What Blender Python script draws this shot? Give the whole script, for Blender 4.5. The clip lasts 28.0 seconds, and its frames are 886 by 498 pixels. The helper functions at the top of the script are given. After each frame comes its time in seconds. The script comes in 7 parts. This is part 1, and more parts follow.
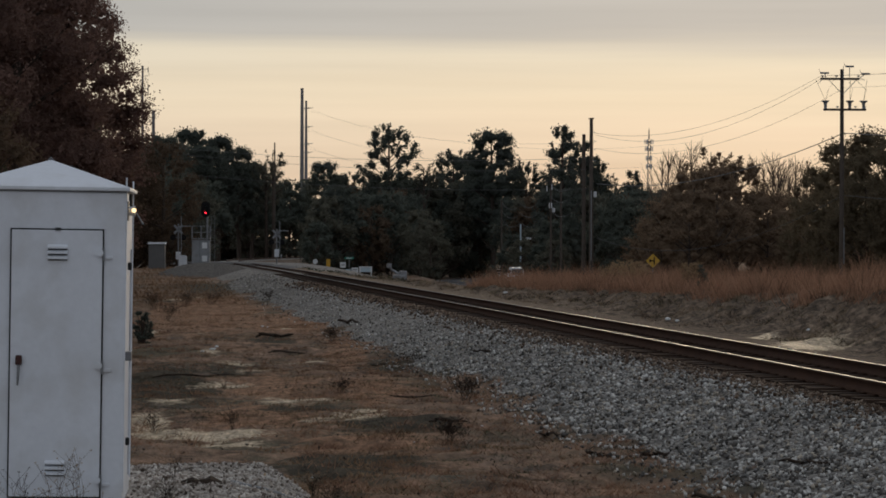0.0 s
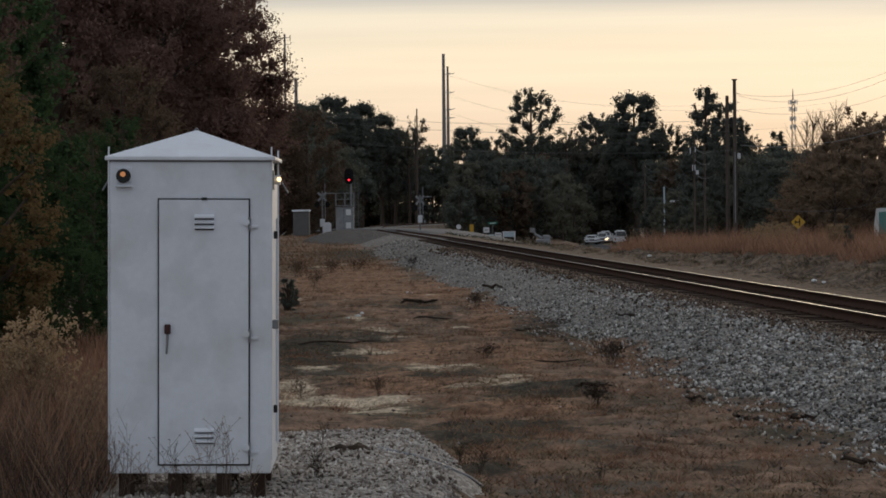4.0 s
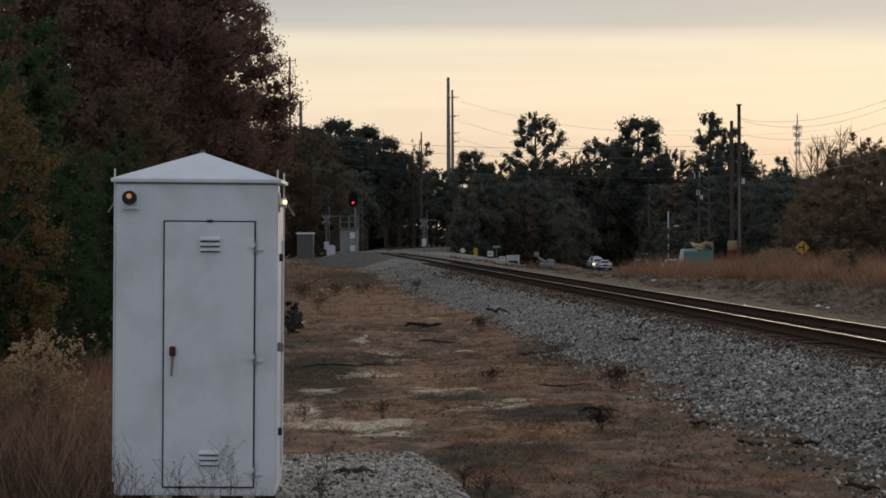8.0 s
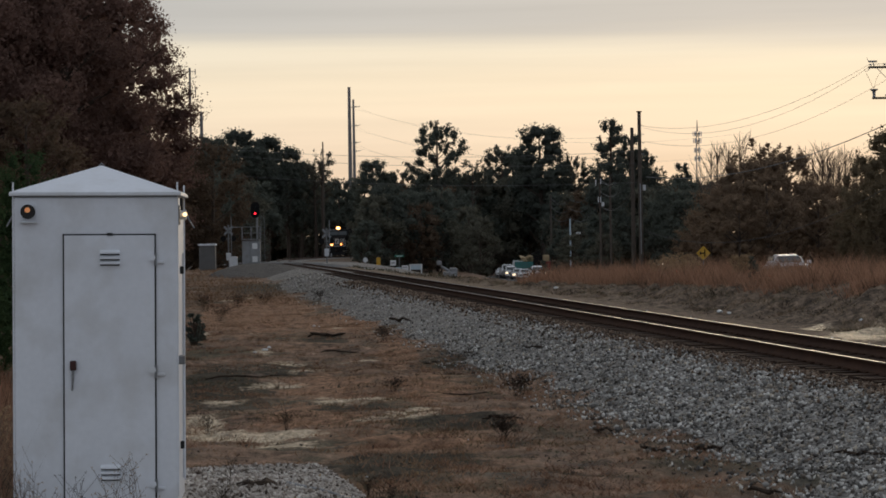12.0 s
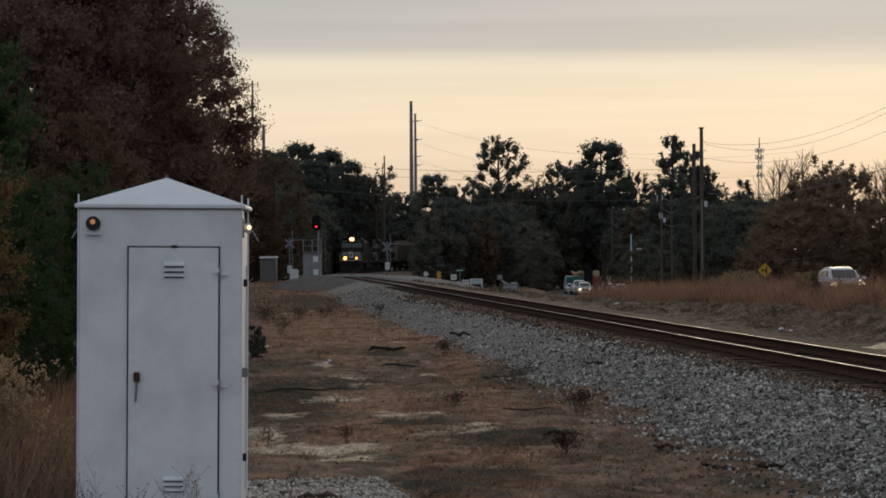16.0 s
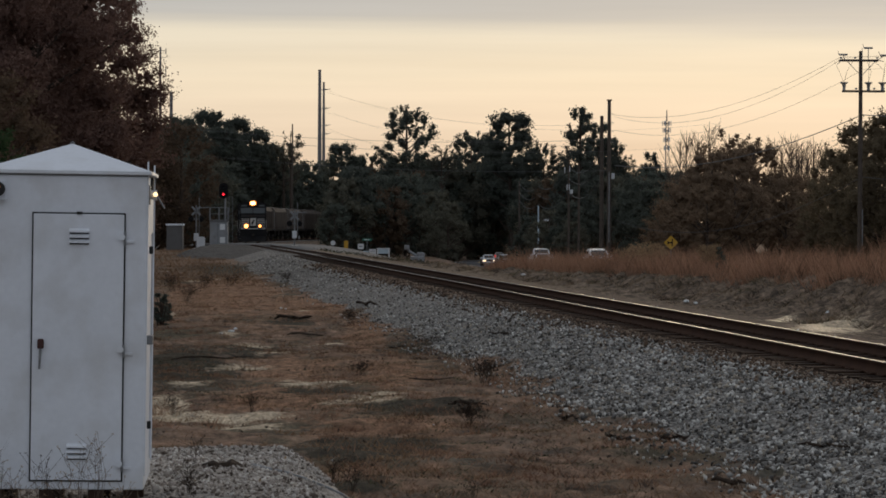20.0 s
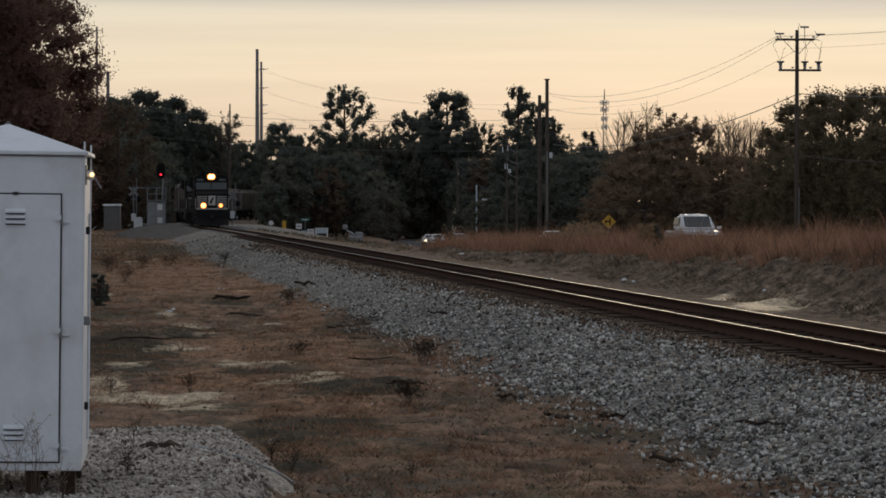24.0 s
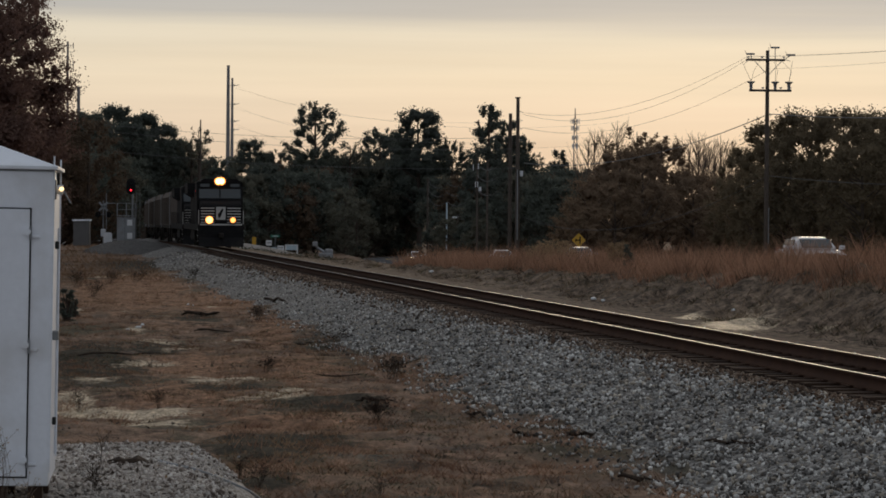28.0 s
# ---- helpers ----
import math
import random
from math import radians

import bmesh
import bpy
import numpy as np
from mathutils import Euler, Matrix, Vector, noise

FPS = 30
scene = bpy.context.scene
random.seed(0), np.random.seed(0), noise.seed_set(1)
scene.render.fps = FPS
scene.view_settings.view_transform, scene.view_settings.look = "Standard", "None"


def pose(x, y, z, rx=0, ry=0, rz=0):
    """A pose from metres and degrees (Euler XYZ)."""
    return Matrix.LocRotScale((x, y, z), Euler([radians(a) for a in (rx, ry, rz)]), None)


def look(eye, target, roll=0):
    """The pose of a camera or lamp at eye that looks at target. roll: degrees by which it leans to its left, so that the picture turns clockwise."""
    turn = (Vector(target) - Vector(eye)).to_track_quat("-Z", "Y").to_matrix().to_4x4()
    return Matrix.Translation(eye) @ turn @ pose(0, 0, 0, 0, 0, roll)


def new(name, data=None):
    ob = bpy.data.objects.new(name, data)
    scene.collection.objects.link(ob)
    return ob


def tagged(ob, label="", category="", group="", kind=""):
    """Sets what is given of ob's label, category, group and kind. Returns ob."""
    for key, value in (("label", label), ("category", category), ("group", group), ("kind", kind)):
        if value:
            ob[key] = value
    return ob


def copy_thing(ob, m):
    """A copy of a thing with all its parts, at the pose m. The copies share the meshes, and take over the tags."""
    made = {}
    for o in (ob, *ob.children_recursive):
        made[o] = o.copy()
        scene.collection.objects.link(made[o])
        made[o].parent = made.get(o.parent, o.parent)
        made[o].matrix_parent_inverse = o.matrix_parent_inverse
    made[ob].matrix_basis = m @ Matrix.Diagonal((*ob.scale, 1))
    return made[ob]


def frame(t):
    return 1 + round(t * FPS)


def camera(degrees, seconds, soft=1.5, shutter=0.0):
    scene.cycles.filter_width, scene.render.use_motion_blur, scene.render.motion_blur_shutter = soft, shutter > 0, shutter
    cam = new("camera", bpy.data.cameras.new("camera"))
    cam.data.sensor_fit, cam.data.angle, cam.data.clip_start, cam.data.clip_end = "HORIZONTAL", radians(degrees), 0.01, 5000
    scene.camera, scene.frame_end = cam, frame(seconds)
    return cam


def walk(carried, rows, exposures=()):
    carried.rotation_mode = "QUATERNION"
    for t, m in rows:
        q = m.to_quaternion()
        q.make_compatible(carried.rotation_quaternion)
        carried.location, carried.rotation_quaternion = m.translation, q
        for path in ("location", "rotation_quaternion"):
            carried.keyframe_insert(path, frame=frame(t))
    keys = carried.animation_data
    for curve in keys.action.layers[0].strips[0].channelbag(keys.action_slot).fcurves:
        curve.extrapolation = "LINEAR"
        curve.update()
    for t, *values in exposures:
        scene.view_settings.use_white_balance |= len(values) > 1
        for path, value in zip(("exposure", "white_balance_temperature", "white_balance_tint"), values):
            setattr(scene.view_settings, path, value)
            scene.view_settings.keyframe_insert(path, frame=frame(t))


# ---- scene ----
# One fixed handheld viewpoint beside the line; +y looks along the railway, z = 0 is the cabinet's pad.
EYE = 2.10
cam = camera(21.0, 28.0, soft=1.7)

# seconds, eye shift across, eye shift up, yaw to the left, pitch up, roll (degrees)
PATH = [
    (0, 0.022, -0.013, -3.351, -0.261, 0.113),
    (0.5, 0.014, -0.012, -1.802, -0.416, 0.103),
    (1, 0.016, -0.013, -1.032, -0.851, 0.114),
    (1.5, 0.019, -0.011, -0.860, -0.950, -0.081),
    (2, 0.017, -0.010, -0.426, -0.818, -0.367),
    (2.5, 0.015, -0.009, -0.163, -1.148, -0.514),
    (4.5, 0.012, -0.004, 0.257, -1.018, -0.642),
    (5, 0.008, -0.004, 0.652, -0.558, -0.444),
    (5.5, 0.001, 0.002, 0.782, -0.197, -0.146),
    (6, -0.005, -0.000, 0.398, -0.117, 0.092),
    (6.5, -0.004, -0.002, -0.081, -0.290, 0.152),
    (7, -0.005, 0.001, -0.111, -0.513, -0.010),
    (7.5, -0.003, 0.001, 0.038, -0.579, -0.232),
    (8, -0.000, -0.004, 0.173, -0.529, -0.320),
    (8.5, -0.000, -0.002, 0.211, -0.732, -0.391),
    (9, -0.001, -0.003, -0.035, -1.104, -0.407),
    (9.5, 0.002, -0.003, -0.452, -1.044, -0.466),
    (10, 0.005, -0.001, -0.637, -0.766, -0.620),
    (10.5, 0.015, 0.001, -0.913, -0.869, -0.717),
    (11, 0.017, -0.002, -1.188, -0.812, -0.834),
    (11.5, 0.015, 0.000, -1.704, -0.613, -0.921),
    (12, 0.013, 0.003, -2.158, -0.337, -0.965),
    (12.5, 0.009, 0.005, -2.014, -0.146, -0.898),
    (14.5, -0.000, 0.007, -1.212, -0.456, -0.551),
    (15, -0.005, 0.009, -1.028, -0.261, -0.564),
    (15.5, -0.007, 0.008, -0.770, -0.011, -0.580),
    (16, -0.010, 0.008, -0.714, 0.026, -0.454),
    (16.5, -0.009, 0.009, -0.918, -0.120, -0.268),
    (17, -0.009, 0.006, -1.250, -0.262, -0.079),
    (17.5, -0.012, 0.008, -1.683, -0.335, 0.070),
    (18, -0.011, 0.006, -1.951, -0.350, 0.069),
    (18.5, -0.010, 0.008, -2.147, -0.292, 0.106),
    (19, -0.008, 0.009, -2.453, -0.278, 0.185),
    (19.5, -0.007, 0.007, -2.753, -0.465, 0.210),
    (20, -0.007, 0.008, -2.934, -0.708, 0.144),
    (20.5, -0.003, 0.005, -3.065, -0.825, 0.028),
    (22.5, -0.004, 0.007, -3.593, -0.769, -0.063),
    (23, -0.006, 0.006, -3.824, -1.122, -0.061),
    (23.5, -0.003, 0.004, -4.128, -1.329, -0.079),
    (24, -0.003, 0.006, -4.412, -1.196, -0.012),
    (24.5, -0.001, 0.005, -4.630, -1.094, 0.011),
    (25, 0.002, 0.004, -4.678, -1.197, 0.000),
    (25.5, 0.005, 0.005, -4.657, -1.276, -0.055),
    (26, 0.003, 0.003, -4.657, -1.277, -0.033),
    (26.5, 0.003, 0.001, -5.080, -1.266, 0.010),
    (27, 0.001, 0.001, -5.275, -1.050, 0.154),
    (27.5, 0.000, 0.004, -5.117, -0.771, 0.313),
    (28, -0.002, 0.003, -5.130, -0.771, 0.394),
]


def seat(dx, dz, yaw, pitch, roll):
    y, p = radians(yaw), radians(pitch)
    eye = Vector((dx, 0, EYE + dz))
    ahead = Vector((-math.sin(y) * math.cos(p), math.cos(y) * math.cos(p), math.sin(p)))
    return look(eye, eye + ahead * 50, roll)


walk(cam, [(t, seat(*rest)) for t, *rest in PATH], exposures=[(0.0, -0.10), (1.0, 0.02), (2.0, 0.12), (5.0, 0.16), (9.0, 0.10), (12.0, 0.10), (15.0, 0.05), (20.0, 0.0), (25.0, -0.04), (28.0, -0.08)])

# ---- sky and light ----
world = bpy.data.worlds.new("evening_sky")
scene.world = world
world.use_nodes = True


def build_world():
    nt = world.node_tree
    nt.nodes.clear()
    N, L = nt.nodes.new, nt.links.new
    out, bg = N("ShaderNodeOutputWorld"), N("ShaderNodeBackground")
    tc, sep = N("ShaderNodeTexCoord"), N("ShaderNodeSeparateXYZ")
    L(tc.outputs["Generated"], sep.inputs[0])
    # cloud streaks, stretched along the horizon
    mp = N("ShaderNodeMapping")
    mp.inputs["Scale"].default_value = (1.3, 1.3, 30.0)
    L(tc.outputs["Generated"], mp.inputs[0])
    nz = N("ShaderNodeTexNoise")
    nz.inputs["Scale"].default_value, nz.inputs["Detail"].default_value = 1.6, 5.0
    L(mp.outputs[0], nz.inputs["Vector"])
    warp = N("ShaderNodeMath"); warp.operation = "MULTIPLY_ADD"
    L(nz.outputs["Fac"], warp.inputs[0]); warp.inputs[1].default_value = 0.032
    L(sep.outputs["Z"], warp.inputs[2])
    ramp = N("ShaderNodeValToRGB")
    L(warp.outputs[0], ramp.inputs[0])
    e = ramp.color_ramp.elements
    stops = [(0.0, (0.58, 0.46, 0.34)), (0.043, (0.71, 0.56, 0.41)), (0.058, (0.78, 0.635, 0.468)), (0.076, (0.825, 0.695, 0.505)),
             (0.090, (0.74, 0.66, 0.51)), (0.103, (0.50, 0.485, 0.445)), (0.16, (0.395, 0.402, 0.398)), (0.45, (0.38, 0.395, 0.42)), (1.0, (0.38, 0.40, 0.435))]
    e[0].position, e[0].color = stops[0][0], (*stops[0][1], 1)
    e[1].position, e[1].color = stops[-1][0], (*stops[-1][1], 1)
    stops = [(pos, (r * 0.985, g, b * 1.045)) for pos, (r, g, b) in stops]
    for pos, col in stops[1:-1]:
        k = e.new(pos); k.color = (*col, 1)
    # behind the viewpoint the evening sky is plain blue-grey cloud
    side = N("ShaderNodeMapRange")
    L(sep.outputs["Y"], side.inputs[0])
    side.inputs[1].default_value, side.inputs[2].default_value = -0.35, 0.75
    back = N("ShaderNodeMix"); back.data_type = "RGBA"
    L(side.outputs[0], back.inputs[0])
    back.inputs[6].default_value = (0.365, 0.398, 0.452, 1)
    L(ramp.outputs[0], back.inputs[7])
    sky = N("ShaderNodeTexSky")
    sky.sky_type, sky.sun_disc = "NISHITA", False
    sky.sun_elevation, sky.sun_rotation = radians(6), radians(12)
    sk = N("ShaderNodeMix"); sk.data_type = "RGBA"; sk.blend_type = "ADD"
    sk.inputs[0].default_value = 0.003
    L(back.outputs[2], sk.inputs[6]); L(sky.outputs[0], sk.inputs[7])
    # fine streaks
    mp2, n2, m2, vm = N("ShaderNodeMapping"), N("ShaderNodeTexNoise"), N("ShaderNodeMapRange"), N("ShaderNodeMix")
    mp2.inputs["Scale"].default_value = (3.0, 3.0, 85.0)
    L(tc.outputs["Generated"], mp2.inputs[0]); L(mp2.outputs[0], n2.inputs["Vector"])
    n2.inputs["Scale"].default_value, n2.inputs["Detail"].default_value = 1.3, 6.0
    L(n2.outputs["Fac"], m2.inputs[0])
    m2.inputs[1].default_value, m2.inputs[2].default_value, m2.inputs[3].default_value, m2.inputs[4].default_value = 0.3, 0.7, 0.945, 1.045
    vm.data_type, vm.blend_type = "RGBA", "MULTIPLY"
    vm.inputs[0].default_value = 1.0
    L(sk.outputs[2], vm.inputs[6]); L(m2.outputs[0], vm.inputs[7])
    L(vm.outputs[2], bg.inputs[0])
    bg.inputs[1].default_value = SKY_STRENGTH
    L(bg.outputs[0], out.inputs[0])


SKY_STRENGTH = 1.0
build_world()
sun = new("sun", bpy.data.lights.new("sun", "SUN"))
sun.data.energy, sun.data.angle, sun.data.color = 0.5, radians(14), (1.0, 0.78, 0.52)
sun.matrix_world = look((0, 0, 0), (-math.sin(radians(12)), -math.cos(radians(12)), -math.tan(radians(7))))


# ---- materials ----
def material(name, dark, light, rough=0.8, metal=0.0, scale=8.0, fine=60.0, bump=0.2, depth=0.01, per_piece=0.0, gloss_var=0.1, island=0.0, stain=None, stain_scale=1.5, stain_amt=0.5, spec=0.5):
    """Two scales of colour variation, optional stains, fine relief and a shift from piece to piece."""
    m = bpy.data.materials.new(name)
    m.use_nodes = True
    nt = m.node_tree
    N, L = nt.nodes.new, nt.links.new
    b = nt.nodes["Principled BSDF"]
    tc = N("ShaderNodeTexCoord")
    n1, n2 = N("ShaderNodeTexNoise"), N("ShaderNodeTexNoise")
    for n, s, d in ((n1, scale, 4.0), (n2, fine, 3.0)):
        n.inputs["Scale"].default_value, n.inputs["Detail"].default_value = s, d
        L(tc.outputs["Object"], n.inputs["Vector"])
    mixf = N("ShaderNodeMath"); mixf.operation = "MULTIPLY_ADD"
    L(n2.outputs["Fac"], mixf.inputs[0]); mixf.inputs[1].default_value = 0.45
    half = N("ShaderNodeMath"); half.operation = "MULTIPLY"
    L(n1.outputs["Fac"], half.inputs[0]); half.inputs[1].default_value = 0.6
    L(half.outputs[0], mixf.inputs[2])
    fac = mixf.outputs[0]
    for amount, kind in ((per_piece, "o"), (island, "i")):
        if amount:
            if kind == "o":
                src = N("ShaderNodeObjectInfo").outputs["Random"]
            else:
                src = N("ShaderNodeNewGeometry").outputs["Random Per Island"]
            a = N("ShaderNodeMath"); a.operation = "MULTIPLY_ADD"
            L(src, a.inputs[0]); a.inputs[1].default_value = amount
            sh = N("ShaderNodeMath"); sh.operation = "SUBTRACT"
            L(fac, sh.inputs[0]); sh.inputs[1].default_value = amount / 2
            L(sh.outputs[0], a.inputs[2])
            fac = a.outputs[0]
    r = N("ShaderNodeValToRGB")
    L(fac, r.inputs[0])
    r.color_ramp.elements[0].position, r.color_ramp.elements[1].position = 0.28, 0.78
    r.color_ramp.elements[0].color, r.color_ramp.elements[1].color = (*dark, 1), (*light, 1)
    col = r.outputs[0]
    if stain:
        n3 = N("ShaderNodeTexNoise")
        n3.inputs["Scale"].default_value, n3.inputs["Detail"].default_value = stain_scale, 6.0
        L(tc.outputs["Object"], n3.inputs["Vector"])
        mr = N("ShaderNodeMapRange")
        L(n3.outputs["Fac"], mr.inputs[0])
        mr.inputs[1].default_value, mr.inputs[2].default_value, mr.inputs[4].default_value = 0.48, 0.72, stain_amt
        mx = N("ShaderNodeMix"); mx.data_type = "RGBA"
        L(mr.outputs[0], mx.inputs[0]); L(col, mx.inputs[6]); mx.inputs[7].default_value = (*stain, 1)
        col = mx.outputs[2]
    L(col, b.inputs["Base Color"])
    b.inputs["Metallic"].default_value = metal
    b.inputs["Specular IOR Level"].default_value = spec
    rr = N("ShaderNodeMapRange")
    L(n1.outputs["Fac"], rr.inputs[0])
    rr.inputs[3].default_value, rr.inputs[4].default_value = max(0.02, rough - gloss_var), min(1, rough + gloss_var)
    L(rr.outputs[0], b.inputs["Roughness"])
    if bump:
        bp = N("ShaderNodeBump")
        bp.inputs["Strength"].default_value, bp.inputs["Distance"].default_value = bump, depth
        L(fac, bp.inputs["Height"])
        L(bp.outputs[0], b.inputs["Normal"])
    return m


def leaf_material(name, dark, light, rough=0.9, through_light=0.4):
    m = material(name, dark, light, rough, scale=0.5, fine=3.0, bump=0, island=0.26, per_piece=0.2, spec=0.06)
    nt = m.node_tree
    b, out = nt.nodes["Principled BSDF"], nt.nodes["Material Output"]
    tr, mx = nt.nodes.new("ShaderNodeBsdfTranslucent"), nt.nodes.new("ShaderNodeMixShader")
    nt.links.new(b.inputs["Base Color"].links[0].from_socket, tr.inputs["Color"])
    mx.inputs[0].default_value = through_light
    nt.links.new(b.outputs[0], mx.inputs[1]); nt.links.new(tr.outputs[0], mx.inputs[2])
    nt.links.new(mx.outputs[0], out.inputs["Surface"])
    return m


def glowing(name, colour, strength):
    m = bpy.data.materials.new(name)
    m.use_nodes = True
    b = m.node_tree.nodes["Principled BSDF"]
    b.inputs["Base Color"].default_value = (*[min(1, c) for c in colour], 1)
    b.inputs["Emission Color"].default_value = (*colour, 1)
    b.inputs["Emission Strength"].default_value = strength
    return m


def glass(name, tint=(0.02, 0.025, 0.03)):
    m = bpy.data.materials.new(name)
    m.use_nodes = True
    b = m.node_tree.nodes["Principled BSDF"]
    b.inputs["Base Color"].default_value = (*tint, 1)
    b.inputs["Roughness"].default_value = 0.06
    b.inputs["IOR"].default_value = 1.5
    return m


M_WHITE = material("white_painted_steel", (0.69, 0.715, 0.76), (0.80, 0.825, 0.872), 0.5, 0, 1.4, 22, 0.06, 0.004, stain=(0.50, 0.485, 0.46), stain_scale=2.4, stain_amt=0.5)
M_GALV = material("galvanised_steel", (0.16, 0.165, 0.17), (0.30, 0.305, 0.31), 0.5, 0.6, 6, 80, 0.1, 0.002)
M_DARKGAP = material("rubber_seal", (0.012, 0.012, 0.012), (0.03, 0.03, 0.03), 0.8, bump=0)
M_GREY = material("grey_painted_steel", (0.20, 0.21, 0.22), (0.30, 0.31, 0.32), 0.55, 0.1, 2, 30, 0.08, 0.004, stain=(0.14, 0.12, 0.10))
M_PALE = material("pale_grey_paint", (0.52, 0.54, 0.56), (0.66, 0.68, 0.70), 0.55, 0, 2, 30, 0.05, 0.003)
M_BLACK = material("black_paint", (0.008, 0.008, 0.009), (0.018, 0.017, 0.017), 0.8, 0.0, 3, 30, 0.08, 0.004, stain=(0.03, 0.026, 0.022), stain_amt=0.4, spec=0.12)
M_RUST = material("rusty_rail_steel", (0.036, 0.020, 0.014), (0.092, 0.050, 0.033), 0.9, 0.0, 3, 60, 0.25, 0.004, spec=0.12)
M_SHINE = material("polished_rail_head", (0.105, 0.103, 0.108), (0.175, 0.172, 0.178), 0.44, 1.0, 2, 40, 0.03, 0.001)
M_TIE = material("weathered_tie_wood", (0.022, 0.014, 0.010), (0.060, 0.038, 0.027), 0.9, 0, 3, 40, 0.4, 0.01, per_piece=0.4, spec=0.12)


def stone_material(name, piece, tones):
    """Crushed rock whose pieces differ in tone: grey, brown, tan and pale."""
    m = material(name, (0.1, 0.1, 0.1), (0.3, 0.3, 0.3), 0.9, 0, 14, 90, 0.3, 0.006, spec=0.2)
    nt = m.node_tree
    N, L = nt.nodes.new, nt.links.new
    b = nt.nodes["Principled BSDF"]
    src = N("ShaderNodeObjectInfo").outputs["Random"] if piece else N("ShaderNodeNewGeometry").outputs["Random Per Island"]
    r = N("ShaderNodeValToRGB")
    L(src, r.inputs[0])
    r.color_ramp.interpolation = "CONSTANT"
    e = r.color_ramp.elements
    e[0].position, e[0].color = 0.0, (*tones[0], 1)
    e[1].position, e[1].color = (len(tones) - 1) / len(tones), (*tones[-1], 1)
    for k in range(1, len(tones) - 1):
        e.new(k / len(tones)).color = (*tones[k], 1)
    tc, nz, mr, mx = N("ShaderNodeTexCoord"), N("ShaderNodeTexNoise"), N("ShaderNodeMapRange"), N("ShaderNodeMix")
    L(tc.outputs["Object"], nz.inputs["Vector"])
    nz.inputs["Scale"].default_value, nz.inputs["Detail"].default_value = 0.6, 8.0
    L(nz.outputs["Fac"], mr.inputs[0])
    mr.inputs[1].default_value, mr.inputs[2].default_value, mr.inputs[3].default_value, mr.inputs[4].default_value = 0.3, 0.7, 0.6, 1.3
    mx.data_type, mx.blend_type = "RGBA", "MULTIPLY"
    mx.inputs[0].default_value = 1.0
    L(r.outputs[0], mx.inputs[6]); L(mr.outputs[0], mx.inputs[7])
    L(mx.outputs[2], b.inputs["Base Color"])
    return m


GRANITE = ((0.074, 0.069, 0.063), (0.324, 0.31, 0.288), (0.162, 0.136, 0.111), (0.54, 0.52, 0.484), (0.216, 0.208, 0.194), (0.079, 0.069, 0.059), (0.444, 0.39, 0.317), (0.252, 0.245, 0.23), (0.672, 0.652, 0.61), (0.15, 0.143, 0.134), (0.468, 0.455, 0.426), (0.096, 0.09, 0.084), (0.3, 0.266, 0.219), (0.578, 0.564, 0.534))
M_STONE = stone_material("ballast_granite", False, GRANITE)
M_STONE_PIECE = stone_material("ballast_granite_piece", True, GRANITE)
M_RUSTSTONE = stone_material("rust_stained_ballast", False, ((0.09, 0.055, 0.035), (0.20, 0.14, 0.10), (0.05, 0.035, 0.026), (0.26, 0.20, 0.15), (0.13, 0.085, 0.058)))
M_PADSTONE = stone_material("pale_pad_stone", False, ((0.52, 0.47, 0.42), (0.34, 0.295, 0.255), (0.68, 0.635, 0.58), (0.42, 0.375, 0.34), (0.12, 0.095, 0.078), (0.57, 0.525, 0.47), (0.22, 0.182, 0.152)))
M_WOODPOLE = material("pole_wood", (0.045, 0.035, 0.028), (0.12, 0.095, 0.075), 0.9, 0, 2, 30, 0.3, 0.01)
M_MAST = material("weathering_steel_pole", (0.16, 0.15, 0.15), (0.26, 0.25, 0.25), 0.6, 0.3, 0.6, 8, 0.05, 0.01)
M_CABLE = material("cable", (0.03, 0.03, 0.032), (0.07, 0.07, 0.075), 0.6, 0.3, 2, 10, 0)
M_PALECABLE = material("weathered_cable_sheath", (0.10, 0.10, 0.10), (0.18, 0.18, 0.18), 0.7, 0, 2, 10, 0)
M_GLASS = glass("dark_glass", (0.04, 0.048, 0.05))
M_BARK = material("pine_bark", (0.03, 0.022, 0.017), (0.11, 0.08, 0.06), 0.95, 0, 2, 18, 0.6, 0.03)
M_PINE = leaf_material("pine_needles", (0.078, 0.088, 0.076), (0.142, 0.156, 0.126))
M_OAK = leaf_material("russet_oak_leaves", (0.150, 0.094, 0.079), (0.285, 0.180, 0.145))
M_OAKBROWN = leaf_material("brown_oak_leaves", (0.100, 0.074, 0.054), (0.195, 0.139, 0.095))
M_OLIVE = leaf_material("olive_leaves", (0.100, 0.098, 0.077), (0.182, 0.174, 0.130))
M_AUTUMN = leaf_material("ochre_autumn_leaves", (0.155, 0.110, 0.076), (0.285, 0.203, 0.136))
M_HEDGE = leaf_material("olive_brown_leaves", (0.120, 0.098, 0.066), (0.225, 0.178, 0.115))
M_OCHRE = leaf_material("yellow_brown_leaves", (0.125, 0.086, 0.042), (0.27, 0.185, 0.088))
M_CEDAR = leaf_material("dark_green_cedar", (0.036, 0.060, 0.029), (0.074, 0.118, 0.052))
M_TWIG = material("bare_twigs", (0.06, 0.042, 0.030), (0.15, 0.105, 0.075), 0.9, 0, 3, 20, 0)
M_STRAW = leaf_material("dry_straw_grass", (0.085, 0.053, 0.034), (0.33, 0.207, 0.125), 0.95, 0.2)
M_WEEDGREEN = leaf_material("matted_green_weeds", (0.045, 0.046, 0.030), (0.13, 0.125, 0.075), 0.95, 0.2)
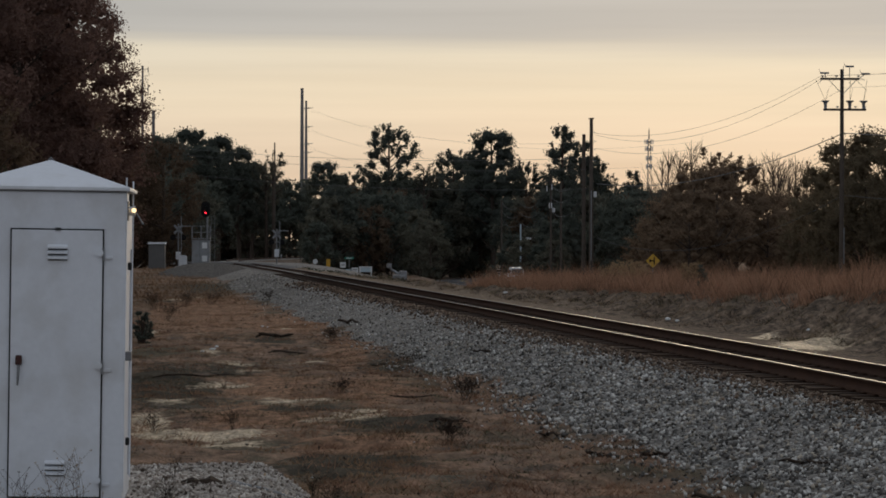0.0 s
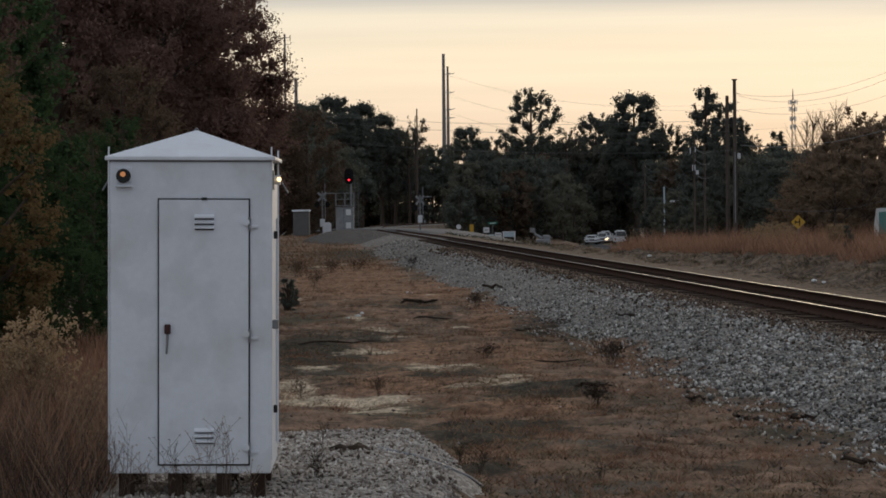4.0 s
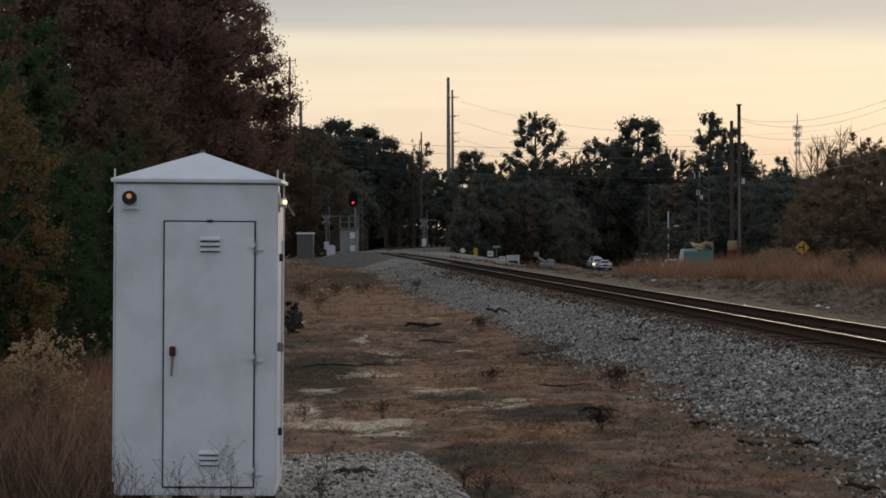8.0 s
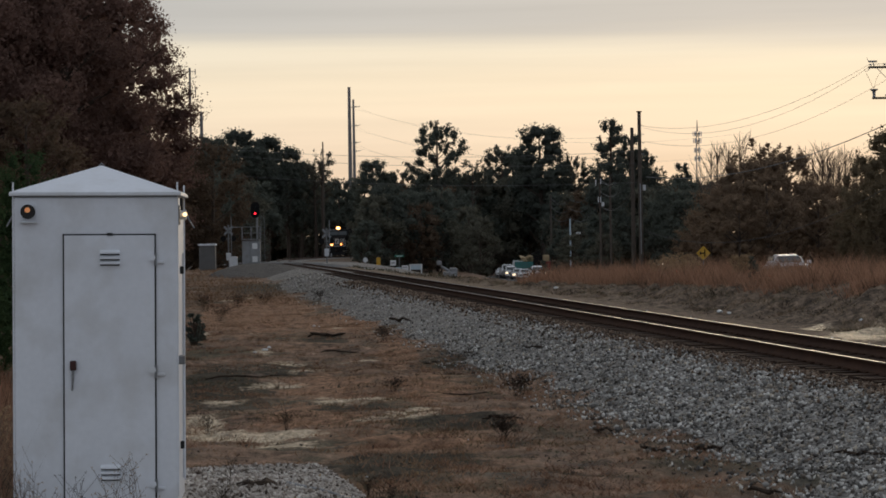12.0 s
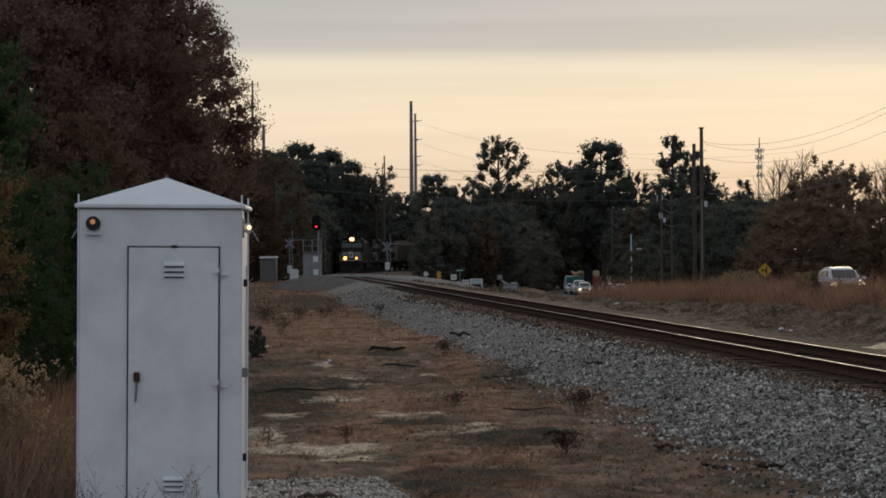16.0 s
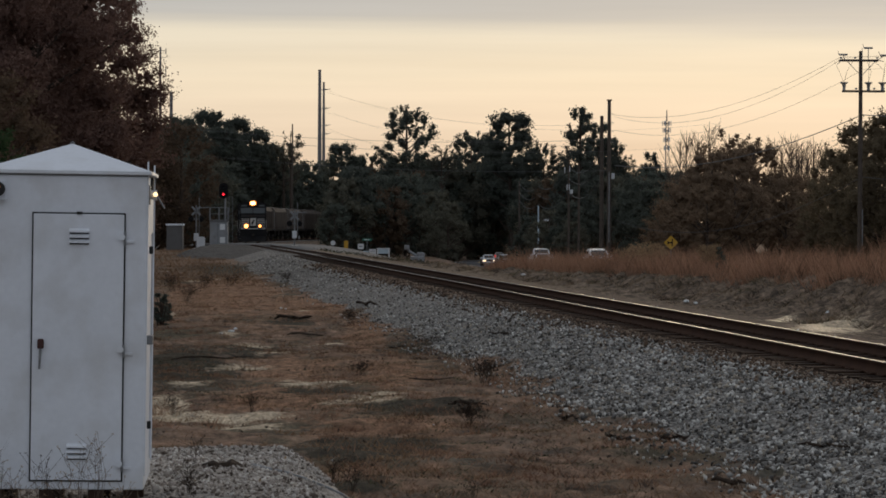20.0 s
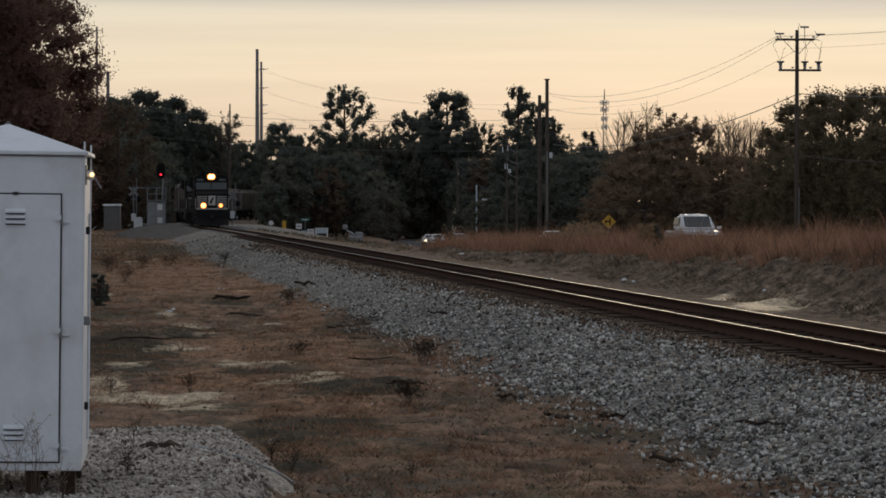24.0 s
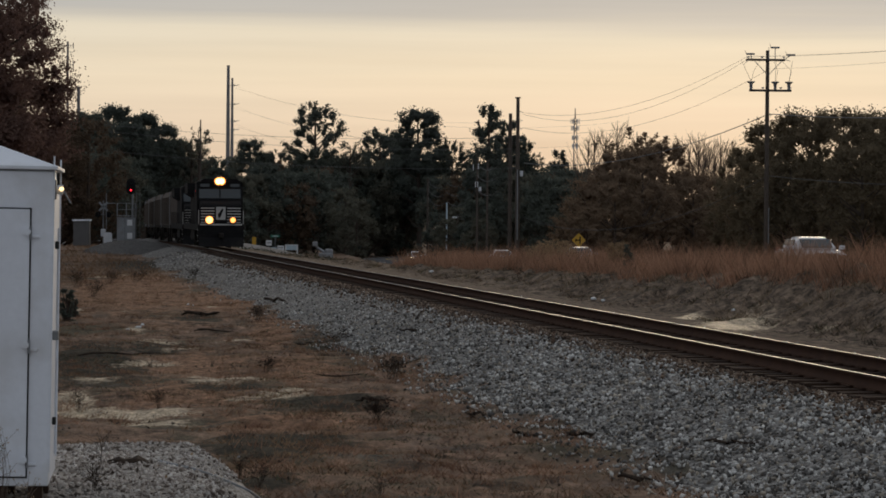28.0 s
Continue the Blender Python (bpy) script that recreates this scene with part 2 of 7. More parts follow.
M_SEDGE = leaf_material("russet_broomsedge", (0.125, 0.070, 0.048), (0.55, 0.32, 0.208), 0.95, 0.3)
M_PLUME = leaf_material("pale_seed_plumes", (0.25, 0.175, 0.105), (0.53, 0.39, 0.24), 0.9)
M_DEADWOOD = material("dark_dead_wood", (0.022, 0.016, 0.012), (0.065, 0.046, 0.034), 0.95, 0, 4, 30, 0.4, 0.01, spec=0.1)


# ---- mesh helpers ----
def part(name, bm, mat, parent=None, label=""):
    """Links a bmesh as one mesh object, under a parent if one is given."""
    me = bpy.data.meshes.new(name)
    bm.to_mesh(me)
    bm.free()
    me.materials.append(mat)
    ob = new(name, me)
    if parent:
        ob.parent = parent
    return tagged(ob, label)


def raw(name, verts, faces, mat, parent=None, smooth=False):
    """A mesh object from arrays whose faces all have the same number of corners."""
    verts, faces = np.asarray(verts, np.float32), np.asarray(faces, np.int32)
    me = bpy.data.meshes.new(name)
    me.vertices.add(len(verts)); me.vertices.foreach_set("co", verts.ravel())
    k = faces.shape[1]
    me.loops.add(faces.size); me.loops.foreach_set("vertex_index", faces.ravel())
    me.polygons.add(len(faces)); me.polygons.foreach_set("loop_start", np.arange(0, faces.size, k, dtype=np.int32))
    me.update(calc_edges=True)
    if smooth:
        me.polygons.foreach_set("use_smooth", np.ones(len(faces), bool))
    me.materials.append(mat)
    ob = new(name, me)
    if parent:
        ob.parent = parent
    return ob


def box(sx, sy, sz, at=(0, 0, 0), bevel=0.0, bm=None, turn=None):
    """A box with its centre at a place, edges rounded by bevel."""
    bm = bm or bmesh.new()
    r = bmesh.ops.create_cube(bm, size=1.0)
    vs = r["verts"]
    bmesh.ops.scale(bm, vec=(sx, sy, sz), verts=vs)
    if bevel:
        es = list({e for v in vs for e in v.link_edges})
        out = bmesh.ops.bevel(bm, geom=es, offset=bevel, segments=2, profile=0.6, affect="EDGES")
        vs = list({v for f in out["faces"] for v in f.verts} | {v for v in vs if v.is_valid})
    m = Matrix.Translation(at) @ (turn or Matrix())
    bmesh.ops.transform(bm, matrix=m, verts=vs)
    return bm


def tube(points, radii, sides=8, bm=None, caps=True):
    """A tapered tube along points."""
    bm = bm or bmesh.new()
    pts = [Vector(p) for p in points]
    if not hasattr(radii, "__len__"):
        radii = [radii] * len(pts)
    rings = []
    for i, p in enumerate(pts):
        d = (pts[min(i + 1, len(pts) - 1)] - pts[max(i - 1, 0)]).normalized()
        a = d.orthogonal().normalized() if abs(d.z) > 0.9 else d.cross(Vector((0, 0, 1))).normalized()
        c = d.cross(a)
        rings.append([bm.verts.new(p + (a * math.cos(t) + c * math.sin(t)) * radii[i]) for t in [2 * math.pi * k / sides for k in range(sides)]])
    for r0, r1 in zip(rings, rings[1:]):
        for k in range(sides):
            bm.faces.new((r0[k], r0[(k + 1) % sides], r1[(k + 1) % sides], r1[k]))
    if caps:
        bm.faces.new(rings[0][::-1]); bm.faces.new(rings[-1])
    return bm


def disc(r, depth, at, axis="y", sides=20, bm=None):
    """A short cylinder centred at a place along an axis."""
    h = {"x": Vector((depth / 2, 0, 0)), "y": Vector((0, depth / 2, 0)), "z": Vector((0, 0, depth / 2))}[axis]
    return tube([Vector(at) - h, Vector(at) + h], r, sides, bm)


def prism(outline, y0, y1, bm=None, axis="y"):
    """An outline of (a, b) pulled along an axis: y gives (x, z), x gives (y, z)."""
    bm = bm or bmesh.new()
    def at(a, b, c):
        return (a, c, b) if axis == "y" else (c, a, b)
    r0 = [bm.verts.new(at(a, b, y0)) for a, b in outline]
    r1 = [bm.verts.new(at(a, b, y1)) for a, b in outline]
    n = len(outline)
    for k in range(n):
        bm.faces.new((r0[k], r0[(k + 1) % n], r1[(k + 1) % n], r1[k]))
    bm.faces.new(r0[::-1]); bm.faces.new(r1)
    bmesh.ops.recalc_face_normals(bm, faces=bm.faces)
    return bm


# ---- plan: railway, road and ground heights ----
TRACK_Y = [-30.0, 0.0, 35.9, 70.0, 100.0, 130.0, 161.0, 175.4, 203.0, 231.8, 273.8, 303.8, 327.8, 357.8, 385.4, 398.6, 423.8, 458.0, 498.0, 548.0, 648.0, 848.0, 1048.0]
TRACK_X = [14.35, 11.86, 8.88, 6.05, 3.56, 1.4, -0.6, -1.52, -3.31, -5.22, -7.73, -8.84, -8.52, -5.94, -2.33, 0.44, 6.69, 16.76, 30.99, 50.42, 90.72, 169.6, 247.33]


def smooth_line(xs, ys, q):
    """Monotone-in-x cubic through points (Catmull slopes)."""
    xs, ys, q = np.array(xs, float), np.array(ys, float), np.asarray(q, float)
    m = np.gradient(ys, xs)
    i = np.clip(np.searchsorted(xs, q) - 1, 0, len(xs) - 2)
    h = xs[i + 1] - xs[i]
    t = (q - xs[i]) / h
    return ((2 * t**3 - 3 * t**2 + 1) * ys[i] + (t**3 - 2 * t**2 + t) * h * m[i] + (-2 * t**3 + 3 * t**2) * ys[i + 1] + (t**3 - t**2) * h * m[i + 1])


def track_x(y):
    return smooth_line(TRACK_Y, TRACK_X, y)


RAIL_Y = [-60.0, 0.0, 60.0, 90.0, 100.0, 110.0, 120.0, 140.0, 161.0, 196.0, 231.8, 273.8, 327.8, 398.6, 458.0, 548.0, 848.0]
RAIL_Z = [0.04, 0.04, 0.04, 0.038, 0.032, 0.02, -0.002, -0.06, -0.124, -0.286, -0.436, -0.601, -0.801, -1.051, -1.247, -1.49, -2.358]


def rail_z(y):
    """Top of rail: level, then falling gently past 105 m."""
    return smooth_line(RAIL_Y, RAIL_Z, y)


ROAD_Y, ROAD_Z = [-60, 60, 90, 138, 190, 240, 307, 380, 600, 2000], [0.15, 0.15, -0.02, -0.98, -1.95, -2.75, -3.9, -4.6, -5.0, -5.0]
ROAD_X = 24.0


def road_z(y):
    return np.interp(y, ROAD_Y, ROAD_Z)


def road_bend(y):
    """How far the road swings to the right beyond the crossing."""
    return 0.006 * max(0.0, y - 362.0) ** 2


def wobble(x, y, s, seed=0.0):
    """Cheap smooth unevenness."""
    return (np.sin(x * s + 1.3 * np.sin(y * s * 0.7 + seed)) + np.sin(y * s * 1.17 + 2.1 * np.sin(x * s * 0.6 + seed * 2))) * 0.5


def step(a, b, v):
    t = np.clip((v - a) / (b - a), 0, 1)
    return t * t * (3 - 2 * t)


def ground_z(x, y):
    x, y = np.asarray(x, float), np.asarray(y, float)
    rz = rail_z(y)
    lat = x - track_x(np.clip(y, -30, 999))
    bed = rz - 0.30
    # field to the left of the line
    field = np.interp(y, [0, 16, 24, 100, 170, 215, 260, 400, 2000], [-0.3, -0.55, -0.8, -0.85, -1.0, -0.75, -1.2, -2.2, -3.0])
    pad = step(0.62, -0.42, x + 0.22 * wobble(x, y, 1.6)) * step(25.6, 23.2, y + 0.3 * wobble(x, y, 0.9, 2))
    left = field + wobble(x, y, 0.45) * 0.07 + wobble(x, y, 1.7, 3) * 0.04 + wobble(x * 1.3, y, 4.6, 5) * 0.035 * step(8, 4, np.abs(y - 38) / 6.0)
    left = left * (1 - pad) + pad * (-0.16 + 0.018 * wobble(x, y, 2.5, 1))
    # right: ditch, bank and road
    crest = np.interp(y, [0, 54, 70, 112, 140, 170, 200, 260, 2000], [0.95, 0.84, 0.45, -0.25, -1.1, -1.9, -2.4, -3.1, -4.6])
    ditch = rz - 0.36
    rd = road_z(y) - 0.10
    right = np.where(lat < 4.4, ditch, np.where(lat < 8.0, ditch + (crest - ditch) * step(4.4, 7.6, lat + 0.4 * wobble(x, y, 0.6)), crest))
    right = right + (0.11 * wobble(x, y, 1.3) + 0.12 * wobble(x, y, 2.9, 1) + 0.08 * wobble(x, y * 0.8, 5.1, 4)) * step(3.6, 5.0, lat)
    far = step(ROAD_X - 8.5, ROAD_X - 4.5, x)
    right = right * (1 - far) + far * rd
    right = right + step(ROAD_X + 6, ROAD_X + 30, x) * 0.5
    # blend the two sides into the bed
    wl = step(-4.9, -1.95, lat)
    z = np.where(lat < 0, left * (1 - wl) + bed * wl, bed + (right - bed) * step(1.95, 4.2, lat))
    # the level crossing's road comes up to the rails
    return z


F = 784 / math.tan(radians(10.5))


def on_ground(u, v):
    """The first place on the ground along a bearing u and fall v."""
    ys = np.arange(12.0, 330.0, 0.1)
    xs = u * ys / F
    gap = EYE - v * ys / F - ground_z(xs, ys)
    k = int(np.argmax(gap < 0))
    return float(xs[k]), float(ys[k]), float(ground_z(xs[k], ys[k]))


# ---- ground ----
def spaced(*runs):
    out = []
    for a, b, s in runs:
        out += list(np.arange(a, b, s))
    return np.array(out + [runs[-1][1]])


def ground_material():
    m = material("dry_grass_and_sand", (0.104, 0.066, 0.047), (0.315, 0.200, 0.135), 0.95, 0, 1.6, 26, 0.6, 0.06, stain=(0.050, 0.044, 0.030), stain_scale=0.9, stain_amt=0.8)
    nt = m.node_tree
    N, L = nt.nodes.new, nt.links.new
    b = nt.nodes["Principled BSDF"]
    base = b.inputs["Base Color"].links[0].from_socket
    tc, mp, nz = N("ShaderNodeTexCoord"), N("ShaderNodeMapping"), N("ShaderNodeTexNoise")
    mp.inputs["Scale"].default_value = (0.55, 0.50, 0.3)
    mp.inputs["Location"].default_value = (3.1, 1.4, 0)
    L(tc.outputs["Object"], mp.inputs[0]); L(mp.outputs[0], nz.inputs["Vector"])
    nz.inputs["Scale"].default_value, nz.inputs["Detail"].default_value, nz.inputs["Roughness"].default_value = 1.0, 8.0, 0.68
    mr = N("ShaderNodeMapRange")
    L(nz.outputs["Fac"], mr.inputs[0])
    mr.inputs[1].default_value, mr.inputs[2].default_value = 0.63, 0.67
    mx = N("ShaderNodeMix"); mx.data_type = "RGBA"
    L(mr.outputs[0], mx.inputs[0]); L(base, mx.inputs[6]); mx.inputs[7].default_value = (0.40, 0.345, 0.275, 1)
    # russet and mossy patches
    last = mx.outputs[2]
    for k, (col, sc, lo, hi, amt) in enumerate((((0.27, 0.160, 0.102), (0.30, 0.16, 0.3), 0.50, 0.64, 0.7), ((0.075, 0.070, 0.046), (0.34, 0.20, 0.3), 0.52, 0.62, 0.85), ((0.085, 0.082, 0.072), (0.55, 0.45, 0.5), 0.55, 0.66, 0.7), ((0.035, 0.025, 0.018), (1.1, 0.9, 0.5), 0.56, 0.66, 0.85))):
        mp2, n2, m2, x2 = N("ShaderNodeMapping"), N("ShaderNodeTexNoise"), N("ShaderNodeMapRange"), N("ShaderNodeMix")
        mp2.inputs["Scale"].default_value, mp2.inputs["Location"].default_value = sc, (7.0 + 5 * k, 2.0 + 3 * k, 0)
        L(tc.outputs["Object"], mp2.inputs[0]); L(mp2.outputs[0], n2.inputs["Vector"])
        n2.inputs["Scale"].default_value, n2.inputs["Detail"].default_value, n2.inputs["Roughness"].default_value = 1.0, 7.0, 0.65
        L(n2.outputs["Fac"], m2.inputs[0])
        m2.inputs[1].default_value, m2.inputs[2].default_value, m2.inputs[4].default_value = lo, hi, amt
        x2.data_type = "RGBA"
        L(m2.outputs[0], x2.inputs[0]); L(last, x2.inputs[6]); x2.inputs[7].default_value = (*col, 1)
        last = x2.outputs[2]
    # weedy grey soil of the bank, russet grass, dark mud, and pale sand whose colour also carries sky sheen, where the
    # plan puts them
    for name, dark, light, scale, lo, hi, ragged in (("bank", (0.034, 0.027, 0.020), (0.27, 0.195, 0.138), 1.1, 0.12, 0.50, 2.2), ("russet", (0.14, 0.078, 0.047), (0.36, 0.205, 0.124), 2.0, 0.34, 0.70, 2.6), ("mud", (0.016, 0.014, 0.010), (0.068, 0.056, 0.038), 2.0, 0.32, 0.58, 1.9), ("sand", (0.22, 0.160, 0.100), (0.70, 0.56, 0.375), 3.4, 0.45, 0.80, 2.0)):
        at, nn, nf, w, ma, rg, cr, xx = N("ShaderNodeAttribute"), N("ShaderNodeTexNoise"), N("ShaderNodeTexNoise"), N("ShaderNodeMath"), N("ShaderNodeMath"), N("ShaderNodeMapRange"), N("ShaderNodeValToRGB"), N("ShaderNodeMix")
        at.attribute_name = name
        L(tc.outputs["Object"], nn.inputs["Vector"]); L(tc.outputs["Object"], nf.inputs["Vector"])
        nn.inputs["Scale"].default_value, nn.inputs["Detail"].default_value, nn.inputs["Roughness"].default_value = scale, 9.0, 0.72
        nf.inputs["Scale"].default_value, nf.inputs["Detail"].default_value, nf.inputs["Roughness"].default_value = scale * 3.1, 8.0, 0.75
        w.operation = "MULTIPLY_ADD"
        L(nn.outputs["Fac"], w.inputs[0]); w.inputs[1].default_value, w.inputs[2].default_value = ragged, -ragged / 2
        ma.operation = "ADD"
        L(at.outputs["Fac"], ma.inputs[0]); L(w.outputs[0], ma.inputs[1])
        gate = N("ShaderNodeMath"); gate.operation = "MULTIPLY"; gate.use_clamp = True
        L(at.outputs["Fac"], gate.inputs[0]); gate.inputs[1].default_value = 8.0
        L(ma.outputs[0], rg.inputs[0])
        rg.inputs[1].default_value, rg.inputs[2].default_value = lo, hi
        both = N("ShaderNodeMath"); both.operation = "MULTIPLY"
        L(rg.outputs[0], both.inputs[0]); L(gate.outputs[0], both.inputs[1])
        L(nf.outputs["Fac"], cr.inputs[0])
        cr.color_ramp.elements[0].position, cr.color_ramp.elements[1].position = 0.36, 0.66
        cr.color_ramp.elements[0].color, cr.color_ramp.elements[1].color = (*dark, 1), (*light, 1)
        xx.data_type = "RGBA"
        L(both.outputs[0], xx.inputs[0]); L(last, xx.inputs[6]); L(cr.outputs[0], xx.inputs[7])
        last = xx.outputs[2]
        wet = both.outputs[0]
    dry = N("ShaderNodeMapRange")
    L(wet, dry.inputs[0]); dry.inputs[3].default_value, dry.inputs[4].default_value = 0.95, 0.50
    L(dry.outputs[0], b.inputs["Roughness"])
    n3, m3, x3 = N("ShaderNodeTexNoise"), N("ShaderNodeMapRange"), N("ShaderNodeMix")
    mp3 = N("ShaderNodeMapping")
    mp3.inputs["Scale"].default_value = (1.0, 0.45, 1.0)
    L(tc.outputs["Object"], mp3.inputs[0]); L(mp3.outputs[0], n3.inputs["Vector"])
    n3.inputs["Scale"].default_value, n3.inputs["Detail"].default_value, n3.inputs["Roughness"].default_value = 5.0, 9.0, 0.8
    L(n3.outputs["Fac"], m3.inputs[0])
    m3.inputs[1].default_value, m3.inputs[2].default_value, m3.inputs[3].default_value, m3.inputs[4].default_value = 0.34, 0.68, 0.36, 1.85
    x3.data_type, x3.blend_type = "RGBA", "MULTIPLY"
    x3.inputs[0].default_value = 1.0
    L(last, x3.inputs[6]); L(m3.outputs[0], x3.inputs[7])
    L(x3.outputs[2], b.inputs["Base Color"])
    bp = N("ShaderNodeBump")
    bp.inputs["Strength"].default_value, bp.inputs["Distance"].default_value = 0.9, 0.05
    L(n3.outputs["Fac"], bp.inputs["Height"]); L(bp.outputs[0], b.inputs["Normal"])
    b.inputs["Specular IOR Level"].default_value = 0.15
    return m


M_GROUND = ground_material()


# bare sand and wet streaks with reflected sky put into the pale colour, wet mud and moss on the ground: bearings and
# falls from the eye
SAND_AND_SHEEN = [(-300, -235, 310, 344), (-300, -55, 346, 361), (-195, -55, 361, 373), (-80, 75, 285, 299), (-270, -195, 287, 297), (-200, -75, 252, 267), (-170, -75, 217, 227), (-182, -142, 195, 211),
        (-192, -170, 168, 174), (85, 150, 304, 311), (50, 155, 314, 323), (-5, 60, 318, 329), (-200, -170, 104, 107), (-250, -205, 108, 111), (-40, -15, 160, 164), (-275, -245, 164, 172),
        (-120, -40, 232, 238), (-40, 60, 219, 223), (830, 985, 177, 203), (1050, 1100, 190, 203), (790, 860, 170, 182), (990, 1040, 184, 190)]
MUD = [(-300, -175, 228, 290), (-160, -75, 224, 245), (-230, -140, 254, 281), (40, 265, 313, 345), (-60, 210, 386, 432), (-180, 0, 432, 478), (-250, -80, 80, 99), (-90, -10, 172, 190), (100, 265, 212, 246), (180, 280, 320, 345), (-60, 60, 300, 310), (20, 120, 460, 490)]
RUSSET = [(-240, -80, 108, 160), (-100, 35, 138, 170), (40, 115, 176, 240), (-40, 265, 343, 388), (-270, -235, 110, 180), (-200, 40, 296, 340), (-150, 40, 240, 284), (60, 200, 240, 300)]


def build_ground():
    xs = spaced((-3000, -300, 300), (-300, -60, 20), (-60, -16, 3), (-16, -8, 0.4), (-8, 9, 0.2), (9, 30, 0.4), (30, 60, 3), (60, 300, 12), (300, 3300, 300))
    ys = spaced((-600, -60, 60), (-60, 8, 6), (8, 60, 0.26), (60, 80, 0.5), (80, 140, 1.2), (140, 460, 4), (460, 1000, 30), (1000, 4600, 300))
    X, Y = np.meshgrid(xs, ys)
    Z = ground_z(X, Y)
    nx, ny = len(xs), len(ys)
    i, j = np.meshgrid(np.arange(nx - 1), np.arange(ny - 1))
    a = (j * nx + i).ravel()
    ob = raw("ground", np.stack([X.ravel(), Y.ravel(), Z.ravel()], 1), np.stack([a, a + 1, a + nx + 1, a + nx], 1), M_GROUND, smooth=True)
    for name, blobs in (("sand", SAND_AND_SHEEN), ("mud", MUD), ("russet", RUSSET)):
        mask = np.zeros(X.shape)
        for k, (u0, u1, v0, v1) in enumerate(blobs):
            p, q = on_ground((u0 + u1) / 2, v0), on_ground((u0 + u1) / 2, v1)
            cx, cy = (p[0] + q[0]) / 2, (p[1] + q[1]) / 2
            rx, ry = (u1 - u0) / 2 * cy / F, max(abs(p[1] - q[1]) / 2, 0.35)
            d = ((X - cx - (Y - cy) * cx / cy) / rx) ** 2 + ((Y - cy) / ry) ** 2
            mask = np.maximum(mask, (1.45 if k < 2 else 1.0) * np.exp(-0.8 * d))
        ob.data.attributes.new(name, "FLOAT", "POINT").data.foreach_set("value", mask.ravel().astype(np.float32))
    lat = X - track_x(np.clip(Y, -30, 999))
    ob.data.attributes.new("bank", "FLOAT", "POINT").data.foreach_set("value", (step(1.5, 2.4, lat) * step(16.0, 9.0, lat)).ravel().astype(np.float32))
    tagged(ob, "uneven ground of dry brown grass, dirt and pale sand", "ground", kind="structure")


build_ground()


def gravel_material(name, dark, light, scale):
    """Loose stones told apart by cells; each cell has its own tone."""
    m = bpy.data.materials.new(name)
    m.use_nodes = True
    nt = m.node_tree
    N, L = nt.nodes.new, nt.links.new
    b = nt.nodes["Principled BSDF"]
    tc, vo, nz = N("ShaderNodeTexCoord"), N("ShaderNodeTexVoronoi"), N("ShaderNodeTexNoise")
    L(tc.outputs["Object"], vo.inputs["Vector"]); L(tc.outputs["Object"], nz.inputs["Vector"])
    vo.inputs["Scale"].default_value = scale
    nz.inputs["Scale"].default_value, nz.inputs["Detail"].default_value = 0.7, 5.0
    bw = N("ShaderNodeSeparateColor")
    L(vo.outputs["Color"], bw.inputs[0])
    add = N("ShaderNodeMath"); add.operation = "MULTIPLY_ADD"
    L(nz.outputs["Fac"], add.inputs[0]); add.inputs[1].default_value = 0.5
    sub = N("ShaderNodeMath"); sub.operation = "MULTIPLY_ADD"
    L(bw.outputs[0], sub.inputs[0]); sub.inputs[1].default_value, sub.inputs[2].default_value = 0.8, -0.15
    L(sub.outputs[0], add.inputs[2])
    r = N("ShaderNodeValToRGB")
    r.color_ramp.elements[0].position, r.color_ramp.elements[1].position = 0.1, 0.95
    r.color_ramp.elements[0].color, r.color_ramp.elements[1].color = (*dark, 1), (*light, 1)
    L(add.outputs[0], r.inputs[0]); L(r.outputs[0], b.inputs["Base Color"])
    b.inputs["Roughness"].default_value = 0.92
    b.inputs["Specular IOR Level"].default_value = 0.1
    bp = N("ShaderNodeBump")
    bp.inputs["Strength"].default_value, bp.inputs["Distance"].default_value = 1.0, 0.6 / scale
    bp.invert = True
    L(vo.outputs["Distance"], bp.inputs["Height"]); L(bp.outputs[0], b.inputs["Normal"])
    return m


M_BALLAST = gravel_material("crushed_granite_ballast", (0.070, 0.064, 0.058), (0.37, 0.35, 0.32), 14.0)
M_MOUND = gravel_material("dark_gravel", (0.030, 0.028, 0.026), (0.165, 0.155, 0.148), 12.0)
M_PADGRAVEL = gravel_material("pale_pad_gravel", (0.19, 0.162, 0.135), (0.51, 0.465, 0.41), 30.0)


def toe(y, seed=0.0):
    return 4.75 + 0.35 * np.sin(y * 0.31 + seed) * np.sin(y * 0.083 + 1) + 0.18 * np.sin(y * 1.3 + seed) + 0.1 * np.sin(y * 3.7)


def build_ballast():
    ys = spaced((4, 130, 0.5), (130, 480, 3), (480, 520, 20))
    k = np.linspace(0, 1, 26)
    V, Q = [], []
    for y in ys:
        l0, l1 = -toe(y), toe(y, 2.0) * 0.52
        lat = l0 + (l1 - l0) * k
        x = track_x(y) + lat
        z = ground_z(x, np.full(26, y)) + 0.02 * np.minimum(1, 6 * np.minimum(k, 1 - k)) + 0.004
        z = z + np.where((np.abs(lat) < 1.9), 0.02, 0.02 * step(3.6, 1.9, np.abs(lat)))
        z[0] -= 0.05; z[-1] -= 0.05
        V.append(np.stack([x, np.full(26, y), z], 1))
    V = np.concatenate(V)
    n = len(ys)
    i, j = np.meshgrid(np.arange(25), np.arange(n - 1))
    a = (j * 26 + i).ravel()
    bed = raw("ballast_bed", V, np.stack([a, a + 1, a + 27, a + 26], 1), M_BALLAST, smooth=True)
    return tagged(bed, "grey crushed granite ballast shoulder under the railway", "ballast", kind="structure")


BED = build_ballast()


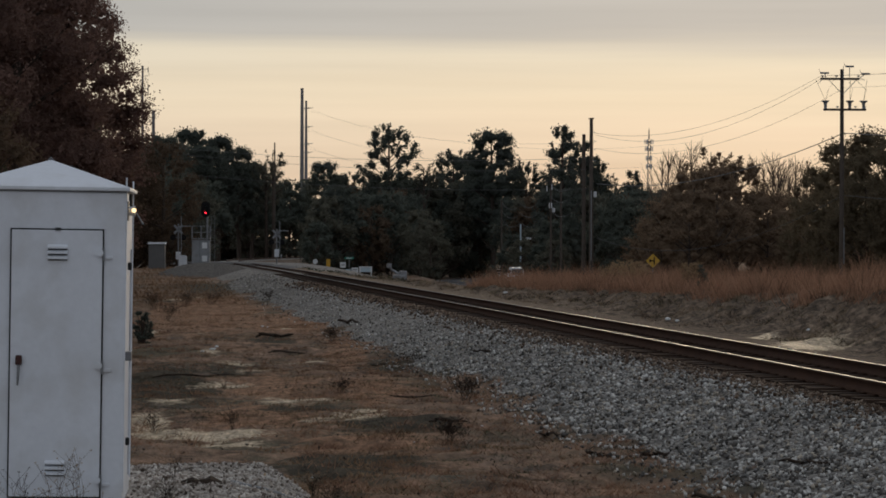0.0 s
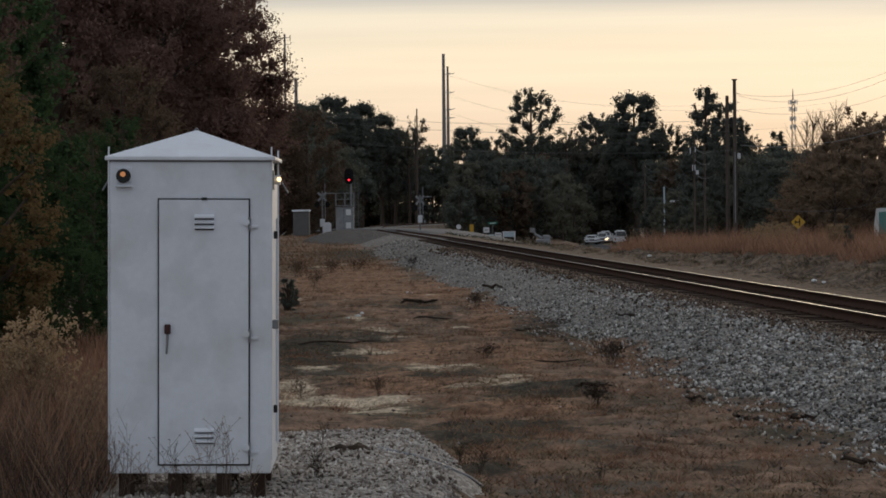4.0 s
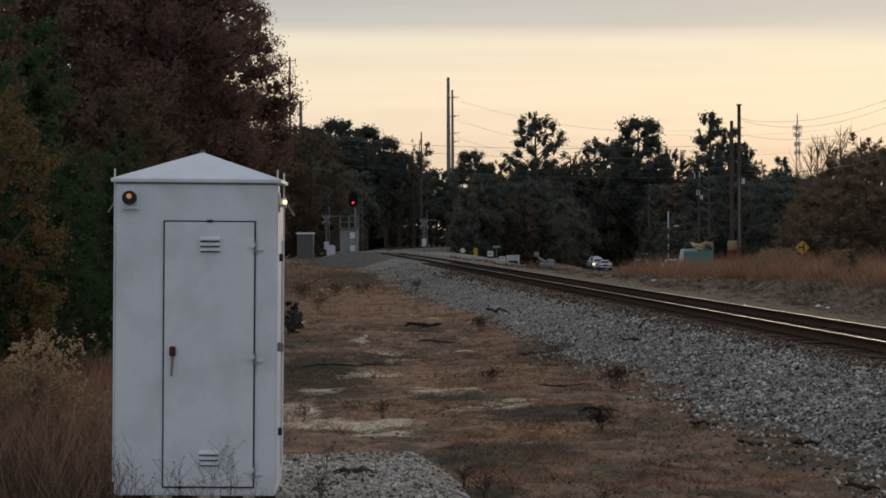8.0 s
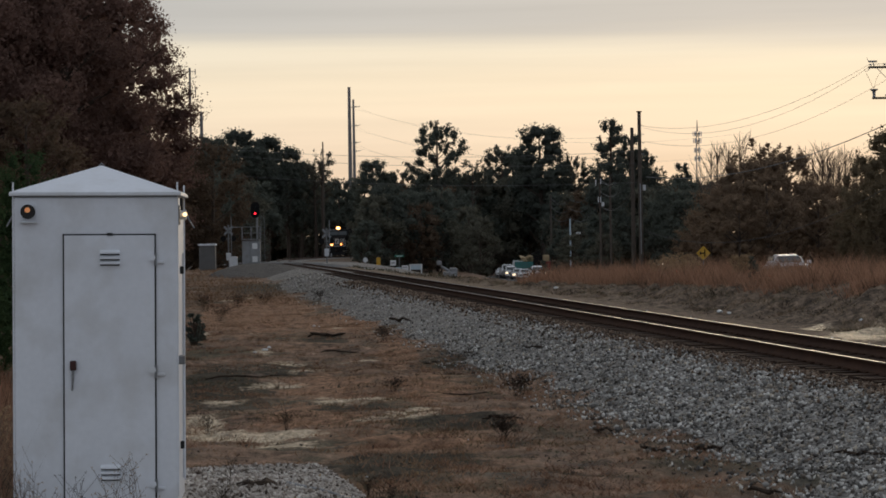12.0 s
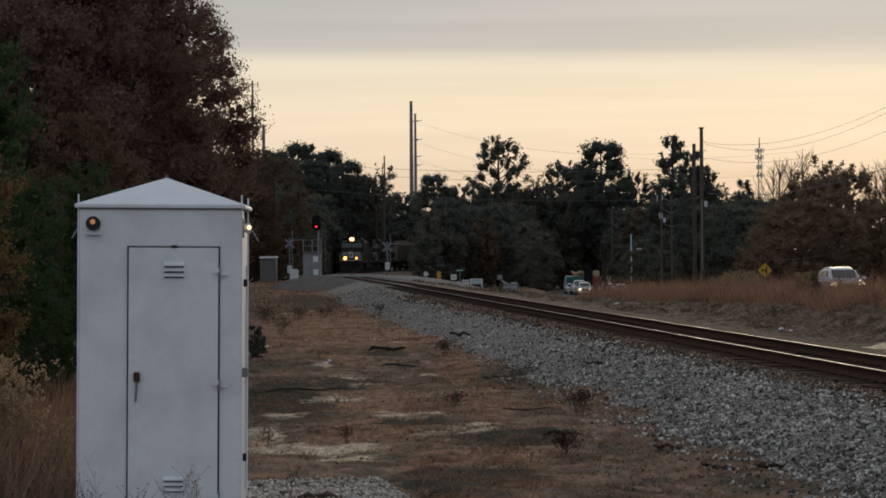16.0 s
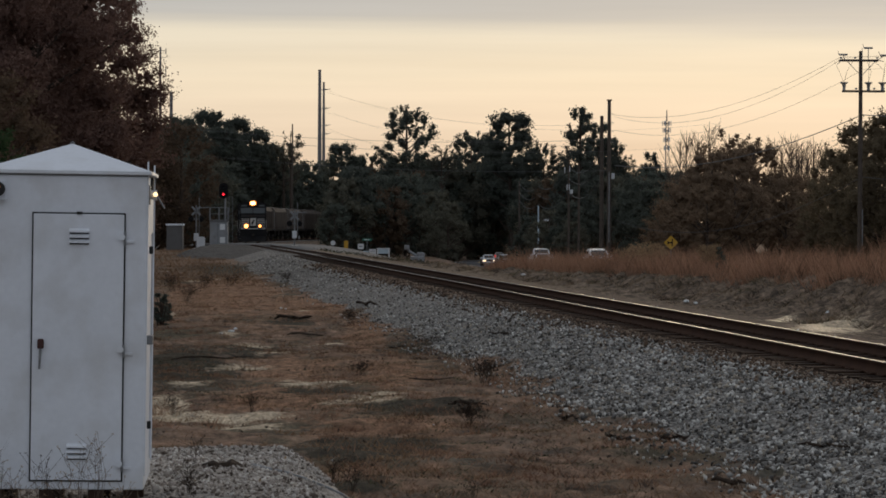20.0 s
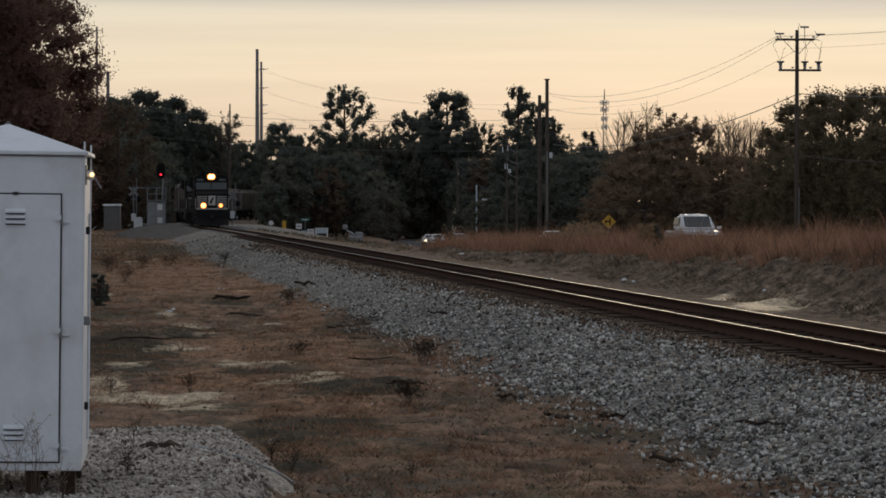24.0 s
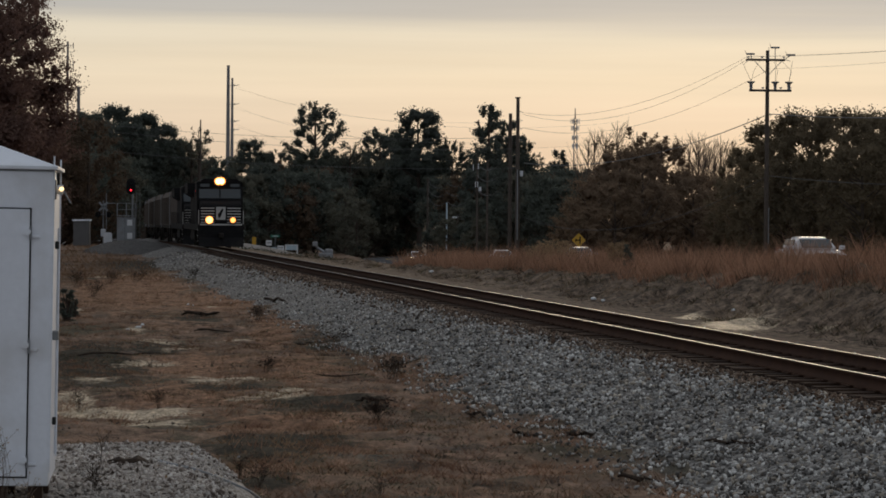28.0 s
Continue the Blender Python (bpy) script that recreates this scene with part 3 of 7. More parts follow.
def bed_z(x, y):
    lat = np.abs(x - track_x(y))
    return ground_z(x, y) + 0.024 + 0.02 * step(3.6, 1.9, lat)


# ---- railway track ----
def sweep(profile, offset, ys, lift=0.0):
    """A profile (across, up) pulled along the track at a side offset."""
    V, Q = [], []
    n = len(profile)
    for y in ys:
        d = (float(track_x(y + 0.5)) - float(track_x(y - 0.5)))
        nx, ny = 1 / math.hypot(1, d), -d / math.hypot(1, d)
        cx, cz = float(track_x(y)), float(rail_z(y)) + lift
        V += [(cx + (offset + a) * nx, y + (offset + a) * ny, cz + b) for a, b in profile]
    for j in range(len(ys) - 1):
        for k in range(n):
            Q.append((j * n + k, j * n + (k + 1) % n, (j + 1) * n + (k + 1) % n, (j + 1) * n + k))
    return V, Q


def build_track():
    track = tagged(new("railway_track"), "single railway track with rusty rails and shiny heads on wooden ties", "railway track", kind="structure")
    ys = spaced((2, 120, 2.0), (120, 460, 4), (460, 560, 12))
    body = [(-0.070, -0.18), (0.070, -0.18), (0.070, -0.168), (0.012, -0.145), (0.010, -0.045), (0.036, -0.035), (0.036, -0.004), (-0.036, -0.004), (-0.036, -0.035), (-0.010, -0.045), (-0.012, -0.145), (-0.070, -0.168)]
    head = [(-0.033, -0.004), (0.033, -0.004), (0.033, -0.0015), (0.026, 0.0), (-0.026, 0.0), (-0.033, -0.0015)]
    for s in (-0.754, 0.754):
        r = raw("rail", *sweep(body, s, ys), M_RUST, track)
        raw("rail_head", *sweep(head, s, ys), M_SHINE, r)
        tagged(r, "rust-brown steel rail")
    bm = box(2.6, 0.23, 0.16, bevel=0.012)
    tie = part("tie", bm, M_TIE, track)
    plate = part("tie_plate", box(0.19, 0.34, 0.02, bevel=0.004), M_RUST, track)
    bmesh_spike = box(0.03, 0.03, 0.05, bevel=0.006)
    rng = random.Random(5)
    y, first, count = 6.0, True, 0
    while y < 170 and count < 300:
        d = float(track_x(y + 0.5)) - float(track_x(y - 0.5))
        yaw = -math.degrees(math.atan(d))
        m = pose(float(track_x(y)) + rng.uniform(-0.03, 0.03), y, float(rail_z(y)) - 0.196 - 0.08 + rng.uniform(-0.012, 0.006), rng.uniform(-1, 1), rng.uniform(-0.5, 0.5), -yaw * 0 + math.degrees(math.atan(-d)) + rng.uniform(-1.2, 1.2))
        if first:
            tie.matrix_basis = m; first = False
        else:
            t = new("tie", tie.data); t.parent = track; t.matrix_basis = m
        if y < 70:
            for s in (-0.754, 0.754):
                p = new("tie_plate", plate.data); p.parent = track
                p.matrix_basis = Matrix.Translation((float(track_x(y)) + s, y - d * s, float(rail_z(y)) - 0.189)) @ pose(0, 0, 0, 0, 0, math.degrees(math.atan(-d)) + 90) @ pose(0, 0, 0, 0, 0, 90)
        y += 0.52 + rng.uniform(-0.03, 0.03); count += 1
    bpy.data.objects.remove(plate)
    return track


build_track()


# ---- trees ----
def leaves(rng, centres, radii, count, size, flat=1.0):
    """Small four-cornered leaves scattered in clumps; returns vertices and faces."""
    n = len(centres)
    w = radii**2
    pick = rng.choice(n, count, p=w / w.sum())
    d = rng.normal(size=(count, 3))
    d /= np.linalg.norm(d, axis=1, keepdims=True)
    r = np.minimum(np.abs(rng.normal(size=count)) * 0.48 + 0.12, 1.06)
    c = centres[pick] + d * (r * radii[pick])[:, None] * np.array([1, 1, flat])
    a = rng.normal(size=(count, 3)); a /= np.linalg.norm(a, axis=1, keepdims=True)
    b = np.cross(a, rng.normal(size=(count, 3))); b /= np.linalg.norm(b, axis=1, keepdims=True)
    s = (size * rng.uniform(0.55, 1.4, count))[:, None]
    V = np.stack([c - a * s, c + b * s * 0.55, c + a * s, c - b * s * 0.55], 1).reshape(-1, 3)
    return V, np.arange(count * 4).reshape(-1, 4)


def limbs(rng, trunk_pts, trunk_r, ends, bm=None):
    bm = tube(trunk_pts, trunk_r, 7, bm)
    top = Vector(trunk_pts[-1])
    for e in ends:
        e = Vector(e)
        h = max(trunk_pts[0][2] + 0.3, e.z - rng.uniform(0.3, 0.9) * math.hypot(e.x, e.y) - 0.3)
        h = min(h, top.z - 0.2)
        k = h / top.z
        base = Vector(trunk_pts[0]).lerp(top, k)
        r = max(0.025, trunk_r[0] * (1 - k) * 0.55 + 0.03)
        mid = base.lerp(e, 0.55) + Vector((0, 0, -0.12 * (e - base).length * rng.uniform(-0.5, 1)))
        tube([base, mid, e], [r, r * 0.6, r * 0.2], 5, bm, caps=False)
    return bm


def cube_ball():
    """A round ball of 24 four-cornered faces."""
    at, faces = {}, []
    for axis in range(3):
        for sign in (-1, 1):
            for i in (-1, 0):
                for j in (-1, 0):
                    quad = []
                    for a, b in ((i, j), (i + 1, j), (i + 1, j + 1), (i, j + 1)):
                        p = [0, 0, 0]
                        p[axis], p[(axis + 1) % 3], p[(axis + 2) % 3] = sign, a, b
                        quad.append(at.setdefault(tuple(p), len(at)))
                    faces.append(quad if sign > 0 else quad[::-1])
    V = np.array(list(at), float)
    return V / np.linalg.norm(V, axis=1, keepdims=True), np.array(faces)


BALL = cube_ball()


def masses(rng, C, R, flat):
    """The dense inside of each clump of foliage, lumpy and uneven."""
    V, Q = BALL
    n = len(C)
    P = V[None] * rng.uniform(0.72, 1.15, (n, len(V), 1)) * R[:, None, None] * np.array([1, 1, flat]) + C[:, None, :]
    return P.reshape(-1, 3), (Q[None] + len(V) * np.arange(n)[:, None, None]).reshape(-1, 4)


def make_tree(seed, name, height, spread, low, clumps, count, size, mat, label, category="tree", flat=0.75, trunk=0.02, cone=0.0, blob=(0.16, 0.38), core=(7, 2.0, 0.86), mass=0.0, dome=0.7, bark=None):
    """A tapered trunk with limbs and a crown of leaf clumps between low*height and height; mass closes the clumps' inside."""
    rng = np.random.default_rng(seed)
    tree = tagged(new(name), label, category)
    lean = rng.uniform(-0.03, 0.03, 2) * height
    pts = [(0, 0, -0.6), (lean[0] * 0.3, lean[1] * 0.3, height * 0.35), (lean[0] * 0.8, lean[1] * 0.6, height * 0.7), (lean[0], lean[1], height * 0.95)]
    tr = height * trunk
    h = rng.uniform(0, 1, clumps) ** (1.0 + cone)
    prof = np.sin(np.pi * np.clip(0.12 + 0.80 * h, 0, 1)) ** dome * (1 - cone * 0.6 * h)
    R = spread * rng.uniform(*blob, clumps) * (0.55 + 0.45 * prof)
    z = np.minimum(height * (low + (0.98 - low) * h), height - R * flat * 0.9)
    ang = rng.uniform(0, 2 * np.pi, clumps)
    rad = spread * prof * rng.uniform(0.25, 1.0, clumps) ** 0.6
    C = np.stack([np.cos(ang) * rad + lean[0] * z / height, np.sin(ang) * rad + lean[1] * z / height, z], 1)
    part("trunk", limbs(rng, pts, [tr, tr * 0.75, tr * 0.45, tr * 0.12], C[: min(clumps, 26)]), bark or M_BARK, tree)
    V, Q = leaves(rng, C, R, count, size, flat)
    # larger sprays inside the crown close it up
    mid = np.array([lean[0] * 0.6, lean[1] * 0.6, 0])
    V2, Q2 = leaves(rng, (C - mid) * np.array([core[2], core[2], 0.97]) + mid, R * 0.55, count // core[0], size * core[1], flat)
    V, Q = np.concatenate([V, V2]), np.concatenate([Q, Q2 + len(V)])
    if mass:
        deep = rad < 0.84 * spread * prof
        V3, Q3 = masses(rng, ((C - mid) * np.array([0.93, 0.93, 0.985]) + mid)[deep], (R * mass)[deep], flat)
        V, Q = np.concatenate([V, V3]), np.concatenate([Q, Q3 + len(V)])
    raw("crown", V, Q, mat, tree)
    return tree


def bare_tree(seed, height, name="bare_tree"):
    rng = np.random.default_rng(seed)
    tree = tagged(new(name), "leafless grey tree with thin upright branches", "tree")
    bm = tube([(0, 0, -0.5), (0.1, 0, height * 0.4), (0, 0.1, height)], [height * 0.014, height * 0.009, 0.02], 6)
    tw = bmesh.new()
    for k in range(26):
        z0 = height * rng.uniform(0.25, 0.9)
        a = rng.uniform(0, 6.28); l = (height - z0) * rng.uniform(0.4, 0.8) + 0.8
        d = Vector((math.cos(a) * 0.45, math.sin(a) * 0.45, 1)).normalized()
        p0 = Vector((0, 0, z0)); p1 = p0 + d * l
        tube([p0, p0.lerp(p1, 0.5) + Vector((rng.normal() * 0.15, rng.normal() * 0.15, 0)), p1], [0.05, 0.035, 0.012], 4, tw, False)
        for q in range(7):
            b0 = p0.lerp(p1, rng.uniform(0.25, 0.95)); d2 = (d + Vector(rng.normal(size=3)) * 0.5).normalized()
            tube([b0, b0 + d2 * l * rng.uniform(0.15, 0.4)], [0.02, 0.008], 3, tw, False)
    part("trunk", bm, M_TWIG, tree)
    tagged(part("branch_tangle", tw, M_TWIG, tree), kind="stuff")
    return tree


def plant(tree, spots, group):
    """Stands the tree at the first spot and copies of it at the others: (x, y, scale, turn)."""
    tagged(tree, group=group)
    stands = [pose(x, y, float(ground_z(x, y)) - 0.05, 0, 0, turn) @ Matrix.Diagonal((s, s, s, 1)) for x, y, s, turn in spots]
    for m in stands[1:]:
        copy_thing(tree, m)
    tree.matrix_basis = stands[0]


def B(u, y, s=1.0, turn=0.0):
    return (u * y / F, y, s, turn)


def build_trees():
    rng = random.Random(3)
    P1 = make_tree(11, "pine_tree", 20, 4.4, 0.48, 120, 11000, 0.14, M_PINE, "tall dark loblolly pine with an open ragged crown", flat=0.8, blob=(0.10, 0.24), mass=0.52, core=(8, 1.7, 0.9))
    P2 = make_tree(12, "pine_tree", 20, 3.9, 0.30, 120, 13000, 0.14, M_PINE, "tall dark loblolly pine with a rounded dense crown", flat=0.85, blob=(0.22, 0.38), mass=0.60, dome=0.55, core=(8, 1.7, 0.9))
    P3 = make_tree(13, "pine_tree", 20, 2.5, 0.34, 90, 8000, 0.14, M_PINE, "tall narrow dark pine with clumped needles", flat=0.85, blob=(0.18, 0.42), mass=0.48, core=(8, 1.7, 0.9))
    P4 = make_tree(14, "pine_tree", 20, 3.0, 0.52, 34, 2600, 0.13, M_OLIVE, "slender open tree with thin foliage against the sky", flat=0.9, blob=(0.14, 0.3), core=(9, 1.4, 0.9))
    # skyline pines: bearing, depth, top rise
    def tops(spec):
        return [B(u, y, (-v * y / F + EYE - float(ground_z(u * y / F, y))) / 20.0, rng.uniform(0, 360)) for u, y, v in spec]
    plant(P1, tops([(152, 395, -205), (262, 420, -160), (585, 420, -98), (222, 400, -120), (386, 405, -140), (94, 410, -120)]), "skyline pines")
    plant(P2, tops([(338, 400, -199), (-199, 400, -199), (-148, 405, -186), (-112, 410, -166), (-246, 395, -187), (36, 410, -140), (284, 430, -150), (-225, 390, -172), (-172, 395, -168), (372, 415, -128), (-90, 415, -140), (62, 420, -118), (-268, 380, -170), (180, 420, -116), (312, 410, -140)]), "skyline pines")
    plant(P3, tops([(458, 380, -205), (490, 395, -176), (527, 400, -138), (592, 410, -124), (470, 400, -150), (508, 410, -150), (430, 420, -104)]), "skyline pines")
    plant(P4, tops([(-51, 400, -160), (212, 395, -136), (-64, 410, -142), (540, 405, -120), (398, 400, -118)]), "open trees on the skyline")
    U1 = make_tree(21, "understory_tree", 12, 4.2, 0.04, 60, 5000, 0.20, M_OLIVE, "dense dark woodland tree with leaves down to the ground", flat=0.9, blob=(0.2, 0.38), mass=0.55)
    U2 = make_tree(22, "understory_tree", 12, 4.0, 0.04, 60, 5000, 0.20, M_PINE, "dense dark evergreen tree with foliage down to the ground", flat=0.9, blob=(0.2, 0.38), mass=0.55)
    U3 = make_tree(23, "understory_tree", 12, 4.0, 0.04, 60, 5000, 0.20, M_OAKBROWN, "dense russet woodland tree with foliage down to the ground", flat=0.9, blob=(0.2, 0.38), mass=0.55)
    spots = [[], [], []]
    for row, (y0, u0, u1, sp, hv) in enumerate([(376, 60, 640, 26, 84), (404, 20, 660, 24, 98), (440, -300, 60, 26, 104), (450, -300, -90, 22, 128), (350, -330, -160, 24, 124), (310, -330, -185, 30, 112)]):
        u = u0
        while u < u1:
            y = y0 + rng.uniform(-8, 8)
            x = u * y / F
            s = (hv * rng.uniform(0.82, 1.06) * y / F + EYE - float(ground_z(x, y))) / 12.0
            if abs(x - float(track_x(y))) > 7.0:
                spots[rng.choice([0, 0, 1, 1, 1, 2])].append((x, y, s, rng.uniform(0, 360)))
            u += sp * rng.uniform(0.7, 1.2)
    # lower trees before the woods by the side road
    for u, y, v, k in [(26, 318, -30, 1), (40, 325, -76, 0), (62, 328, -95, 1), (92, 335, -80, 1), (122, 330, -60, 2), (150, 335, -85, 1), (205, 330, -52, 0), (226, 322, -34, 0), (275, 330, -60, 2), (320, 335, -70, 1), (175, 340, -40, 1), (365, 340, -30, 1), (405, 335, -20, 0), (440, 320, -35, 1), (446, 292, 0, 0), (390, 322, 0, 0), (372, 342, -10, 1), (418, 318, 10, 1), (135, 400, -108, 1), (172, 402, -104, 1), (545, 320, -60, 1), (570, 315, -76, 1), (590, 310, -60, 1), (620, 300, -40, 0)]:
        x = u * y / F
        spots[k].append((x, y, (-v * y / F + EYE - float(ground_z(x, y))) / 12.0, rng.uniform(0, 360)))
    for u in (200, 222, 246, 268, 290, 312):
        y = 452 + rng.uniform(-6, 6)
        spots[rng.choice([0, 1, 1])].append((u * y / F, y, (104 * rng.uniform(0.85, 1.0) * y / F + EYE + 4.6) / 12.0, rng.uniform(0, 360)))
    for t, group in zip((U1, U2, U3), spots):
        plant(t, [p for p in group if abs(p[0] - ROAD_X - road_bend(p[1])) > 3.6 + 2.6 * p[2]], "woods behind the crossing")
    # brown trees beyond the road
    A1 = make_tree(31, "autumn_tree", 12, 5.0, 0.06, 110, 10000, 0.10, M_AUTUMN, "broad ochre and brown autumn tree beyond the road", flat=0.9, blob=(0.13, 0.30), core=(6, 2.6, 0.88), mass=0.42)
    A2 = make_tree(32, "autumn_tree", 12, 4.8, 0.05, 150, 13000, 0.10, M_HEDGE, "broad olive-brown tree beyond the road", flat=1.15, blob=(0.13, 0.28), core=(4, 2.6, 0.92), mass=0.34)
    def lows(spec):
        return [B(u, y, (-v * y / F + EYE - float(ground_z(u * y / F, y))) / 12.4, rng.uniform(0, 360)) for u, y, v in spec]
    plant(A1, lows([(690, 232, -136), (768, 244, -150), (716, 240, -142), (660, 242, -92), (800, 252, -98), (850, 262, -92), (900, 250, -104), (615, 250, -40), (740, 226, -112), (690, 225, -70), (830, 240, -70), (880, 235, -60), (640, 230, -20)]), "brown trees beyond the road")
    A3 = make_tree(33, "autumn_tree", 12, 3.4, 0.35, 46, 2600, 0.12, M_AUTUMN, "thin-topped tawny tree behind the broad autumn tree", flat=0.9, blob=(0.10, 0.22), core=(9, 1.4, 0.9))
    plant(A3, lows([(728, 250, -176), (768, 252, -160), (752, 256, -166)]), "thin tawny trees")
    plant(A2, lows([(985, 196, -195), (1040, 190, -218), (1105, 182, -218), (1170, 176, -212), (1235, 168, -215), (935, 215, -140), (1140, 165, -150), (1300, 160, -215), (1010, 185, -120), (1075, 178, -130), (960, 200, -100)]), "olive trees beyond the road")
    for k, (u, y, h) in enumerate([(838, 300, 16.5), (858, 305, 15.5), (880, 295, 16), (822, 310, 15.5), (900, 300, 15.5), (650, 300, 17), (690, 290, 17.5), (670, 310, 17), (940, 300, 15.5), (848, 310, 16), (868, 300, 15), (810, 300, 16), (640, 310, 16)]):
        t = bare_tree(40 + k, h)
        plant(t, [B(u, y, 1.0, k * 40)], "bare trees")
    # wall of trees along the left side
    O1 = make_tree(51, "oak_tree", 19, 5.0, 0.03, 380, 60000, 0.075, M_OAK, "large russet-brown oak at the wood's edge", flat=0.95, blob=(0.12, 0.25), core=(5, 2.6, 0.86))
    O2 = make_tree(52, "oak_tree", 17, 5.5, 0.03, 260, 20000, 0.11, M_OAKBROWN, "large brown oak at the wood's edge", flat=0.95, blob=(0.12, 0.26), core=(5, 2.4, 0.86))
    G1 = make_tree(53, "cedar_tree", 13, 3.8, 0.02, 200, 16000, 0.09, M_CEDAR, "dense dark green pine with branches down to the ground", flat=0.95, cone=0.4, blob=(0.12, 0.28), core=(5, 2.4, 0.86))
    plant(O1, [(-14.3, 118, 1.07, 0), (-19.5, 152, 1.0, 40), (-24.5, 158, 1.2, 150), (-30.0, 140, 1.3, 260), (-27.0, 112, 1.2, 15), (-16.2, 138, 0.95, 190), (-18.4, 112, 1.2, 70), (-12.4, 130, 0.9, 130), (-17.0, 128, 1.23, 220), (-22.5, 124, 1.23, 310), (-20.5, 92, 1.05, 200)], "oaks along the wood's edge")
    plant(O2, [(-19.0, 238, 0.95, 140), (-15.6, 150, 0.68, 50), (-17.2, 246, 0.68, 250), (-22, 225, 0.9, 30), (-15.5, 72, 0.71, 10), (-22.5, 62, 0.85, 95), (-16.5, 152, 0.68, 180), (-18.5, 190, 0.66, 240), (-13.0, 96, 0.52, 300), (-13.4, 144, 0.68, 20), (-13.9, 240, 0.76, 75), (-15.0, 176, 0.47, 90)], "yellow-brown oaks along the wood's edge")
    Y1 = make_tree(54, "autumn_tree", 8, 2.2, 0.03, 130, 11000, 0.055, M_OCHRE, "yellow-brown young oak at the wood's edge", flat=0.95, blob=(0.14, 0.30), core=(5, 2.2, 0.86))
    plant(Y1, [(-8.7, 45, 0.72, 0), (-10.6, 47, 0.80, 120), (-9.7, 43, 0.62, 250)], "yellow-brown young oaks")
    plant(G1, [(-10.4, 56, 0.70, 0), (-12.6, 66, 0.59, 80), (-13.0, 52, 0.59, 150), (-16.5, 58, 0.7, 210), (-11.8, 80, 0.43, 300), (-12.2, 108, 0.35, 120), (-14.4, 150, 0.35, 10), (-9.8, 47, 0.39, 190), (-12.5, 44, 0.52, 260), (-8.5, 50, 0.36, 30), (-8.0, 60, 0.41, 100), (-8.1, 46, 0.19, 60), (-7.35, 48, 0.17, 140), (-8.9, 44, 0.21, 220)], "pines along the wood's edge")


build_trees()


# ---- signal cabinet on its pad ----
M_BULB = glowing("lit_bulb", (1.0, 0.70, 0.36), 2.0)
M_BULB_DIM = glowing("dim_bulb", (1.0, 0.40, 0.15), 0.16)
M_RED = glowing("red_signal_light", (1.0, 0.02, 0.04), 3.5)
M_HEAD = glowing("locomotive_headlight", (1.0, 0.58, 0.22), 5.5)
# emissive orange ring standing in for the glare round a lit lamp
M_GLOWRING = glowing("lamp_glow_ring", (1.0, 0.36, 0.08), 1.5)
M_DITCH = glowing("ditch_light", (1.0, 0.46, 0.14), 4.5)
M_DITCHDIM = glowing("dim_ditch_light", (1.0, 0.34, 0.09), 3.5)
M_CARLIGHT = glowing("car_headlight", (1.0, 0.72, 0.42), 2.5)
M_TAIL = glowing("tail_light", (1.0, 0.05, 0.03), 1.2)


M_PADLOCK = material("rusty_padlock", (0.030, 0.013, 0.011), (0.085, 0.030, 0.024), 0.6, 0.3, 20, 90, 0.1, 0.002)


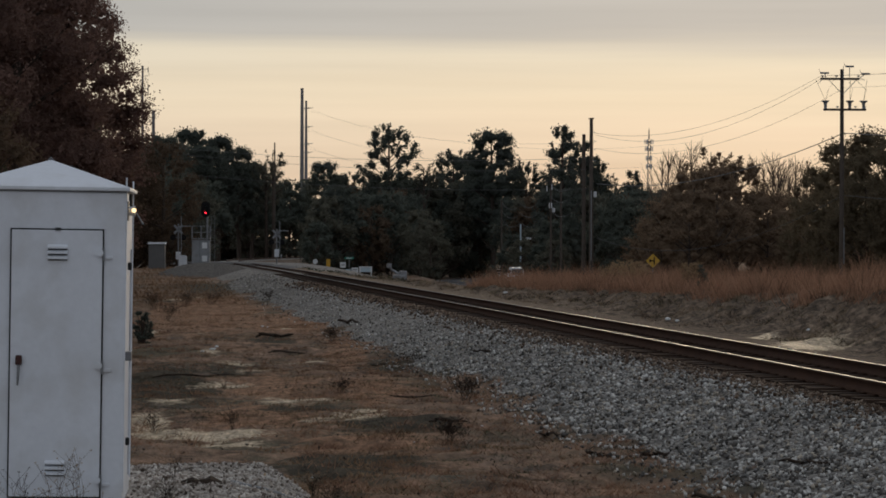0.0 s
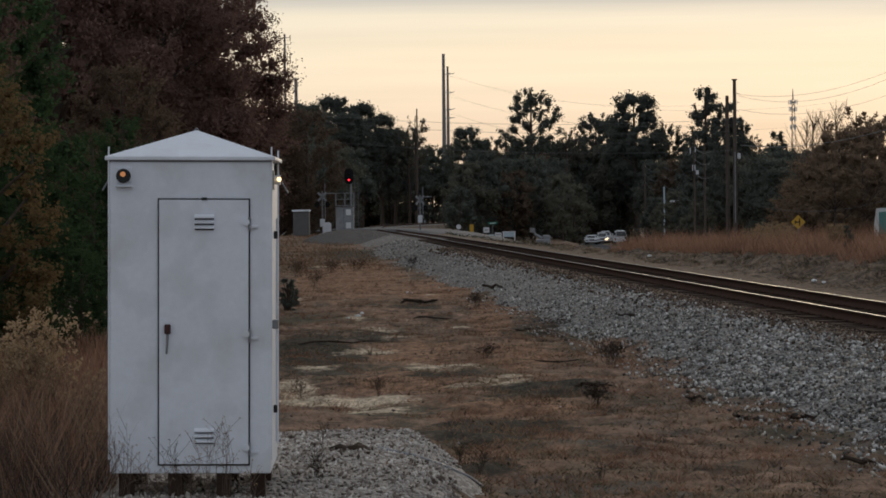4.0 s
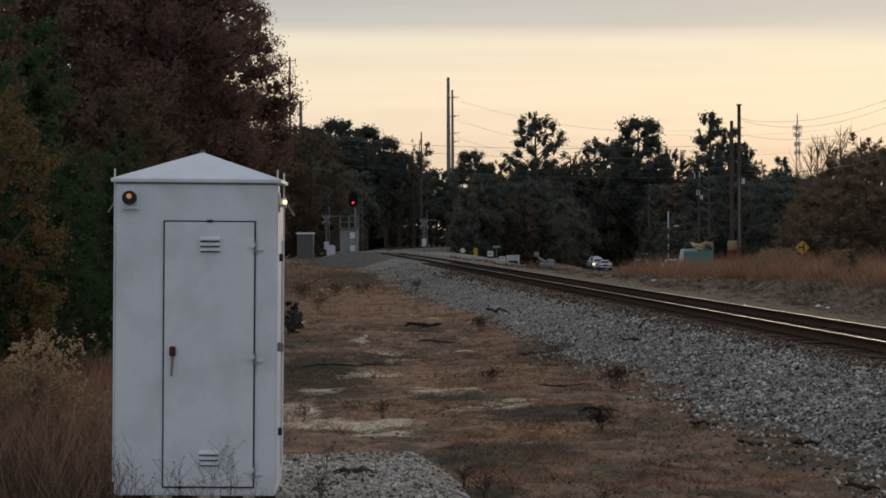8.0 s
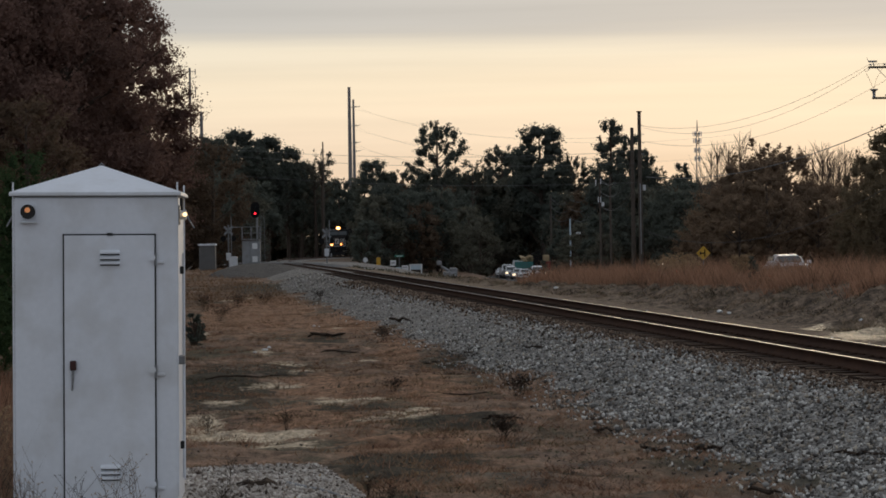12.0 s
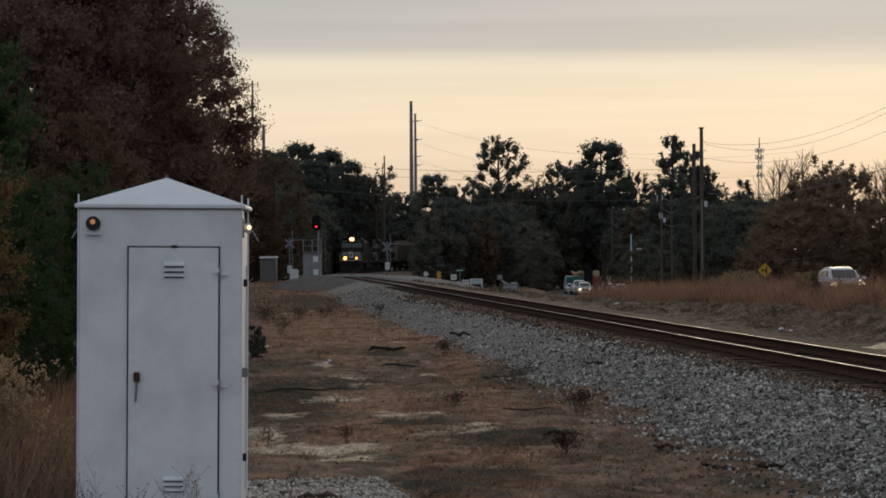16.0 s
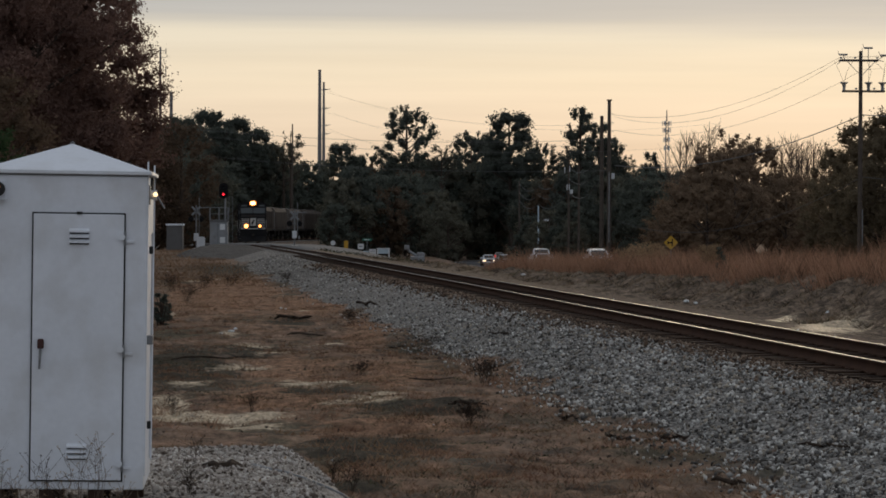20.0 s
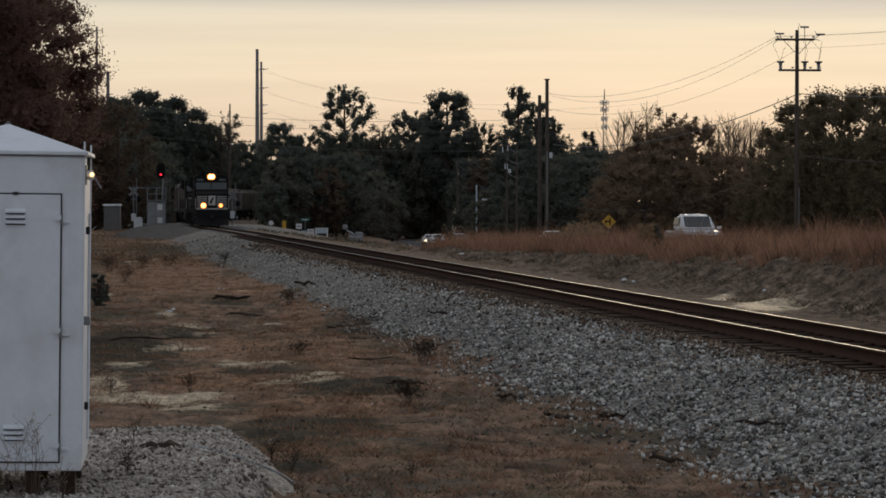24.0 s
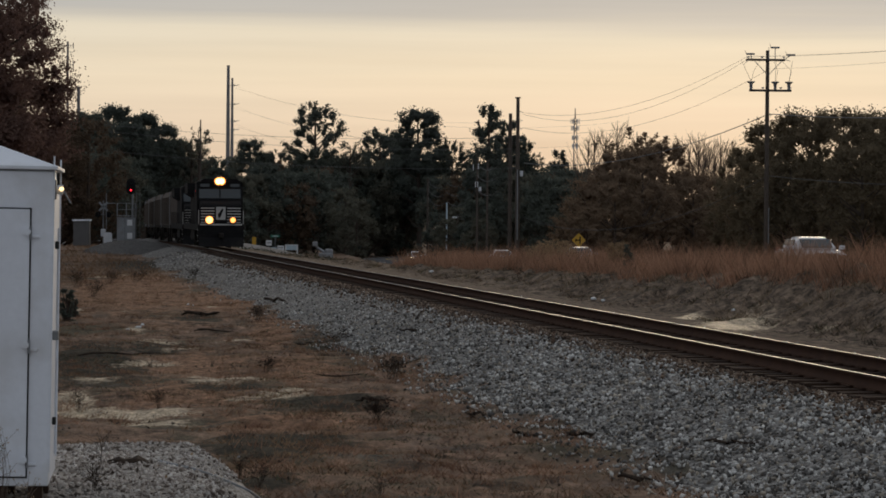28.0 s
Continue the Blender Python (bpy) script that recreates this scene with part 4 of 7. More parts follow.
def build_cabinet():
    """Sheet-steel housing with a pyramid roof, seen square to its door."""
    W, D, H = 1.232, 1.22, 2.435
    base = 0.045
    c = tagged(new("signal_cabinet"), "white painted steel railway signal cabinet with a pyramid roof", "cabinet")
    part("body", box(W, D, H - base, (0, D / 2, (H + base) / 2), 0.012), M_WHITE, c)
    # roof with a turned-down lip
    bm = bmesh.new()
    o = 0.034
    lip, eave, apex = H + 0.012, H + 0.040, H + 0.262
    ring0 = [bm.verts.new((x, y, lip)) for x, y in ((-W / 2 - o, -o), (W / 2 + o, -o), (W / 2 + o, D + o), (-W / 2 - o, D + o))]
    ring1 = [bm.verts.new((v.co.x, v.co.y, eave)) for v in ring0]
    top = bm.verts.new((0, D / 2, apex))
    for k in range(4):
        bm.faces.new((ring0[k], ring0[(k + 1) % 4], ring1[(k + 1) % 4], ring1[k]))
        bm.faces.new((ring1[k], ring1[(k + 1) % 4], top))
    bm.faces.new(ring0[::-1])
    bmesh.ops.bevel(bm, geom=[e for e in bm.edges], offset=0.004, segments=1, affect="EDGES")
    roof = part("roof", bm, M_WHITE, c)
    part("lifting_eye", tube([(-0.02, D / 2, apex - 0.004), (0, D / 2, apex + 0.016), (0.02, D / 2, apex - 0.004)], 0.006, 6), M_GALV, roof)
    # grey strip that draws the roof lip's shadow on the body
    part("eave_shadow", box(W + 0.008, D + 0.008, 0.014, (0, D / 2, H + 0.008)), M_GREY, c)
    # door standing proud in a dark seal
    dx, dw, z0, z1 = 0.104, 0.690, 0.115, 2.148
    cx, cz = dx, (z0 + z1) / 2
    part("door_seal", box(dw + 0.016, 0.012, z1 - z0 + 0.016, (cx, -0.004, cz)), M_DARKGAP, c)
    door = part("door", box(dw - 0.008, 0.026, z1 - z0 - 0.008, (cx, -0.013, cz), 0.005), M_WHITE, c)
    for zc in (1.972, 0.335):
        for k in range(3):
            z = zc + (k - 1) * 0.040
            bm = prism([(-0.026, z + 0.022), (-0.058, z + 0.004), (-0.058, z - 0.008), (-0.024, z + 0.002)], cx + 0.005 - 0.075, cx + 0.005 + 0.075, axis="x")
            part("louvre", bm, M_WHITE, door)
            part("louvre_slot", box(0.146, 0.006, 0.010, (cx + 0.005, -0.028, z - 0.014)), M_DARKGAP, door)
    h = part("door_handle", box(0.048, 0.04, 0.075, (cx - 0.275, -0.045, 1.155), 0.012), M_PADLOCK, door, "rust-brown padlock and hasp")
    part("lever", tube([(cx - 0.275, -0.05, 1.13), (cx - 0.278, -0.055, 1.04), (cx - 0.283, -0.05, 0.965)], [0.011, 0.010, 0.007], 8), M_GALV, h)
    for z in (1.962, 1.105, 0.235):
        g = part("hinge", disc(0.026, 0.03, (cx + dw / 2 - 0.02, -0.04, z + 0.012), "y", 14), M_WHITE, c)
        part("hinge_leaf", box(0.085, 0.016, 0.024, (cx + dw / 2 + 0.030, -0.010, z - 0.022), 0.005), M_WHITE, g)
        part("hinge_pin", tube([(cx + dw / 2 + 0.004, -0.03, z - 0.05), (cx + dw / 2 + 0.004, -0.03, z + 0.05)], 0.010, 8), M_GALV, g)
    part("latch_stop", box(0.045, 0.03, 0.022, (cx + 0.005, -0.022, z1 + 0.004), 0.006), M_DARKGAP, c)
    # indicator lamps: one on the front, one on the side
    lamp = part("indicator_lamp", box(0.115, 0.012, 0.145, (-0.505, -0.006, 2.32), 0.004), M_WHITE, c)
    part("lamp_hood", tube([(-0.505, -0.005, 2.325), (-0.505, -0.07, 2.325)], [0.052, 0.056], 16), M_DARKGAP, lamp)
    part("lamp_lens", disc(0.020, 0.012, (-0.507, -0.076, 2.338), "y", 16), M_BULB_DIM, lamp)
    part("lamp_shelf", box(0.125, 0.05, 0.012, (-0.505, -0.03, 2.245), 0.003), M_PALE, lamp)
    side = part("side_lamp", box(0.012, 0.14, 0.15, (W / 2 + 0.006, 0.30, 2.30), 0.004), M_GALV, c)
    part("side_hood", tube([(W / 2 + 0.01, 0.30, 2.30), (W / 2 + 0.060, 0.30, 2.30)], [0.035, 0.04], 14), M_PALE, side)
    part("side_bulb", disc(0.017, 0.03, (W / 2 + 0.052, 0.240, 2.305), "y", 14), M_BULB, side)
    part("dark_vent", box(0.02, 0.16, 0.15, (W / 2 + 0.012, 0.62, 2.36), 0.004), M_DARKGAP, c)
    # corner rods and stays
    for x in (-W / 2 - 0.008, W / 2 + 0.004):
        for y in (0.012, D - 0.02):
            part("corner_rod", tube([(x, y, 0.15), (x, y, H + 0.115)], 0.0068, 8), M_WHITE, c)
    part("stay", tube([(-W / 2 - 0.012, 0.05, 2.30), (-W / 2 - 0.06, 0.05, 2.215)], 0.007, 6), M_GALV, c)
    part("stay", tube([(W / 2 + 0.012, 0.6, 2.36), (W / 2 + 0.11, 0.6, 2.20)], 0.007, 6), M_GALV, c)
    part("side_bracket", box(0.05, 0.10, 0.07, (W / 2 + 0.025, 0.25, 1.18), 0.01), M_GALV, c)
    part("side_conduit", tube([(W / 2 + 0.012, 0.9, 0.2), (W / 2 + 0.012, 0.9, 2.0)], 0.011, 8), M_WHITE, c)
    part("side_clip", box(0.03, 0.05, 0.06, (W / 2 + 0.015, 0.5, 1.87), 0.008), M_DARKGAP, c)
    part("side_clip", box(0.03, 0.05, 0.06, (W / 2 + 0.015, 0.5, 0.50), 0.008), M_DARKGAP, c)
    # feet
    for x in (-W / 2 + 0.12, -0.12, 0.25, W / 2 - 0.10):
        for y in (0.10, D - 0.1):
            part("foot", box(0.11, 0.14, 0.30, (x, y, -0.08), 0.01), M_TIE, c)
    c.matrix_basis = Matrix.Translation((CAB_X, CAB_Y, 0.0)) @ pose(0, 0, 0, 0, CAB_LEAN, CAB_YAW)
    return c


CAB_X, CAB_Y, CAB_LEAN, CAB_YAW = -1.972, 18.3, 0.75, 1.6
build_cabinet()


M_SIGNBLUE = material("pale_blue_sign", (0.40, 0.50, 0.56), (0.50, 0.60, 0.66), 0.5, 0, 2, 20, 0.02, 0.002)


# ---- poles, masts and wires ----
def wood_pole(name, x, y, top, r0, r1, label, group=""):
    p = tagged(new(name), label, "utility pole", group)
    z = float(ground_z(x, y)) - 0.4
    part("pole", tube([(0, 0, z), (0, 0, top * 0.5 + z * 0.5), (0, 0, top)], [r0, (r0 + r1) / 2, r1], 10), M_WOODPOLE, p)
    p.matrix_basis = pose(x, y, 0)
    return p


def insulator(parent, at, s=1.0):
    k = part("insulator", disc(0.05 * s, 0.06 * s, (at[0], at[1], at[2] + 0.06 * s), "z", 8), M_PALE, parent)
    part("shed", disc(0.085 * s, 0.03 * s, (at[0], at[1], at[2] + 0.11 * s), "z", 10), M_GREY, k)
    return at


def wire(a, b, sag, r=0.02, name="overhead_cable", label="thin dark overhead cable strung between poles", group="overhead cables", mat=None):
    a, b = Vector(a), Vector(b)
    pts = []
    for k in range(15):
        t = k / 14
        pts.append(a.lerp(b, t) - Vector((0, 0, sag * 4 * t * (1 - t))))
    ob = part(name, tube(pts, r, 4, caps=False), mat or M_CABLE)
    tagged(ob, label, "cable", group)


def build_poles():
    # large service pole by the road with two cross arms
    y = 169.0
    x = 963 * y / F
    z = lambda v, yy=y: EYE - v * yy / F
    p = wood_pole("utility_pole", x, y, z(-303), 0.19, 0.13, "tall wooden utility pole with two cross arms and insulators")
    a = math.radians(12)
    tips = []
    for v, l, r in ((-286, -1.55, 1.25), (-231, -1.3, 1.72)):
        zz = z(v)
        arm = part("cross_arm", box(r - l, 0.12, 0.14, ((l + r) / 2, -0.15, zz), 0.01), M_WOODPOLE, p)
        part("cross_arm", box(r - l, 0.12, 0.14, ((l + r) / 2, 0.15, zz), 0.01), M_WOODPOLE, p)
        for k, xx in enumerate((l + 0.1, l * 0.35 + 0.1, r * 0.55, r - 0.1)):
            if v == -286 and k == 2:
                continue
            insulator(p, (xx, -0.15, zz + 0.07), 1.3)
            tips.append((x + xx, y - 0.15, zz + 0.22))
    for xx, zt in ((-1.75, -278), (0.05, -309), (1.62, -284)):
        part("jumper", tube([(xx * 0.8, -0.2, z(-286)), (xx, -0.2, z(zt))], [0.03, 0.02], 5), M_GREY, p)
    for xx, zt in ((-1.3, -296), (0.5, -308), (1.66, -295)):
        part("fuse_bar", box(0.62, 0.10, 0.13, (xx, -0.2, z(zt)), 0.02), M_GREY, p)
        part("fuse_stay", tube([(xx - 0.3, -0.2, z(zt)), (xx - 0.42, -0.2, z(zt - 7))], [0.025, 0.015], 5), M_GREY, p)
        part("fuse_stay", tube([(max(min(xx, 1.2), -1.2), -0.2, z(-287)), (xx, -0.2, z(zt))], 0.03, 5), M_GREY, p)
    for s in (-1, 1):
        part("brace", tube([(0.0, -0.18, z(-258)), (s * 1.0, -0.18, z(-284))], 0.025, 5), M_GALV, p)
    for xx, bend in ((-1.24, -0.7), (0.52, 0.05), (1.52, 0.25)):
        sw = part("switch", tube([(xx, -0.2, z(-231) + 0.05), (xx, -0.2, z(-236)), (xx, -0.2, z(-243)), (xx, -0.2, z(-245))], [0.12, 0.10, 0.14, 0.27], 10), M_GREY, p)
        part("switch_cap", disc(0.28, 0.07, (xx, -0.2, z(-246)), "z", 12), M_GREY, sw)
        part("lead", tube([(xx, -0.2, z(-246)), (xx + bend * 0.4, -0.2, z(-262)), (xx + bend, -0.2, z(-284))], 0.014, 4), M_CABLE, p)
        part("lead", tube([(xx, -0.2, z(-246)), (xx + 0.2, -0.2, z(-266)), (xx * 0.55 + 0.1, -0.2, z(-285))], 0.014, 4), M_CABLE, p)
    part("conduit", tube([(0.14, -0.14, z(45)), (0.14, -0.14, z(-20))], 0.04, 6), M_GREY, p)
    # pair of poles further on
    y2 = 232.0
    x2 = 512 * y2 / F
    q = wood_pole("utility_pole", x2, y2, z(-214, y2), 0.24, 0.17, "tall wooden utility pole with a riser pipe", "pair of poles")
    part("pole_cap", box(0.5, 0.4, 0.12, (0, 0, z(-213, y2)), 0.02), M_WOODPOLE, q)
    part("riser_pipe", tube([(-0.02, -0.24, z(40, y2)), (-0.02, -0.24, z(-85, y2))], 0.045, 8), M_GREY, q)
    tf = part("junction_box", box(0.30, 0.35, 0.55, (0.36, -0.1, z(-78, y2)), 0.05), M_PALE, q)
    for v in (-190, -175, -160, -140):
        part("bracket", tube([(0, -0.1, z(v, y2)), (0.45, -0.1, z(v + 3, y2))], 0.03, 5), M_GREY, q)
    x3 = 502 * y2 / F
    q3 = wood_pole("utility_pole", x3, y2 + 1.5, z(-186, y2), 0.24, 0.17, "tall dark wooden utility pole beside its twin", "pair of poles")
    # small poles in the woods
    for u, yy, top, base in ((352, 350, -68, 60), (458, 285, -100, 30), (-50, 392, -168, -100)):
        wood_pole("utility_pole", u * yy / F, yy, z(top, yy), 0.16, 0.11, "slim wooden utility pole among dark trees", "slim poles")
    r = wood_pole("utility_pole", 440 * 285 / F, 285, z(-112, 285), 0.15, 0.1, "slim wooden pole with a transformer can", "slim poles")
    part("transformer", disc(0.17, 0.5, (0.32, -0.2, z(-50, 285)), "z", 12), M_PALE, r)
    for dx, dv in ((-0.22, -58), (0.05, -58), (-0.5, -88), (0.1, -90)):
        part("insulator", tube([(dx, -0.2, z(dv - 5, 285)), (dx, -0.2, z(dv + 5, 285))], 0.06, 6), M_PALE, r)
    # tall steel monopoles
    for u, yy, top, r0, r1 in ((-2.0, 500, -263, 0.44, 0.31), (5.2, 520, -241, 0.36, 0.22)):
        t = tagged(new("steel_monopole"), "tall grey steel transmission pole rising over the trees", "transmission pole", "monopoles")
        part("shaft", tube([(0, 0, -6), (0, 0, z(-110, yy)), (0, 0, z(top, yy))], [r0 * 1.2, r0, r1], 12), M_MAST, t)
        part("cap", disc(r1 * 1.1, 0.25, (0, 0, z(top, yy)), "z", 12), M_MAST, t)
        for v in (-228, -195, -165, -150):
            part("insulator_arm", tube([(0.3, -0.2, z(v, yy)), (1.5, -0.3, z(v - 2, yy))], [0.09, 0.06], 6), M_GREY, t)
        t.matrix_basis = pose(u * yy / F, yy, 0)
    # antenna mast on the left and its short neighbour
    for u, yy, top, base, arms in ((-282, 420, -302, -150, True), (-263, 400, -224, -120, False)):
        t = tagged(new("antenna_mast"), "slim steel antenna mast behind the trees", "mast")
        part("shaft", tube([(0, 0, -5), (0, 0, z(top, yy))], [0.3, 0.16 if arms else 0.26], 8), M_MAST, t)
        if arms:
            for v in (-296, -284, -262, -255):
                part("antenna_arm", tube([(0, 0, z(v, yy)), (0.95, 0, z(v, yy))], 0.05, 5), M_MAST, t)
            for v0, v1 in ((-300, -290), (-268, -250)):
                part("antenna", tube([(0.95, 0, z(v0, yy)), (0.95, 0, z(v1, yy))], 0.08, 6), M_MAST, t)
        t.matrix_basis = pose(u * yy / F, yy, 0)
    # lattice communications tower far off
    yy = 900.0
    t = tagged(new("lattice_tower"), "distant lattice communications tower with antenna rings", "tower")
    bm = bmesh.new()
    zb, zt = -5.0, z(-176, yy)
    w0, w1 = 1.6, 0.55
    corners = [(1, 0), (-0.5, 0.87), (-0.5, -0.87)]
    n = 16
    rings = []
    for k in range(n + 1):
        w = w0 + (w1 - w0) * k / n
        rings.append([Vector((cx * w, cy * w, zb + (zt - zb) * k / n)) for cx, cy in corners])
    for k in range(n):
        for c in range(3):
            tube([rings[k][c], rings[k + 1][c]], 0.11, 4, bm, False)
            tube([rings[k][c], rings[k + 1][(c + 1) % 3]], 0.06, 3, bm, False)
            tube([rings[k][(c + 1) % 3], rings[k + 1][c]], 0.06, 3, bm, False)
    part("lattice", bm, M_MAST, t)
    part("spire", tube([(0, 0, zt), (0, 0, z(-196, yy))], [0.28, 0.14], 6), M_MAST, t)
    for v, w in ((-172, 1.6), (-160, 1.4), (-143, 1.1), (-128, 1.0)):
        ring = part("antenna_ring", disc(w * 0.75, 0.25, (0, 0, z(v, yy)), "z", 10), M_MAST, t)
        for k in range(6):
            aa = k * math.pi / 3
            part("antenna", tube([(w * math.cos(aa), w * math.sin(aa), z(v, yy) - 0.9), (w * math.cos(aa), w * math.sin(aa), z(v, yy) + 0.9)], 0.16, 6), M_PALE, ring)
    t.matrix_basis = pose(615 * yy / F, yy, 0)
    # wires
    lp = lambda u, yy, v: (u * yy / F, yy, EYE - v * yy / F)
    for du, va, vb, sag in ((-36, -187, -292, 1.7), (-30, -184, -291, 2.2), (4, -160, -270, 2.1)):
        wire(lp(520, y2, va), lp(963 + du, y, vb), sag, 0.012)
        wire(lp(963 + du, y, vb), lp(1900, 90, vb * 1.40 - du * 0.6), 0.4, 0.007)
    wire(lp(522, y2, -97), lp(966, y, -189), 1.45, 0.034, mat=M_PALECABLE, label="pale grey communications cable strung between poles")
    wire(lp(966, y, -189), lp(1900, 90, -240), 0.6, 0.030, mat=M_PALECABLE, label="pale grey communications cable strung between poles")
    wire(lp(522, y2, 0), lp(966, y, -78), 2.4, 0.02)
    wire(lp(966, y, -78), lp(1900, 90, -90), 0.6, 0.02)
    for va, vb, ub in ((-180, -143, 505), (-172, -122, 505), (-138, -88, 512)):
        wire(lp(-420, 260, va), lp(ub, y2, vb), 1.2, 0.015, mat=M_PALECABLE)
    for v in (-232, -196, -165):
        wire(lp(4, 500, v), lp(512, y2 + 6, v + 62), 2.5, 0.009)
        wire(lp(4, 505, v + 6), lp(700, 420, v + 60), 4.0, 0.011)
    for k, v in enumerate((-140, -120, -95)):
        wire(lp(508, y2, v), lp(440, 285, v + 46), 1.7, 0.035, label="pale sagging overhead cable between poles")
        wire(lp(352, 350, -64 + 15 * k), lp(386, 330, -60 + 16 * k), 0.9, 0.035, label="pale sagging overhead cable between poles")
        wire(lp(386, 330, -60 + 16 * k), lp(440, 285, -92 + 20 * k), 1.3, 0.03, label="pale sagging overhead cable between poles")
    # tall lamp standard of pale steel
    s = tagged(new("pale_post"), "short pale steel post among the trees", "post")
    part("post", tube([(0, 0, z(60, 330)), (0, 0, z(-25, 330))], 0.11, 8), M_SIGNBLUE, s)
    s.matrix_basis = pose(386 * 330 / F, 330, 0)


build_poles()


# ---- signal, crossing equipment and roadside signs ----
M_SIGNYELLOW = material("yellow_sign", (0.50, 0.27, 0.015), (0.62, 0.36, 0.03), 0.5, 0, 2, 20, 0.02, 0.002)
M_SIGNWHITE = material("white_sign", (0.62, 0.63, 0.63), (0.74, 0.75, 0.75), 0.5, 0, 2, 20, 0.02, 0.002)
M_SIGNGREEN = material("green_sign", (0.02, 0.16, 0.11), (0.03, 0.22, 0.15), 0.5, 0, 2, 20, 0.02, 0.002)
M_ASPHALT = material("asphalt", (0.040, 0.040, 0.042), (0.075, 0.075, 0.078), 0.9, 0, 0.8, 40, 0.2, 0.01, stain=(0.10, 0.095, 0.09), stain_scale=0.3)
M_CONCRETE = material("pale_concrete", (0.36, 0.34, 0.31), (0.52, 0.50, 0.46), 0.85, 0, 0.8, 30, 0.15, 0.01)
M_SIDEROAD = material("worn_side_road", (0.10, 0.096, 0.092), (0.185, 0.178, 0.17), 0.9, 0, 0.5, 30, 0.15, 0.01)
M_LANE = material("lane_paint", (0.50, 0.50, 0.48), (0.70, 0.70, 0.67), 0.7, 0, 2, 30, 0.05, 0.002)
M_LANEYEL = material("yellow_lane_paint", (0.50, 0.32, 0.04), (0.62, 0.42, 0.06), 0.7, 0, 2, 30, 0.05, 0.002)


def ribbon(name, pts, half, z, mat, label, category, thick=0.08):
    """A road strip along (x, y) points with thickness."""
    V, Q = [], []
    n = len(pts)
    for k, (x, y) in enumerate(pts):
        x0, y0 = pts[max(k - 1, 0)]; x1, y1 = pts[min(k + 1, n - 1)]
        d = Vector((x1 - x0, y1 - y0)).normalized()
        for s, dz in ((-half, -thick), (-half, 0), (half, 0), (half, -thick)):
            V.append((x - d.y * s, y + d.x * s, z(x, y) + dz))
    for k in range(n - 1):
        for a in range(3):
            Q.append((4 * k + a, 4 * k + a + 1, 4 * k + a + 5, 4 * k + a + 4))
    return tagged(raw(name, V, Q, mat), label, category, kind="structure")


def curve_pts(ctrl, n):
    ys = np.linspace(0, len(ctrl) - 1, n)
    k = np.arange(len(ctrl))
    return list(zip(smooth_line(k, [c[0] for c in ctrl], ys), smooth_line(k, [c[1] for c in ctrl], ys)))


def build_roads():
    ys = list(np.arange(-60, 470, 8.0))
    ribbon("road", [(ROAD_X + road_bend(y), y) for y in ys], 4.0, lambda x, y: float(road_z(y)) + 0.02, M_ASPHALT, "grey asphalt two-lane road behind the grassy bank", "road", 0.4)
    for off in (-3.7, 3.7):
        ribbon("lane_line", [(ROAD_X + off + road_bend(y), y) for y in ys], 0.06, lambda x, y: float(road_z(y)) + 0.028, M_LANE, "white painted edge line on the road", "road marking", 0.004)
    for off in (-0.12, 0.12):
        ribbon("lane_line", [(ROAD_X + off + road_bend(y), y) for y in ys], 0.05, lambda x, y: float(road_z(y)) + 0.028, M_LANEYEL, "yellow painted centre line on the road", "road marking", 0.004)
    # side road over the level crossing
    ctrl = [(-40, 330), (-22, 295), (-6.2, 258), (1.2, 222), (9.5, 200), (20.5, 188)]
    def zr(x, y):
        near = math.exp(-((x - float(track_x(y))) / 5.0) ** 2)
        lat = x - float(track_x(y))
        g = max(float(ground_z(x, y)) + 0.06, float(rail_z(y)) - 0.02 - max(0, abs(lat) - 3) * 0.22)
        if x > 14:
            g = g + (float(road_z(y)) + 0.01 - g) * min(1, (x - 14) / 6)
        return g * (1 - near) + (float(rail_z(y)) - 0.02) * near
    ribbon("side_road", curve_pts(ctrl, 60), 2.8, zr, M_SIDEROAD, "pale worn side road over the level crossing", "road", 0.16)


build_roads()


def mast_base(name, u, y, label, category="crossing signal", group=""):
    x = u * y / F
    t = tagged(new(name), label, category, group)
    z = float(ground_z(x, y))
    t.matrix_basis = pose(x, y, z)
    return t, z


def crossing_signal(u, y, top, facing, label):
    t, z = mast_base("crossing_signal", u, y, label, "crossing signal", "crossing signals")
    H = EYE - top * y / F - z
    part("mast", tube([(0, 0, -0.2), (0, 0, H)], 0.075, 8), M_GALV, t)
    part("footing", box(0.7, 0.7, 0.35, (0, 0, 0.1), 0.03), M_CONCRETE, t)
    for s in (-1, 1):
        part("crossbuck_board", box(1.15, 0.03, 0.21, (0, -0.1 * facing, H - 0.55), 0.01, turn=pose(0, 0, 0, 0, 45 * s, 0)), M_GREY, t)
    arm = part("flasher_bar", box(1.2, 0.08, 0.08, (0, -0.1, H - 1.35), 0.01), M_GALV, t)
    for s in (-1, 1):
        part("flasher", disc(0.28, 0.06, (s * 0.5, -0.16, H - 1.35), "y", 16), M_BLACK, arm)
        part("flasher_hood", disc(0.12, 0.2, (s * 0.5, -0.25, H - 1.35), "y", 12), M_BLACK, arm)
    g = part("gate_mechanism", box(0.45, 0.5, 0.75, (0, -0.15, 1.35), 0.05), M_PALE, t)
    part("counterweight", box(0.14, 0.8, 0.35, (0.45, -0.3, 1.05), 0.04), M_GREY, g)
    part("gate_arm", box(0.06, 0.05, min(4.2, H - 0.6), (0.30, -0.2, 1.35 + min(4.2, H - 0.6) / 2), 0.01), M_GREY, g)
    part("side_arm", tube([(0, 0, H - 0.25), (1.2, 0, H - 0.22)], 0.05, 6), M_GALV, t)
    return t


